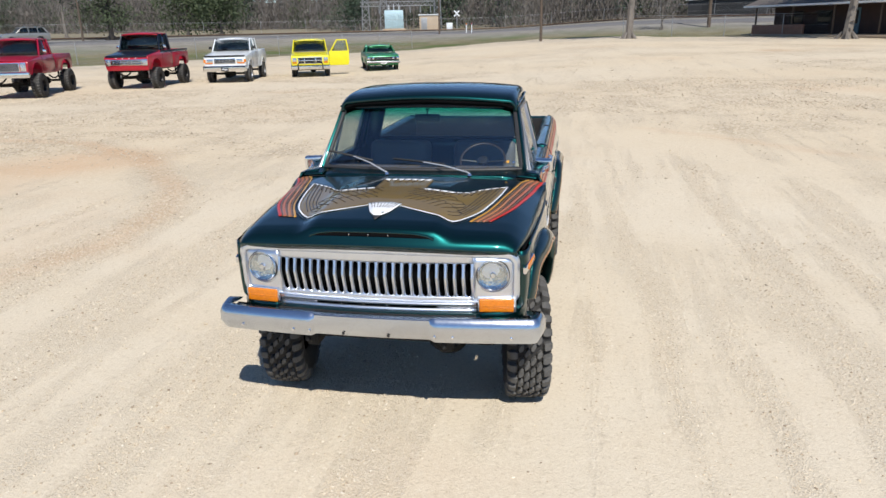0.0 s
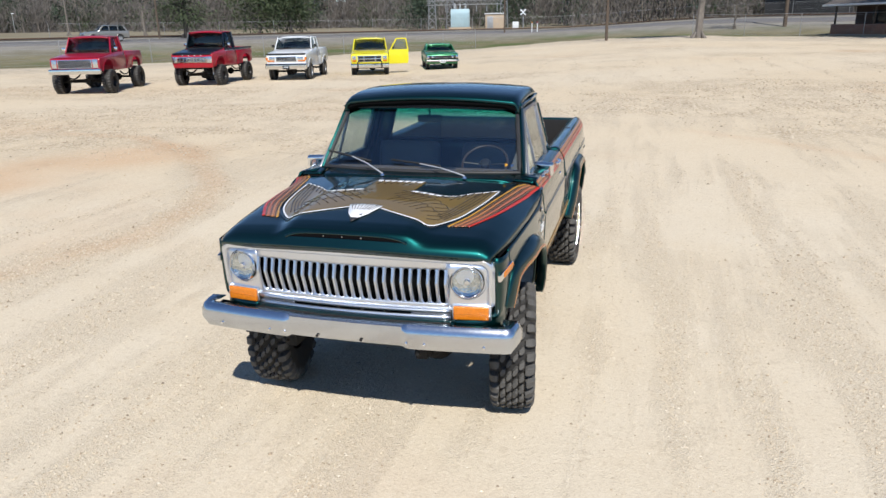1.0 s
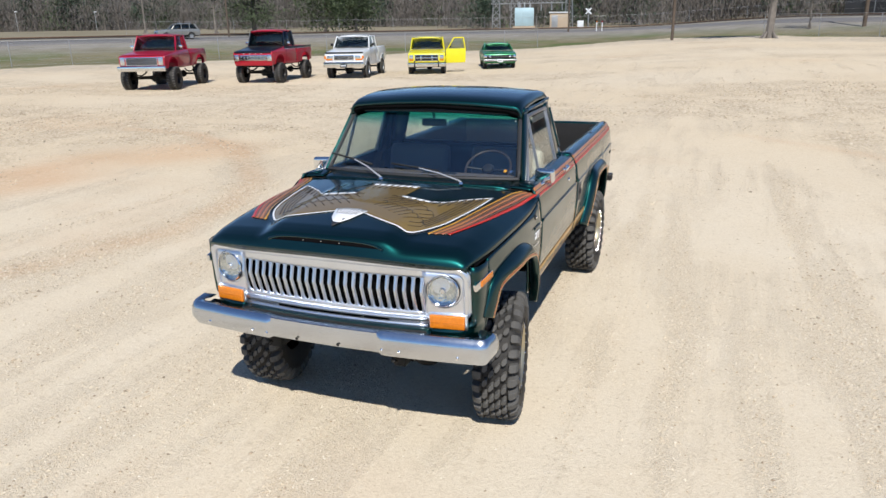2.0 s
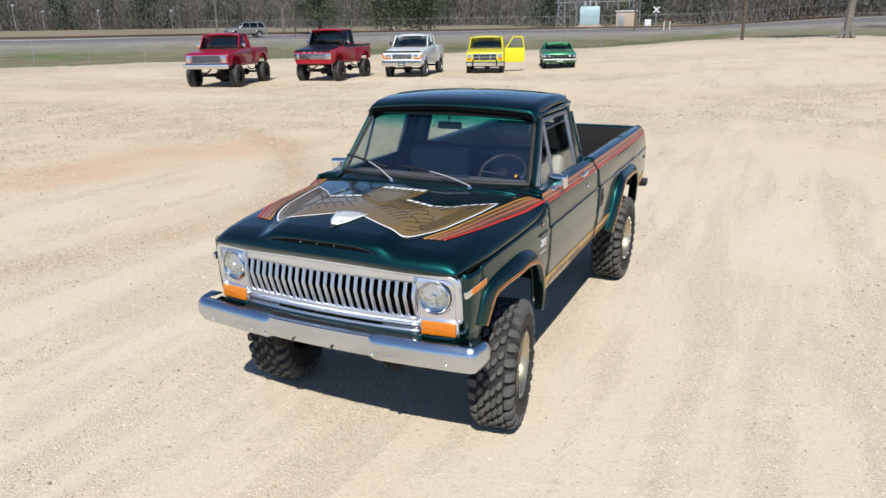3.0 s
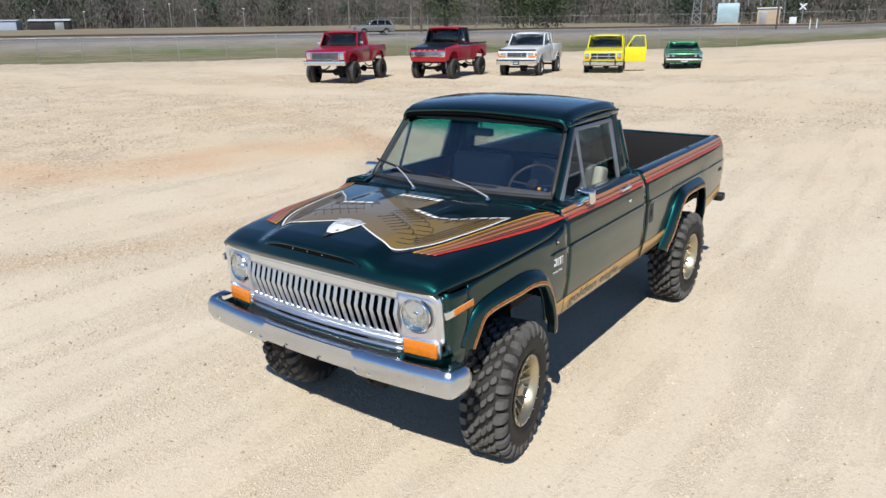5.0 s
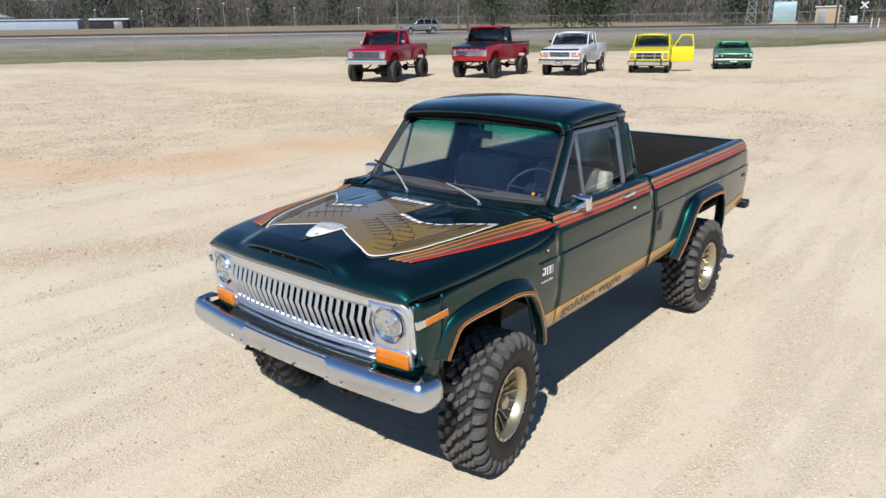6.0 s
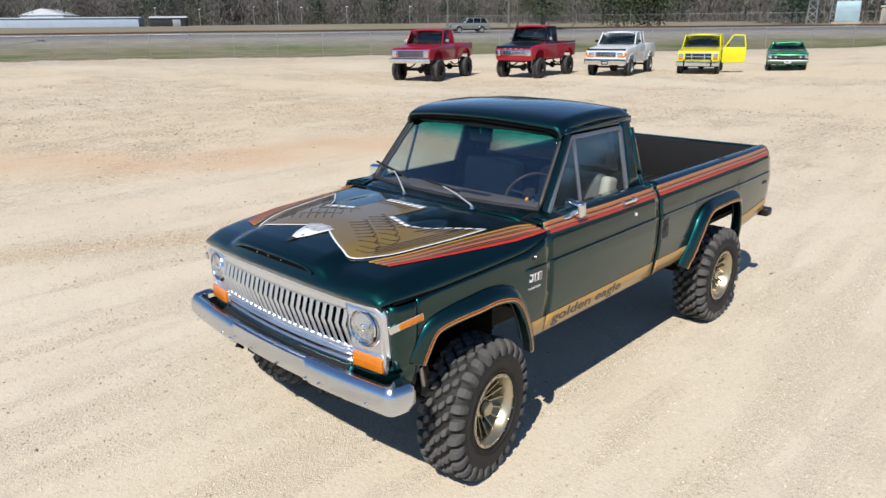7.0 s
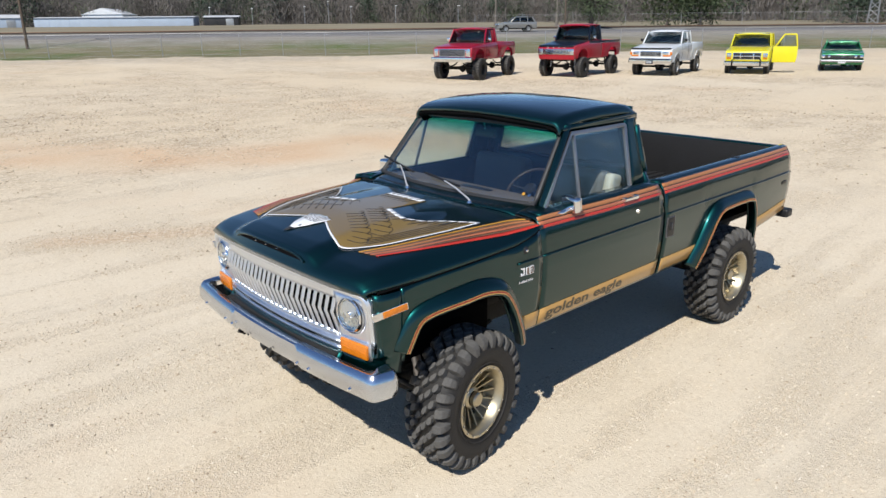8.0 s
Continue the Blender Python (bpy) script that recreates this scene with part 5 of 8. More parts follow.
def build_nose():
    n = 160
    shell = part("grille_shell", crown(frame_ring((0.812, 0.1525, 1.0185, 0.060), (0.775, 0.124, 1.0085, 0.045), n, 0.09, face_y)), M_GRILLE, pickup, "bright satin grille surround", sharp=30)
    # plate behind the lamps, with the slotted middle left open
    zt, zb = 1.106, 0.905
    xs = 0.556
    for s in (1, -1):
        bm = grid(lambda x, z: Vector((s * x, face_y(x, z) + 0.016, z)), lin(0.553, 0.785, 9), lin(0.865, 1.142, 8))
        fix(bm)
        part("lamp_plate", bm, M_GRILLE, shell, solid=0.006, offset=0)
    for z0, z1 in ((zt, 1.142), (0.868, zb)):
        bm = grid(lambda x, z: Vector((x, face_y(x, z) + 0.014, z)), lin(-0.56, 0.56, 33), lin(z0, z1 + (0.046 if z1 > 1 else 0), 6))
        fix(bm)
        part("grille_rail", bm, M_GRILLE, shell, solid=0.008, offset=0)
    # near-black sheet stands in for the shade behind the grille bars
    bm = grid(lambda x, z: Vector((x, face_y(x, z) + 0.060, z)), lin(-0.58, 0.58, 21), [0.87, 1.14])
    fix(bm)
    part("grille_backing", bm, M_SHADE_BLACK, shell, "near-black sheet for the shade behind the bars", solid=0.004, offset=0)
    # bent upright bars: upper half leans forward to a ridge, lower half falls back
    N = 23
    for i in range(N + 1):
        x = -xs + 2 * xs * i / N
        w, ridge = 0.0112, 0.028

        def barpt(k, z, x=x):
            t = (z - zb) / (zt - zb)
            push = ridge * (1 - abs(t - 0.62) / (0.62 if t < 0.62 else 0.38))
            sl = 1 if abs(k) < 0.6 else 0
            wide = 1 + 1.15 * max(0.0, 1 - min(z - zb, zt - z) / 0.014) ** 2
            return Vector((x + k * w * wide, face_y(x, z) + 0.012 - push + (0 if sl else 0.010), z))
        bm = grid(barpt, [-1, -0.5, 0.5, 1], [zb, zb + 0.004, zb + 0.008, zb + 0.014, zb + 0.07, zb + 0.1246, zb + 0.16, zt - 0.014, zt - 0.008, zt - 0.004, zt])
        fix(bm)
        part("grille_bar", bm, M_GRILLE, shell, sharp=20)
    # lower air slot between two bright bars, plain grey at its ends, with screws
    for z0, z1, dy, th in ((0.854, 0.869, 0.000, 0.022), (0.806, 0.833, 0.002, 0.022)):
        bm = grid(lambda x, z: Vector((x, face_y(x, z) + dy, z)), lin(-0.575, 0.575, 25), [z0, (z0 + z1) / 2, z1])
        fix(bm)
        part("lower_bar", bm, M_GRILLE, shell, solid=th, offset=-1)
    # middle sheet is near-black for the shade inside the slot
    for x0, x1, mt in ((-0.575, -0.352, M_STEEL), (-0.350, 0.350, M_SHADE_BLACK), (0.352, 0.575, M_STEEL)):
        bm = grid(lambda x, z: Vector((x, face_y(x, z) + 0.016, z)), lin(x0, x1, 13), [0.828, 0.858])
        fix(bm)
        part("air_slot", bm, mt, shell, "near-black sheet for the shade in the air slot" if mt is M_SHADE_BLACK else "grey slot end", solid=0.004, offset=-1)
    for x in (-0.52, -0.42, -0.20, -0.07, 0.07, 0.20, 0.42, 0.52):
        part("slot_screw", lathe([(0, -0.005), (0.004, -0.004), (0.005, 0.0)], 10, axis="Y", m=pose(x, face_y(x, 0.843) + 0.014, 0.843)), M_CHROME, shell)
    for s in (1, -1):
        # headlamp: bezel, bowl, lens
        hx, hz = 0.668, 1.040
        hy = face_y(hx, hz)
        mm = pose(s * hx, hy + 0.004, hz) @ pose(0, 0, 0, 0, 0, s * 6) @ Matrix.Diagonal((0.93, 1, 0.93, 1))
        lamp = part("headlamp", lathe([(0.093, 0.016), (0.095, -0.004), (0.090, -0.011), (0.086, -0.008), (0.084, 0.012)], 48, axis="Y", m=mm), M_CHROME, shell, "round chrome-rimmed headlamp")
        # black ring paints the shadow round the headlamp rim
        part("lamp_shade_ring", lathe([(0.094, 0.004), (0.100, 0.002)], 40, axis="Y", m=mm), M_BLACK, lamp)
        part("reflector", lathe([(0.085, -0.001), (0.070, 0.005), (0.045, 0.009), (0.020, 0.0105), (0.0, 0.011)], 14, axis="Y", m=mm), M_REFLECT, lamp, sharp=8)
        part("bulb_shield", lathe([(0.0, -0.013), (0.014, -0.011), (0.020, -0.004), (0.015, 0.010)], 14, axis="Y", m=mm), M_CHROME, lamp)
        ln_ = part("lens", lathe([(0.0, -0.020), (0.03, -0.0185), (0.06, -0.013), (0.078, -0.004), (0.086, 0.006)], 40, axis="Y", m=mm), M_GLASS_LAMP, lamp, "clear domed glass lens")
        ln_.visible_shadow = False
        # pressed ring round the lamp
        part("lamp_bead", lathe([(0.108, 0.018), (0.111, 0.010), (0.114, 0.018)], 48, axis="Y", m=mm), M_GRILLE, lamp)
        # turn signal below it
        sy = face_y(0.69, 0.85)
        sig = part("turn_signal", box(0, 0.012, 0, 0.214, 0.03, 0.090, 0.008, m=pose(s * 0.689, sy - 0.002, 0.861) @ pose(0, 0, 0, 0, 0, s * 7)), M_GRILLE, shell)
        part("signal_lens", box(0, 0, 0, 0.192, 0.028, 0.076, 0.008, m=pose(s * 0.687, sy - 0.004, 0.861) @ pose(0, 0, 0, 0, 0, s * 7), seg=3), M_AMBER, sig, "amber lens")
        part("lens_rib", box(0, -0.014, 0.0, 0.19, 0.004, 0.004, 0.001, m=pose(s * 0.687, sy - 0.004, 0.861) @ pose(0, 0, 0, 0, 0, s * 7)), M_AMBER, sig)
        # fender front: wraps from the lamp surround to the side, with a rolled foot
        def wrap(k, z):
            foot = smooth01(0.845, 0.820, z)
            p0 = Vector((0.800 - 0.22 * foot, face_y(0.8 - 0.22 * foot, z) + 0.028 - 0.022 * foot))
            p2 = Vector((side_x(-0.48, z), -0.48))
            p1 = Vector((side_x(-0.60, z) + 0.012, -0.645 - 0.028 * foot))
            q = (1 - k) ** 2 * p0 + 2 * k * (1 - k) * p1 + k * k * p2
            roll = 0.016 * math.sin(math.pi * min(1, max(0, (z - 0.728) / 0.11))) * (1 - k ** 3)
            away = Vector((q.x - 0.5, q.y + 0.25)).normalized()
            return Vector((s * (q.x + away.x * roll), q.y + away.y * roll, z))
        bm = grid(wrap, lin(0, 1, 19), lin(0.728, 0.84, 10) + lin(0.86, 1.172, 9))
        fix(bm)
        part("fender_front", bm, M_GREEN, pickup, sharp=60, solid=0.008)
    # green apron between grille and bumper
    bm = grid(lambda x, z: Vector((x, face_y(x, z) + 0.002 - 0.042 * math.sin(math.pi * (0.818 - z) / 0.09), z)), lin(-0.60, 0.60, 25), lin(0.728, 0.818, 8))
    fix(bm)
    part("apron", bm, M_GREEN, pickup, solid=0.008)

    # bumper: a tall rounded channel, stepped taller at its ends
    def bump_sec(s_, a):
        """s_: -1..1 along; a: 0..1 round the section."""
        t = abs(s_)
        if t < 0.90:
            x, y = s_ * 0.968, -0.786 + 0.060 * (t / 0.90) ** 2
            nx, ny = 0.12 * s_, -1.0
        else:
            k = (t - 0.90) / 0.10
            ang = k * math.pi * 0.46
            x = math.copysign(0.8712 + 0.066 * math.sin(ang), s_)
            y = -0.726 + 0.066 * (1 - math.cos(ang)) + 0.16 * max(0, k - 0.55)
            nx, ny = math.copysign(math.sin(ang), s_), -math.cos(ang)
        step = smooth01(0.335, 0.375, t)
        hgt = 0.062 + 0.010 * step
        zc = 0.750
        prof = [(0.036 + 0.05 * smooth01(0.88, 0.95, t), 0.97), (0.006, 1.0), (-0.006, 0.86), (-0.010 - 0.012 * step, 0.45), (-0.010 - 0.012 * step, -0.35), (-0.004, -0.80), (0.004, -1.0), (0.085, -0.98)]
        o, h = prof[a]
        return Vector((x - nx * o, y - ny * o, zc + h * hgt - 0.006 * step))
    ss = lin(-1, -0.9, 12) + lin(-0.88, -0.40, 12) + lin(-0.385, -0.325, 9) + lin(-0.30, 0.30, 13) + lin(0.325, 0.385, 9) + lin(0.40, 0.88, 12) + lin(0.9, 1, 12)
    bm = grid(lambda s_, a: bump_sec(s_, a), ss, range(8))
    fix(bm)
    bp = part("front_bumper", bm, M_ALU, pickup, "brushed bright metal bumper", sharp=40, solid=0.006)
    # near-black sheet paints the shaded gap behind the bumper
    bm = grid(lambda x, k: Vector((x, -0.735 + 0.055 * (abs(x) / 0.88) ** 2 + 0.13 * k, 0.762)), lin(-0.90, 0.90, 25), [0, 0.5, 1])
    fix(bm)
    part("bumper_filler", bm, M_SHADE_BLACK, bp, "near-black sheet filling the shaded gap behind the bumper", solid=0.006, offset=0)
    for x in (-0.78, -0.46, -0.36, 0.36, 0.46, 0.78):
        yb = -0.786 + 0.060 * (abs(x) / 0.871) ** 2 - 0.012
        part("bumper_bolt", lathe([(0, -0.012), (0.007, -0.011), (0.010, 0.0)], 14, axis="Y", m=pose(x, yb - 0.006, 0.712)), M_CHROME, bp)
    for x in (-0.16, 0.10):
        part("bumper_hole", lathe([(0, -0.002), (0.009, -0.002), (0.009, 0.0)], 12, axis="Y", m=pose(x, -0.797, 0.708)), M_BLACK, bp)


build_nose()


# -- bed --
def build_bed():
    fl = part("bed_floor", box(0, 2.87, 0.93, 1.52, 2.08, 0.03), M_LINER, pickup, "black ribbed bed liner")
    for i in range(15):
        part("floor_rib", box(-0.68 + 1.36 * i / 14, 2.87, 0.950, 0.045, 2.04, 0.012, 0.004), M_LINER, fl)
    for s in (1, -1):
        bm = grid(lambda y, k: Vector((s * (side_x(y, 1.345) + (0.752 - side_x(y, 1.345)) * k), y, 1.345 + 0.014 * math.sin(math.pi * min(1, k * 1.1)))), lin(1.808, 3.93, 24), lin(0, 1, 6))
        fix(bm)
        rail = part("bed_rail", bm, M_GREEN, pickup, solid=0.02, offset=-1)
        part("stake_pocket", box(s * 0.805, 3.05, 1.358, 0.045, 0.05, 0.006), M_BLACK, rail)
        part("bed_inner_wall", box(s * 0.752, 2.87, 1.14, 0.02, 2.10, 0.40, 0.004), M_LINER, pickup)
        part("wheel_house", box(s * 0.66, 2.92, 1.02, 0.22, 0.90, 0.20, 0.06, seg=3), M_LINER, pickup)
    part("bed_front_wall", box(0, 1.836, 1.14, 1.52, 0.03, 0.42, 0.006), M_LINER, pickup)
    tg = part("tailgate", box(0, 3.915, 1.06, 1.56, 0.045, 0.58, 0.014), M_GREEN, pickup)
    part("tailgate_liner", box(0, 3.888, 1.12, 1.48, 0.012, 0.42, 0.004), M_LINER, tg)
    part("rear_bumper", box(0, 3.99, 0.742, 1.86, 0.11, 0.075, 0.02, seg=3), M_BLACK, pickup, "black rear bumper")
    for s in (1, -1):
        part("tail_lamp", box(s * 0.80, 3.945, 1.03, 0.09, 0.02, 0.18, 0.008), M_AMBER, pickup)


build_bed()


# -- running gear --
def lug_box(bm, ang, r, x, circ, wid, hgt, skew=0.0, lean=0.0):
    m = Matrix.Rotation(ang, 4, "X") @ Matrix.Translation((x, 0, r)) @ Matrix.Rotation(skew, 4, "Z") @ Matrix.Rotation(lean, 4, "Y")
    own = bmesh.new()
    bmesh.ops.create_cube(own, size=1.0, matrix=m @ Matrix.Diagonal((wid, circ, hgt, 1)))
    return merge(bm, own)


def lug_strip(bm, stations):
    """A rubber block through stations of (x, top radius, inner x, inner radius, angle, half width)."""
    rows = []
    for x, r, xi, ri, a, h in stations:
        d, e = h / r, (h + 0.006) / ri
        rows.append([bm.verts.new((xx, rr * math.sin(t), rr * math.cos(t))) for xx, rr, t in ((x, r, a - d), (x, r, a + d), (xi, ri, a + e), (xi, ri, a - e))])
    for A, B in zip(rows, rows[1:]):
        for k in range(4):
            bm.faces.new((A[k], A[(k + 1) % 4], B[(k + 1) % 4], B[k]))
    bm.faces.new(rows[0][::-1])
    bm.faces.new(rows[-1])


def build_wheel(R=0.400, W=0.264, rim_r=0.196):
    """A mud-terrain wheel whose outer face looks along +x; its origin is the hub centre at the tyre's middle."""
    hub = thing("wheel", pose(0, 0, 0), "", "")
    w = W / 2
    half = [(R - 0.030, 0.0), (R - 0.032, 0.40), (R - 0.042, 0.70), (R - 0.056, 0.88), (R - 0.080, 0.99), (rim_r + 0.105, 1.03), (rim_r + 0.060, 1.0), (rim_r + 0.010, 0.86), (rim_r - 0.012, 0.72)]
    prof = [(a, -b * w) for a, b in half[::-1]] + [(a, b * w) for a, b in half[1:]]
    tyre = part("tyre", lathe(prof, 72), M_RUBBER, hub, "black mud-terrain tyre")
    for rr in (rim_r + 0.035, rim_r + 0.105):
        part("sidewall_ring", lathe([(rr - 0.003, w * 1.0), (rr, w * 1.035), (rr + 0.003, w * 1.0)], 64), M_RUBBER, tyre)
    bm = bmesh.new()
    K = 28
    rnd = random.Random(5)
    st = math.pi / K
    for i in range(K):
        for s, off in ((1, 0.0), (-1, st)):
            a = 2 * math.pi * i / K + off
            f = rnd.uniform(-0.002, 0.002)
            tilt = s * 0.035
            # shoulder block that wraps down the sidewall, every other one longer
            row = [(0.58 if i % 2 else 0.64, 0.001, 0.58, 0.042, 0.017), (0.70, 0.001, 0.68, 0.046, 0.0235), (0.82, 0.006, 0.80, 0.058, 0.0235), (0.95, 0.017, 0.90, 0.072, 0.022), (1.03, 0.040, 0.94, 0.086, 0.019)]
            row.append((1.05, 0.078 if i % 2 else 0.056, 0.95, 0.104, 0.013))
            lug_strip(bm, [(s * w * xt, R - dt + f, s * w * xi, R - di, a + tilt * (xt - 0.5), h) for xt, dt, xi, di, h in row])
            # hooked block beside it, and a slanted one at the middle
            row = [(0.30, -0.022, 0.012), (0.38, -0.008, 0.021), (0.47, 0.010, 0.021), (0.54, 0.020, 0.011)]
            lug_strip(bm, [(s * w * xt, R - f, s * w * xt, R - 0.044, a + st * 0.95 + s * da, h) for xt, da, h in row])
            row = [(0.02, -0.040, 0.012), (0.10, -0.026, 0.020), (0.19, 0.004, 0.020), (0.26, 0.022, 0.010)]
            lug_strip(bm, [(s * w * xt, R - f, s * w * xt, R - 0.044, a + st * 0.15 + s * da, h) for xt, da, h in row])
    fix(bm)
    bmesh.ops.bevel(bm, geom=bm.edges[:], offset=0.0022, segments=1, affect="EDGES")
    part("tread", bm, M_TREAD, tyre, "dusty chunky tread blocks", smooth=False)["kind"] = "stuff"
    # rim: deep barrel, lip, thin turbine vanes, hub
    rim = part("rim", lathe([(rim_r, w * 0.80), (rim_r + 0.010, w * 0.90), (rim_r + 0.012, w * 0.94), (rim_r - 0.004, w * 0.95), (rim_r - 0.014, w * 0.86), (rim_r - 0.026, w * 0.55), (rim_r - 0.040, w * 0.02), (rim_r - 0.05, -w * 0.05), (0.0, -w * 0.10)], 56), M_RIM, hub, "gold-tan deep-dish alloy rim")
    # near-black disc stands in for the shadow inside the rim barrel
    part("rim_shade", lathe([(rim_r - 0.036, w * 0.10), (0.13, w * 0.02), (0.05, w * 0.02)], 48), M_SHADE_BLACK, rim, "near-black disc for the shade behind the vanes")
    V = 16
    for i in range(V):
        a = 2 * math.pi * i / V
        own = bmesh.new()
        pts = [(0.055, w * 0.22), (rim_r - 0.030, w * 0.62), (rim_r - 0.034, w * 0.34), (0.055, w * 0.10)]
        A = [own.verts.new((x, -0.0035, r)) for r, x in pts]
        B = [own.verts.new((x, 0.0035, r)) for r, x in pts]
        own.faces.new(A)
        own.faces.new(B[::-1])
        for k in range(4):
            own.faces.new((A[k], B[k], B[(k + 1) % 4], A[(k + 1) % 4]))
        fix(own)
        own.transform(Matrix.Rotation(a, 4, "X"))
        part("vane", own, M_RIM, rim)
    cap = part("hub_cap", lathe([(0.064, w * 0.10), (0.062, w * 0.34), (0.054, w * 0.40), (0.044, w * 0.42), (0.042, w * 0.64), (0.034, w * 0.70), (0, w * 0.71)], 32), M_RIM, rim)
    part("lock_hub", lathe([(0.045, w * 0.42), (0.045, w * 0.47)], 24), M_BLACK, cap)
    for i in range(18):
        a = 2 * math.pi * i / 18
        part("rim_bolt", lathe([(0, 0.006), (0.005, 0.005), (0.006, 0)], 8, m=pose(w * 0.955, (rim_r + 0.001) * math.cos(a), (rim_r + 0.001) * math.sin(a))), M_CHROME, rim)
    return hub


def build_running_gear():
    first = build_wheel()
    first.parent = pickup
    spots = [(0.806, 0.006, 1, 9), (-0.806, 0.006, -1, 9), (0.818, 2.985, 1, 0), (-0.818, 2.985, -1, 0)]
    for k, (x, y, s, st) in enumerate(spots):
        m = pose(x, y, 0.394, 17 * k, 0, st + (0 if s > 0 else 180))
        ob = first if k == 0 else copy_thing(first, m)
        ob.matrix_basis = m
    for y in (0.015, 2.965):
        ax = part("axle", tube([(-0.70, y, 0.388), (0.70, y, 0.388)], 0.042, 12), M_DARK, pickup)
        part("differential", lathe([(0, -0.15), (0.08, -0.14), (0.14, -0.06), (0.15, 0.02), (0.10, 0.12), (0, 0.14)], 20, axis="Y", m=pose(0.30 if y < 1 else 0.0, y, 0.395)), M_DARK, ax)
        for s in (1, -1):
            for k in range(4):
                pts = [(s * 0.44, y + u * (0.58 - 0.09 * k), 0.455 + 0.012 * (3 - k) + 0.07 * u * u) for u in lin(-1, 1, 9)]
                part("leaf_spring", tube(pts, 0.011, 6), M_DARK, ax)
            part("shock_absorber", tube([(s * 0.52, y - 0.10, 0.40), (s * 0.50, y - 0.16, 0.86)], 0.028, 10), M_STEEL if y < 1 else M_DARK, ax)
    for s in (1, -1):
        part("frame_rail", box(s * 0.40, 1.62, 0.62, 0.07, 4.55, 0.13, 0.01), M_DARK, pickup)
        # near-black inner wheel wells, the arches' shade put into the colour
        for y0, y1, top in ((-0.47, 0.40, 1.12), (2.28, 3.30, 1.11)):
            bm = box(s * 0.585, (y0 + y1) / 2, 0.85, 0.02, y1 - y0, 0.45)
            part("wheel_well", bm, M_SHADE_BLACK, pickup)
            part("wheel_well_top", box(s * 0.72, (y0 + y1) / 2, top, 0.29, y1 - y0, 0.02), M_SHADE_BLACK, pickup)
        part("tow_hook", tube([(s * 0.40, -0.60, 0.66), (s * 0.40, -0.72, 0.655), (s * 0.40, -0.735, 0.63), (s * 0.40, -0.70, 0.61)], 0.014, 8), M_DARK, pickup)
    # added panels under the nose stop sun leaking into the truck's shadow
    part("sun_block_front", box(0, -0.64, 0.70, 1.62, 0.05, 0.10, 0.01), M_DARK, pickup)
    part("sun_block_engine", box(0, -0.10, 0.78, 1.16, 1.24, 0.05, 0.01), M_DARK, pickup)
    for s in (1, -1):
        part("sun_block_arch", box(s * 0.63, -0.50, 0.77, 0.30, 0.02, 0.38, 0.004), M_DARK, pickup)
    part("sun_block_radiator", box(0, -0.56, 0.95, 1.50, 0.03, 0.42, 0.01), M_DARK, pickup)
    part("bed_underside", box(0, 2.88, 0.80, 1.50, 2.0, 0.04), M_DARK, pickup)
    part("steering_link", tube([(-0.62, -0.15, 0.40), (0.62, -0.15, 0.40)], 0.018, 8), M_DARK, pickup)


build_running_gear()


# ---- the parked vehicles along the lot's far side ----
def far_wheel(R, W, rim_r, rim_mat, spokes=8):
    hub = thing("wheel", pose(0, 0, 0), "", "")
    w = W / 2
    tyre = part("tyre", lathe([(rim_r - 0.01, -w * 0.8), (rim_r + 0.03, -w), (R - 0.05, -w), (R - 0.015, -w * 0.82), (R - 0.006, -w * 0.3), (R - 0.006, w * 0.3), (R - 0.015, w * 0.82), (R - 0.05, w), (rim_r + 0.03, w), (rim_r - 0.01, w * 0.8)], 40), M_RUBBER, hub)
    bm = bmesh.new()
    K = 26
    for i in range(K):
        for s in (1, -1):
            lug_box(bm, 2 * math.pi * (i + 0.25 * s) / K, R - 0.006, s * w * 0.62, 0.055, w * 0.55, 0.014, 0.25 * s)
    part("tread", bm, M_TREAD, tyre, smooth=False)["kind"] = "stuff"
    rim = part("rim", lathe([(rim_r, w * 0.70), (rim_r + 0.008, w * 0.92), (rim_r - 0.012, w * 0.90), (rim_r - 0.03, w * 0.40), (0.09, w * 0.28), (0.07, w * 0.50), (0, w * 0.54)], 32), rim_mat, hub)
    for i in range(spokes):
        a = 2 * math.pi * i / spokes
        part("rim_hole", lathe([(0, 0.004), (0.022, 0.003), (0.024, 0)], 10, m=pose(w * 0.36, (rim_r * 0.66) * math.cos(a), (rim_r * 0.66) * math.sin(a))), M_BLACK, rim)
    return hub


def arc(yc, zc, r, n=9, flat=0.9):
    """Points of a wheel opening from rear to front along the underside."""
    return [(yc + r * math.cos(a), zc + r * flat * math.sin(a)) for a in lin(0, math.pi, n)]


def lattice_glass(name, pts, parent, mat=None):
    bm = bmesh.new()
    bm.faces.new([bm.verts.new(p) for p in pts])
    ob = part(name, bm, mat or M_GLASS_FAR, parent, solid=0.006, offset=0)
    ob.visible_shadow = False
    return ob


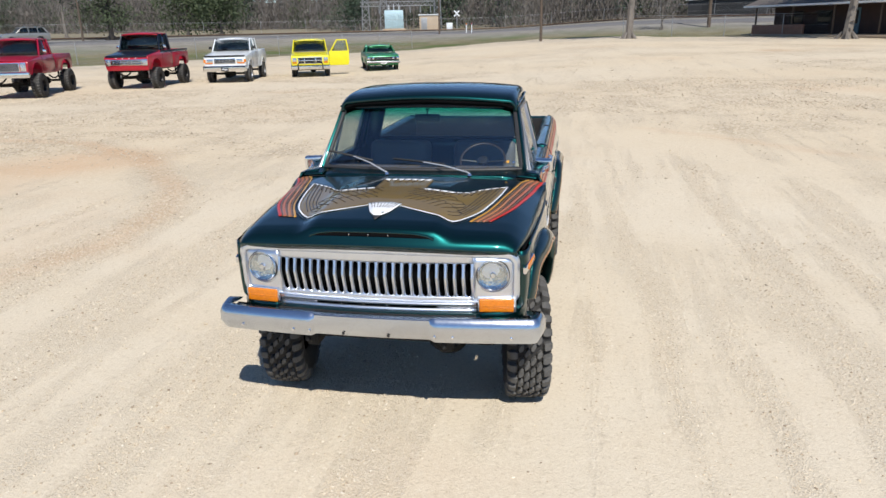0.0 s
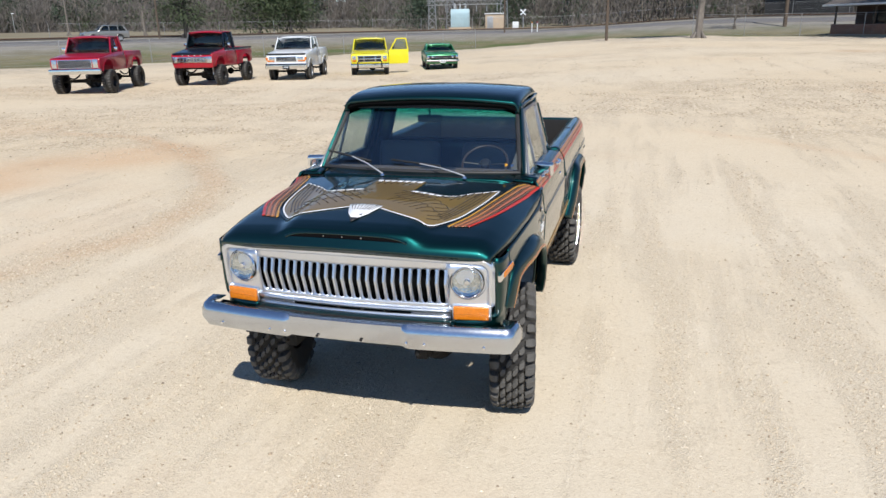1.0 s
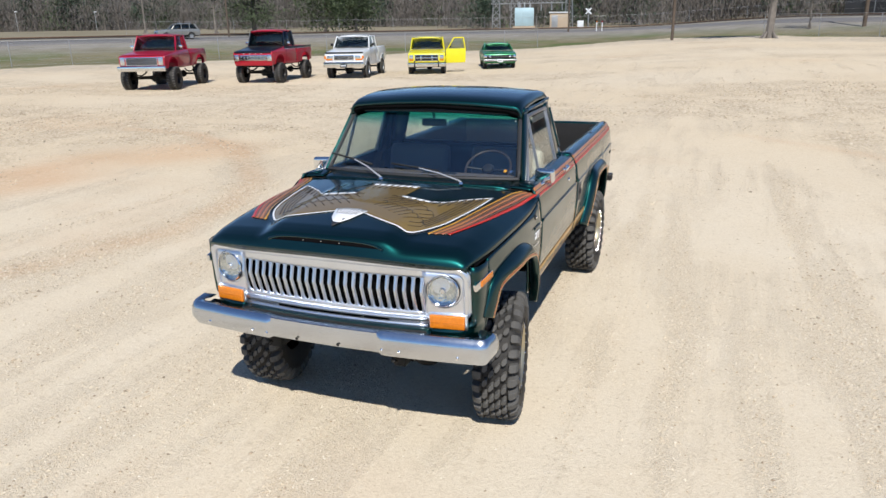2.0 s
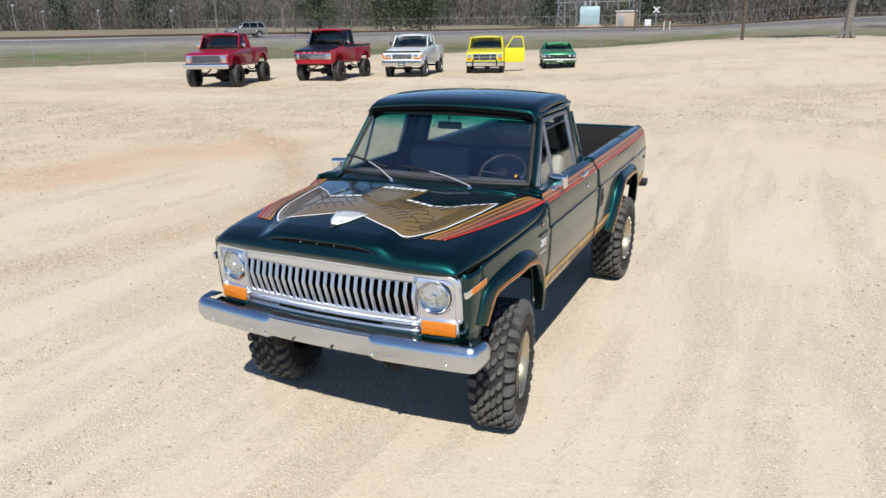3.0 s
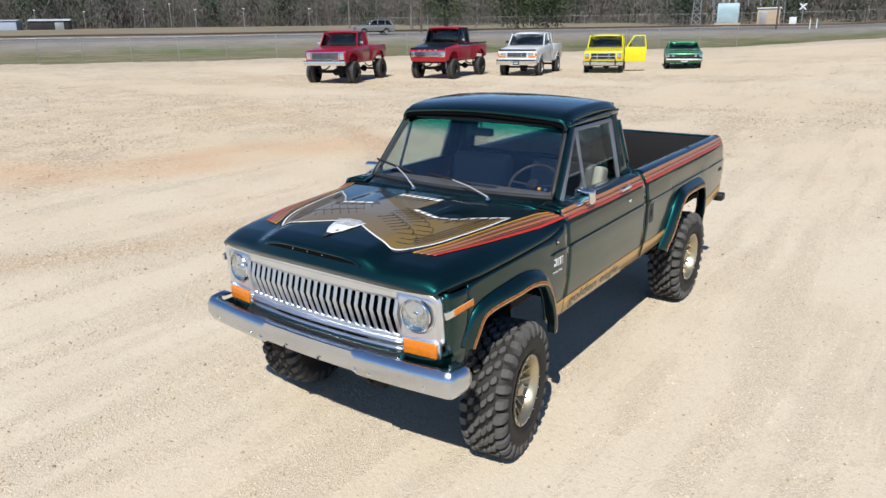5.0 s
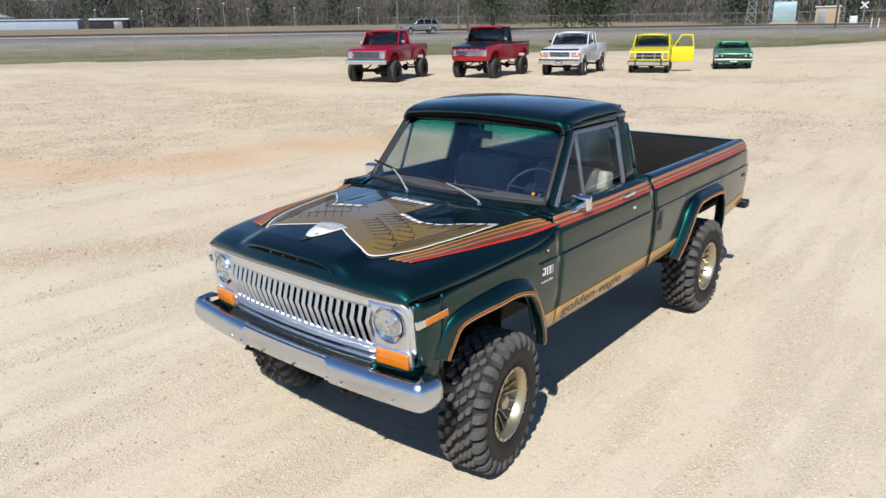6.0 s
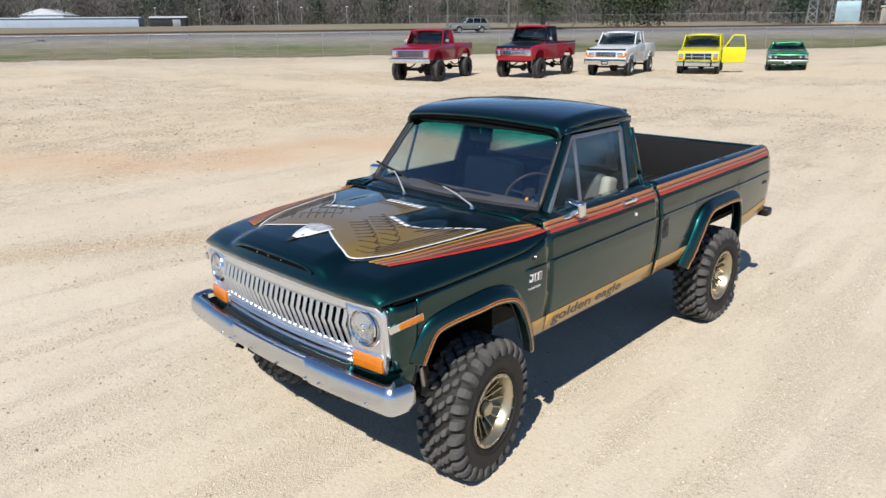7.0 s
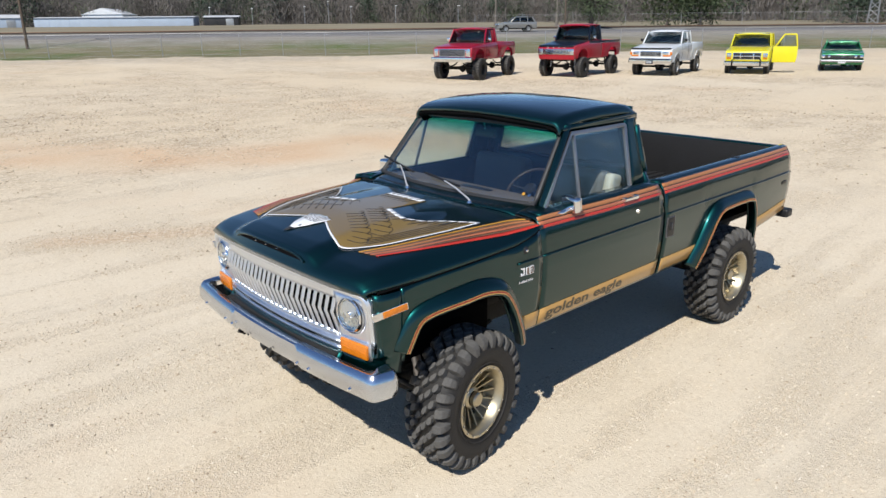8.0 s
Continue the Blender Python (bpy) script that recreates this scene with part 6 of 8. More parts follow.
def parked_vehicle(name, m, label, category, P):
    """A parked pickup, wagon or coupe. Local y runs to its rear, the front axle is at y = 0."""
    v = thing(name, m, label, category, "vehicles parked in a row")
    hw, wb, R, W = P["hw"], P["wb"], P["R"], P["W"]
    zb, zh, zc, zbelt, zr = P["zb"], P["zh"], P["zc"], P["zbelt"], P["zr"]
    yf, yc, y0, y1, ycab, yend = P["yf"], P["yc"], P["y0"], P["y1"], P["ycab"], P["yend"]
    pt, pt2 = P["paint"], P.get("paint2", P["paint"])
    arch = P.get("arch", R + 0.07)
    za = max(zb + 0.02, P.get("za", zb + 0.05))
    full = P.get("full", False)
    yb = yend if full else ycab
    # nose and cab tub
    under = [(yb, zb)]
    if full:
        under += [(p[0], p[1]) for p in arc(wb, za, arch)]
    under += arc(0, za, arch)
    top = [(yf + 0.02, zb + 0.10), (yf, zb + 0.22), (yf, zh - 0.10), (yf + 0.03, zh - 0.03), (yf + 0.10, zh), (yc, zc), (yc + 0.05, zbelt), (yb, zbelt)]
    def tuck(y, z):
        """The body's half width: swelling at mid height, drawn in at the nose."""
        mid = zb + 0.62 * (zbelt - zb)
        k = (z - mid) / (zbelt - mid if z > mid else mid - zb)
        f = 1 - (0.055 if z > mid else 0.05) * min(1.0, abs(k)) ** 2.2
        return hw * f * (1 - 0.035 * smooth01(yf + 0.55, yf, y) ** 2)

    def sculpt(bm):
        for z in lin(zb + 0.08, zbelt - 0.02, 7):
            bmesh.ops.bisect_plane(bm, geom=bm.verts[:] + bm.edges[:] + bm.faces[:], plane_co=(0, 0, z), plane_no=(0, 0, 1))
        for y in lin(yf + 0.12, yf + 0.55, 4):
            bmesh.ops.bisect_plane(bm, geom=bm.verts[:] + bm.edges[:] + bm.faces[:], plane_co=(0, y, 0), plane_no=(0, 1, 0))
        for vt in bm.verts:
            vt.co.x *= tuck(vt.co.y, vt.co.z) / hw
        return bm

    body = part("body", sculpt(prism(under + [(yf + 0.05, zb)] + top, -hw, hw, "X", 0.03)), pt, v, sharp=30)
    # black sheet hides the solid deck and stands in for cabin shade
    part("cabin_shade", box(0, (yc + ycab) / 2 + 0.06, zbelt + 0.006, 2 * hw - 0.22, ycab - yc - 0.16, 0.014, 0.003), M_BLACK, body, "black sheet for the shaded cabin")
    # wheel-arch lips
    for s in (1, -1):
        for ya in (0.0, wb):
            lip = [Vector((s * (tuck(py, max(pz, zb)) + 0.004), py, pz)) for py, pz in arc(ya, za, arch + 0.006, 13)]
            part("arch_lip", tube(lip, 0.016, 6), pt, body)
        part("rocker_line", tube([(s * (tuck(py, zb + 0.10) + 0.003), py, zb + 0.10) for py in lin(arch + 0.1, wb - arch - 0.1, 6)], 0.010, 5), P.get("trim", pt), body)
    # hood panel, a little proud
    bm = grid(lambda x, t: Vector((x * (hw - 0.09 - 0.02 * (1 - t)), yf + 0.07 + (yc - yf - 0.09) * t, zh + (zc - zh) * t + 0.012 + 0.025 * (1 - x * x) * min(1, t * 6 + 0.2))), lin(-1, 1, 13), [0, 0.03, 0.1, 0.4, 0.7, 1])
    fix(bm)
    part("hood", bm, pt2, v, solid=0.012, offset=0)
    if P.get("dark_top"):
        for s in (1, -1):
            bm = grid(lambda k, t: Vector((s * (hw - 0.13 + 0.10 * k - 0.02 * (1 - t)), yf + 0.08 + (yc - yf - 0.06) * t, zh + (zc - zh) * t + 0.010 - 0.05 * k * k)), [0, 0.35, 0.7, 1], lin(0, 1, 6))
            fix(bm)
            part("fender_top", bm, pt2, v, solid=0.012, offset=0)
            part("belt_line", box(s * (hw - 0.036), (yc + yend) / 2, zbelt - 0.05, 0.026, yend - yc, 0.10, 0.003), pt2, v)
            part("belt_moulding", box(s * (hw - 0.022), (yc + yend) / 2, zbelt - 0.105, 0.026, yend - yc, 0.018, 0.003), M_CHROME, v)
        part("hood_lip", box(0, yf + 0.035, zh - 0.028, 2 * hw - 0.18, 0.12, 0.085, 0.035, seg=3), pt2, v)
    # bed
    if not full:
        for s in (1, -1):
            poly = [(yend, zb + 0.12)] + arc(wb, za, arch) + [(ycab + 0.03, zb), (ycab + 0.03, zbelt), (yend, zbelt)]
            part("bed_side", sculpt(prism(poly, s * (hw - 0.11), s * hw, "X", 0.02)), pt, v, sharp=30)
        part("tailgate", box(0, yend - 0.04, (zb + 0.2 + zbelt) / 2, 2 * hw - 0.2, 0.06, zbelt - zb - 0.22, 0.015), pt, v)
        part("bed_floor", box(0, (ycab + yend) / 2, zb + 0.28, 2 * hw - 0.18, yend - ycab - 0.06, 0.05), M_LINER, v)
        part("bed_front_wall", box(0, ycab + 0.05, (zb + 0.28 + zbelt) / 2, 2 * hw - 0.18, 0.04, zbelt - zb - 0.3), pt, v)
    # greenhouse
    tw = hw - P.get("tumble", 0.17)
    bw = hw - 0.085
    roof_col = P.get("roof", pt)
    bm = grid(lambda x, t: Vector((x * tw, y0 - 0.04 + (y1 - y0 + 0.08) * t, zr - 0.045 * abs(x) ** 3 - 0.05 * max(0, abs(t - 0.5) * 2 - 0.6) / 0.4)), lin(-1, 1, 13), lin(0, 1, 13))
    fix(bm)
    rf_ = part("roof", bm, roof_col, v, sharp=60, solid=0.05)
    for s in (1, -1):
        part("drip_rail", tube([(s * (tw + 0.004), yy, zr - 0.062) for yy in (y0 - 0.02, (y0 + y1) / 2, y1 + 0.03)], 0.014, 6), roof_col, rf_)
    A = lambda s: ((s * bw, yc + 0.06, zbelt), (s * tw, y0, zr - 0.06))
    yr = P.get("yr", ycab)
    C = lambda s: ((s * bw, yr, zbelt), (s * tw, y1, zr - 0.06))
    for s in (1, -1):
        a, c = A(s), C(s)
        part("front_pillar", bar("p", a[0], a[1], 0.048, 0.05, None, None, (s, -0.5, 0.2), bm=bmesh.new()), P.get("pillar", roof_col), v)
        part("rear_pillar", bar("p", c[0], c[1], P.get("cw", 0.14), 0.06, None, None, (s, 0, 0.2), bm=bmesh.new()), P.get("pillar", roof_col), v)
        for yy in P.get("posts", []):
            t = (yy - y0) / (y1 - y0)
            part("door_pillar", bar("p", (s * bw, yy, zbelt), (s * tw, yy, zr - 0.06), 0.07, 0.05, None, None, (s, 0, 0.2), bm=bmesh.new()), roof_col, v)
        lattice_glass("side_window", (a[0], c[0], c[1], a[1]), v)
        for ys_ in (yc + 0.12, P.get("yd", ycab - 0.10)):
            part("door_seam", tube([(s * (tuck(ys_, zz) - 0.003), ys_, zz) for zz in lin(zb + 0.10, zbelt - 0.01, 8)], 0.008, 5), M_BLACK, body)
        part("door_handle", box(s * (hw - 0.014), P.get("yd", ycab - 0.10) - 0.14, zbelt - 0.12, 0.02, 0.12, 0.025, 0.006), M_CHROME, body)
        if P.get("mirror", True):
            mr = part("door_mirror", box(s * (hw + 0.06), yc + 0.30, zbelt + 0.15, 0.15, 0.05, 0.13, 0.02), P.get("mirror_mat", M_CHROME), v)
            part("mirror_arm", tube([(s * (hw - 0.06), yc + 0.28, zbelt - 0.02), (s * (hw + 0.06), yc + 0.30, zbelt + 0.12)], 0.012, 6), M_BLACK, mr)
    a1, a2, c1, c2 = A(1), A(-1), C(1), C(-1)
    wsn = lattice_glass("windscreen", (a1[0], a1[1], a2[1], a2[0]), v)
    part("windscreen_seal", tube([a1[0], a1[1], a2[1], a2[0]], 0.022, 6, closed=True), M_BLACK, wsn)
    lattice_glass("rear_window", (c1[0], c1[1], c2[1], c2[0]), v)
    part("seat", box(0, (y0 + y1) / 2 + 0.18, zbelt + 0.02, 2 * tw - 0.16, 0.2, 0.36, 0.07, seg=3), M_GREYTRIM, v)
    part("dashboard", box(0, yc + 0.22, zbelt - 0.06, 2 * bw - 0.1, 0.3, 0.16, 0.03), M_GREYTRIM, v)
    ring = [Vector((0.36 + 0.19 * math.cos(t), yc + 0.50 + 0.10 * math.sin(t), zbelt + 0.05 + 0.16 * math.sin(t))) for t in lin(0, 2 * math.pi * 19 / 20, 20)]
    part("steering_wheel", tube(ring, 0.014, 6, closed=True), M_BLACK, v)
    # face: grille, lamps, bumper
    g = P["grille"]
    gz0, gz1, gx = g["z0"], g["z1"], g["x"]
    gr = part("grille", box(0, yf - 0.008, (gz0 + gz1) / 2, 2 * gx, 0.045, gz1 - gz0, 0.012), g.get("mat", M_CHROME), v)
    part("grille_opening", box(0, yf - 0.026, (gz0 + gz1) / 2, 2 * gx - 0.06, 0.02, gz1 - gz0 - 0.05, 0.004), g.get("inner", M_BLACK), gr)
    for i in range(g.get("rows", 0)):
        z = gz0 + 0.03 + (gz1 - gz0 - 0.06) * (i + 0.5) / g["rows"]
        part("grille_bar", box(0, yf - 0.036, z, 2 * gx - 0.07, 0.012, g.get("bar", 0.018), 0.003), g.get("barmat", M_CHROME), gr)
    for i in range(g.get("cols", 0)):
        x = -gx + 0.04 + (2 * gx - 0.08) * (i + 0.5) / g["cols"]
        part("grille_bar", box(x, yf - 0.034, (gz0 + gz1) / 2, g.get("bar", 0.018), 0.012, gz1 - gz0 - 0.06, 0.003), g.get("barmat", M_CHROME), gr)
    for lx, lz, lw_, lh_, round_ in g["lamps"]:
        for s in (1, -1):
            if round_:
                lm = part("headlamp", lathe([(lw_ + 0.02, 0.02), (lw_ + 0.022, -0.012), (lw_, -0.016)], 28, axis="Y", m=pose(s * lx, yf - 0.02, lz)), M_CHROME, v)
                part("lens", lathe([(0, -0.026), (lw_ * 0.6, -0.022), (lw_, -0.010)], 24, axis="Y", m=pose(s * lx, yf - 0.02, lz)), M_LENS, lm)
            else:
                lm = part("headlamp", box(s * lx, yf - 0.014, lz, lw_ + 0.03, 0.05, lh_ + 0.03, 0.01), M_CHROME, v)
                part("lens", box(s * lx, yf - 0.030, lz, lw_, 0.04, lh_, 0.01), M_LENS, lm)
    for lx, lz, lw_, lh_ in g.get("signals", []):
        for s in (1, -1):
            part("turn_signal", box(s * lx, yf - 0.012, lz, lw_, 0.05, lh_, 0.01), M_AMBER, v)
    b = P["bumper"]
    if b:
        bp = part("front_bumper", box(0, yf - 0.085, (b["z0"] + b["z1"]) / 2, 2 * (hw + 0.005), 0.15, b["z1"] - b["z0"], 0.035, seg=3), b.get("mat", M_CHROME), v)
        if b.get("strip"):
            part("bumper_strip", box(0, yf - 0.162, (b["z0"] + b["z1"]) / 2 + b.get("dz", 0.02), 2 * hw - 0.06, 0.012, b["strip"], 0.004), M_BLACK, bp)
        for gx_ in b.get("guards", []):
            for s in (1, -1):
                part("bumper_guard", box(s * gx_, yf - 0.17, (b["z0"] + b["z1"]) / 2 + 0.03, 0.07, 0.06, b["z1"] - b["z0"] + 0.08, 0.015), M_BLACK, bp)
        if b.get("plate"):
            pl = part("number_plate", box(0, yf - 0.178, b["plate"], 0.32, 0.012, 0.16, 0.004), P.get("plate_mat", M_WHITE), bp)
            for i in range(5):
                part("plate_bar", box(-0.10 + 0.05 * i, yf - 0.186, b["plate"], 0.030, 0.004, 0.07, 0.001), P.get("plate_ink", M_BLACK), pl)
    # running gear
    wheel = far_wheel(R, W, P["rim"], P.get("rim_mat", M_BLACK))
    wheel.parent = v
    tx = P.get("track", hw - W * 0.35)
    for k, (x, y) in enumerate(((tx, 0), (-tx, 0), (tx, wb), (-tx, wb))):
        mm = pose(x, y, R - 0.012, 23 * k, 0, 0 if x > 0 else 180)
        ob = wheel if k == 0 else copy_thing(wheel, mm)
        ob.matrix_basis = mm
    for y in (0, wb):
        ax = part("axle", tube([(-tx, y, R), (tx, y, R)], 0.05, 10), M_DARK, v)
        part("differential", lathe([(0, -0.16), (0.12, -0.1), (0.16, 0), (0.12, 0.1), (0, 0.16)], 16, axis="Y", m=pose(0.12, y, R)), M_DARK, ax)
        if P.get("lift"):
            for s in (1, -1):
                part("shock_absorber", tube([(s * (tx - 0.30), y - 0.12, R), (s * (tx - 0.34), y - 0.06, zb + 0.15)], 0.035, 8), M_WHITE if y == 0 and P.get("white_shocks") else M_DARK, ax)
                part("leaf_spring", tube([(s * 0.45, y + u * 0.62, R + 0.10 + 0.16 * u * u) for u in lin(-1, 1, 7)], 0.03, 6), M_DARK, ax)
    for s in (1, -1):
        part("frame_rail", box(s * 0.42, (yf + yend) / 2 + 0.1, zb - 0.04 + 0.06, 0.08, yend - yf - 0.5, 0.15, 0.01), M_DARK, v)
        part("inner_well", box(s * (hw - W - 0.12), 0, (za + zb) / 2 + 0.2, 0.02, 2 * arch, 0.5), M_DARK, v)
        part("inner_well", box(s * (hw - W - 0.12), wb, (za + zb) / 2 + 0.2, 0.02, 2 * arch, 0.5), M_DARK, v)
        part("tail_lamp", box(s * (hw - 0.10), yend + 0.006, zbelt - 0.2, 0.14, 0.02, 0.22, 0.008), M_RED, v)
    if P.get("lift"):
        part("cross_brace", tube([(-0.55, -0.25, R + 0.05), (0.55, -0.25, R + 0.12)], 0.03, 8), M_DARK, v)
        part("drive_shaft", tube([(0.1, 0.2, R + 0.05), (0, wb / 2, zb), (0, wb - 0.2, R + 0.05)], 0.04, 8), M_DARK, v)
        part("front_crossmember", box(0, yf + 0.25, zb - 0.02, 1.0, 0.12, 0.10, 0.02), M_DARK, v)
    return v


def stand(x, y, rz):
    return pose(x, y, ground_height(x, y), 0, 0, rz)


lifted_red = parked_vehicle("pickup_truck", stand(-20.42, 20.55, 19), "lifted red square-bodied pickup with chrome bumper and black wheels", "pickup truck", dict(
    hw=0.99, wb=3.20, R=0.475, W=0.36, rim=0.24, zb=0.86, zh=1.42, zc=1.55, zbelt=1.58, zr=2.25, yf=-0.78, yc=0.55, y0=0.98, y1=1.82, ycab=1.98, yr=1.92, yend=4.02, za=0.90, arch=0.50,
    paint=M_RED, lift=True, track=0.97, tumble=0.17,
    grille=dict(z0=1.02, z1=1.36, x=0.66, mat=M_CHROME, inner=M_SEAL, rows=9, bar=0.010, barmat=M_STEEL, lamps=[(0.79, 1.20, 0.17, 0.30, False)]),
    bumper=dict(z0=0.80, z1=1.00, mat=M_CHROME)))
two_tone = parked_vehicle("pickup_truck", stand(-17.82, 24.75, 9.5), "lifted red and navy older pickup with chrome grille", "pickup truck", dict(
    hw=0.97, wb=3.10, R=0.46, W=0.32, rim=0.21, zb=0.80, zh=1.42, zc=1.57, zbelt=1.60, zr=2.36, yf=-0.80, yc=0.62, y0=0.92, y1=1.80, ycab=1.95, yr=1.90, yend=3.95, za=0.86, arch=0.48,
    paint=M_RED2, paint2=M_NAVY, dark_top=True, roof=M_RED2, pillar=M_NAVY, lift=True, white_shocks=True, track=0.93, tumble=0.16,
    grille=dict(z0=1.03, z1=1.27, x=0.66, rows=3, cols=8, bar=0.022, lamps=[(0.79, 1.15, 0.21, 0.24, False), (0.79, 1.15, 0.090, 0.1, True)]),
    bumper=None))
for x_ in (-0.42, -0.14, 0.14, 0.42):
    part("face_mark", box(x_, -0.808, 1.325, 0.05, 0.020, 0.030, 0.003), M_WHITE, two_tone)
white_truck = parked_vehicle("pickup_truck", stand(-15.18, 28.35, 13.5), "white extended-cab pickup with chrome bumper and amber lamps", "pickup truck", dict(
    hw=0.99, wb=3.45, R=0.40, W=0.29, rim=0.22, zb=0.58, zh=1.24, zc=1.38, zbelt=1.42, zr=2.03, yf=-0.86, yc=0.62, y0=1.12, y1=2.25, ycab=2.42, yr=2.38, yend=4.35, za=0.62, arch=0.45,
    paint=M_WHITE, rim_mat=M_GALV, mirror_mat=M_BLACK, posts=[1.72], yd=1.72, track=0.88,
    grille=dict(z0=0.88, z1=1.12, x=0.50, rows=3, cols=2, bar=0.016, mat=M_CHROME, barmat=M_GALV, lamps=[(0.68, 1.02, 0.26, 0.13, False)], signals=[(0.74, 0.92, 0.34, 0.07), (0.93, 1.02, 0.10, 0.13)]),
    bumper=dict(z0=0.54, z1=0.80, mat=M_CHROME, strip=0.05, dz=0.08, plate=0.63), plate_mat=M_NAVY, plate_ink=M_WHITE))
part("hood_deflector", box(0, -0.84, 1.235, 1.86, 0.10, 0.06, 0.02), M_BLACK, white_truck)
yellow_wagon = parked_vehicle("off_road_wagon", stand(-12.52, 32.15, 20), "bright yellow two-door off-road wagon with one door open", "off-road wagon", dict(
    hw=0.98, wb=2.69, R=0.36, W=0.25, rim=0.20, zb=0.46, zh=1.10, zc=1.20, zbelt=1.24, zr=1.88, yf=-0.80, yc=0.58, y0=1.08, y1=3.05, ycab=3.35, yr=3.30, yend=3.55, za=0.50, arch=0.40,
    paint=M_YELLOW, full=True, rim_mat=M_GALV, mirror=False, posts=[1.85], yd=1.85, track=0.86,
    grille=dict(z0=0.68, z1=1.00, x=0.62, rows=1, cols=2, bar=0.040, lamps=[(0.79, 0.89, 0.18, 0.15, False)], signals=[(0.79, 0.74, 0.20, 0.07)]),
    bumper=dict(z0=0.40, z1=0.62, mat=M_CHROME, strip=0.05, dz=0.085, guards=[0.62])))


def open_door():
    d = part("open_door", prism([(0, 0.50), (1.05, 0.50), (1.10, 0.70), (1.10, 1.24), (0, 1.24)], -0.035, 0.035, "X", 0.02), M_YELLOW, yellow_wagon, "open yellow door")
    fr = bmesh.new()
    for a, b_ in (((0, 0.10, 1.24), (-0.02, 0.45, 1.80)), ((-0.02, 0.45, 1.80), (-0.02, 0.98, 1.80)), ((-0.02, 0.98, 1.80), (0, 1.07, 1.24))):
        bar("f", a, b_, 0.06, 0.045, None, None, (1, 0, 0), bm=fr)
    part("door_frame", fr, M_YELLOW, d)
    lattice_glass("door_glass", ((0, 0.12, 1.26), (0, 1.05, 1.26), (-0.02, 0.97, 1.78), (-0.02, 0.46, 1.78)), d, M_GLASS)
    part("door_trim_line", box(-0.040, 0.55, 0.74, 0.012, 1.06, 0.03, 0.003), M_BLACK, d)
    mr = part("door_mirror", box(-0.09, 0.25, 1.34, 0.10, 0.16, 0.12, 0.03), M_BLACK, d)
    part("hinge", box(-0.01, -0.02, 0.9, 0.05, 0.05, 0.4, 0.01), M_DARK, d)
    d.matrix_basis = pose(1.0, 0.66, 0.0, 0, 0, -76)


open_door()
green_coupe = parked_vehicle("coupe", stand(-9.78, 36.35, 20.5), "mid-green classic coupe with chrome bumper", "car", dict(
    hw=0.93, wb=2.80, R=0.33, W=0.22, rim=0.19, zb=0.30, zh=0.84, zc=0.92, zbelt=0.95, zr=1.38, yf=-0.84, yc=0.72, y0=1.25, y1=2.30, ycab=2.80, yr=2.95, yend=4.00, za=0.34, arch=0.37, cw=0.20,
    paint=M_LGREEN, full=True, rim_mat=M_GALV, track=0.80, tumble=0.24, mirror=False,
    grille=dict(z0=0.56, z1=0.76, x=0.88, rows=1, cols=0, bar=0.008, mat=M_BLACK, lamps=[(0.80, 0.68, 0.075, 0.1, True), (0.56, 0.68, 0.07, 0.1, True)]),
    bumper=dict(z0=0.42, z1=0.53, mat=M_STEEL, plate=0.455)))
for s_ in (1, -1):
    part("hood_scoop", box(s_ * 0.34, 0.18, 0.93, 0.26, 0.34, 0.05, 0.02), M_BLACK, green_coupe)


# ---- beyond the lot: fence, road, railway, field, woods, buildings ----
def offset_line(d, step=3.0, i0=0, i1=None):
    """Points along the lot's edge, pushed d metres outward."""
    pts = EDGE[:-1]
    seg = []
    for a, b in zip(pts, pts[1:]):
        t = Vector((b[0] - a[0], b[1] - a[1])).normalized()
        seg.append(Vector((-t.y, t.x)))
    push = []
    for i, p in enumerate(pts):
        n0 = seg[max(0, i - 1)]
        n1 = seg[min(len(seg) - 1, i)]
        nn = (n0 + n1).normalized()
        k = 1 / max(0.6, nn.dot(n1))
        push.append(Vector(p) + nn * d * k)
    line = curve_line([tuple(p) for p in push], 14)
    out, acc, last = [], 0.0, None
    for p in line:
        if last is None:
            out.append(p)
        else:
            acc += math.dist(p, last)
            if acc >= step:
                out.append(p)
                acc = 0.0
        last = p
    return out


def strip_ground(name, d0, d1, lift, mat, label, category, step=4.0, n=5):
    bm = bmesh.new()
    rows = []
    lines = [offset_line(d0 + (d1 - d0) * k / (n - 1), 0.0) for k in range(n)]
    for i in range(len(lines[0])):
        rows.append([bm.verts.new((L[i][0], L[i][1], ground_height(*L[i][:2]) + lift)) for L in lines])
    for A, B in zip(rows, rows[1:]):
        for j in range(n - 1):
            bm.faces.new((A[j], B[j], B[j + 1], A[j + 1]))
    fix(bm)
    for f in bm.faces:
        if f.normal.z < 0:
            f.normal_flip()
    return tagged(part(name, bm, mat, solid=0.25, offset=-1), label, category, kind="structure")


road = strip_ground("road", 19.5, 30.0, 0.06, M_ASPHALT, "old grey asphalt road on a low bank", "road")
ballast = strip_ground("railway_bed", 37.4, 40.6, 0.10, M_BALLAST, "dark ballast of a railway line", "railway")
for dd in (38.3, 39.75):
    L = offset_line(dd, 6.0)
    tagged(part("rail", tube([(x, y, ground_height(x, y) + 0.17) for x, y in L], 0.07, 6), M_RUST), "rusty steel rail on dark ballast", "rail", "rails of the railway line")


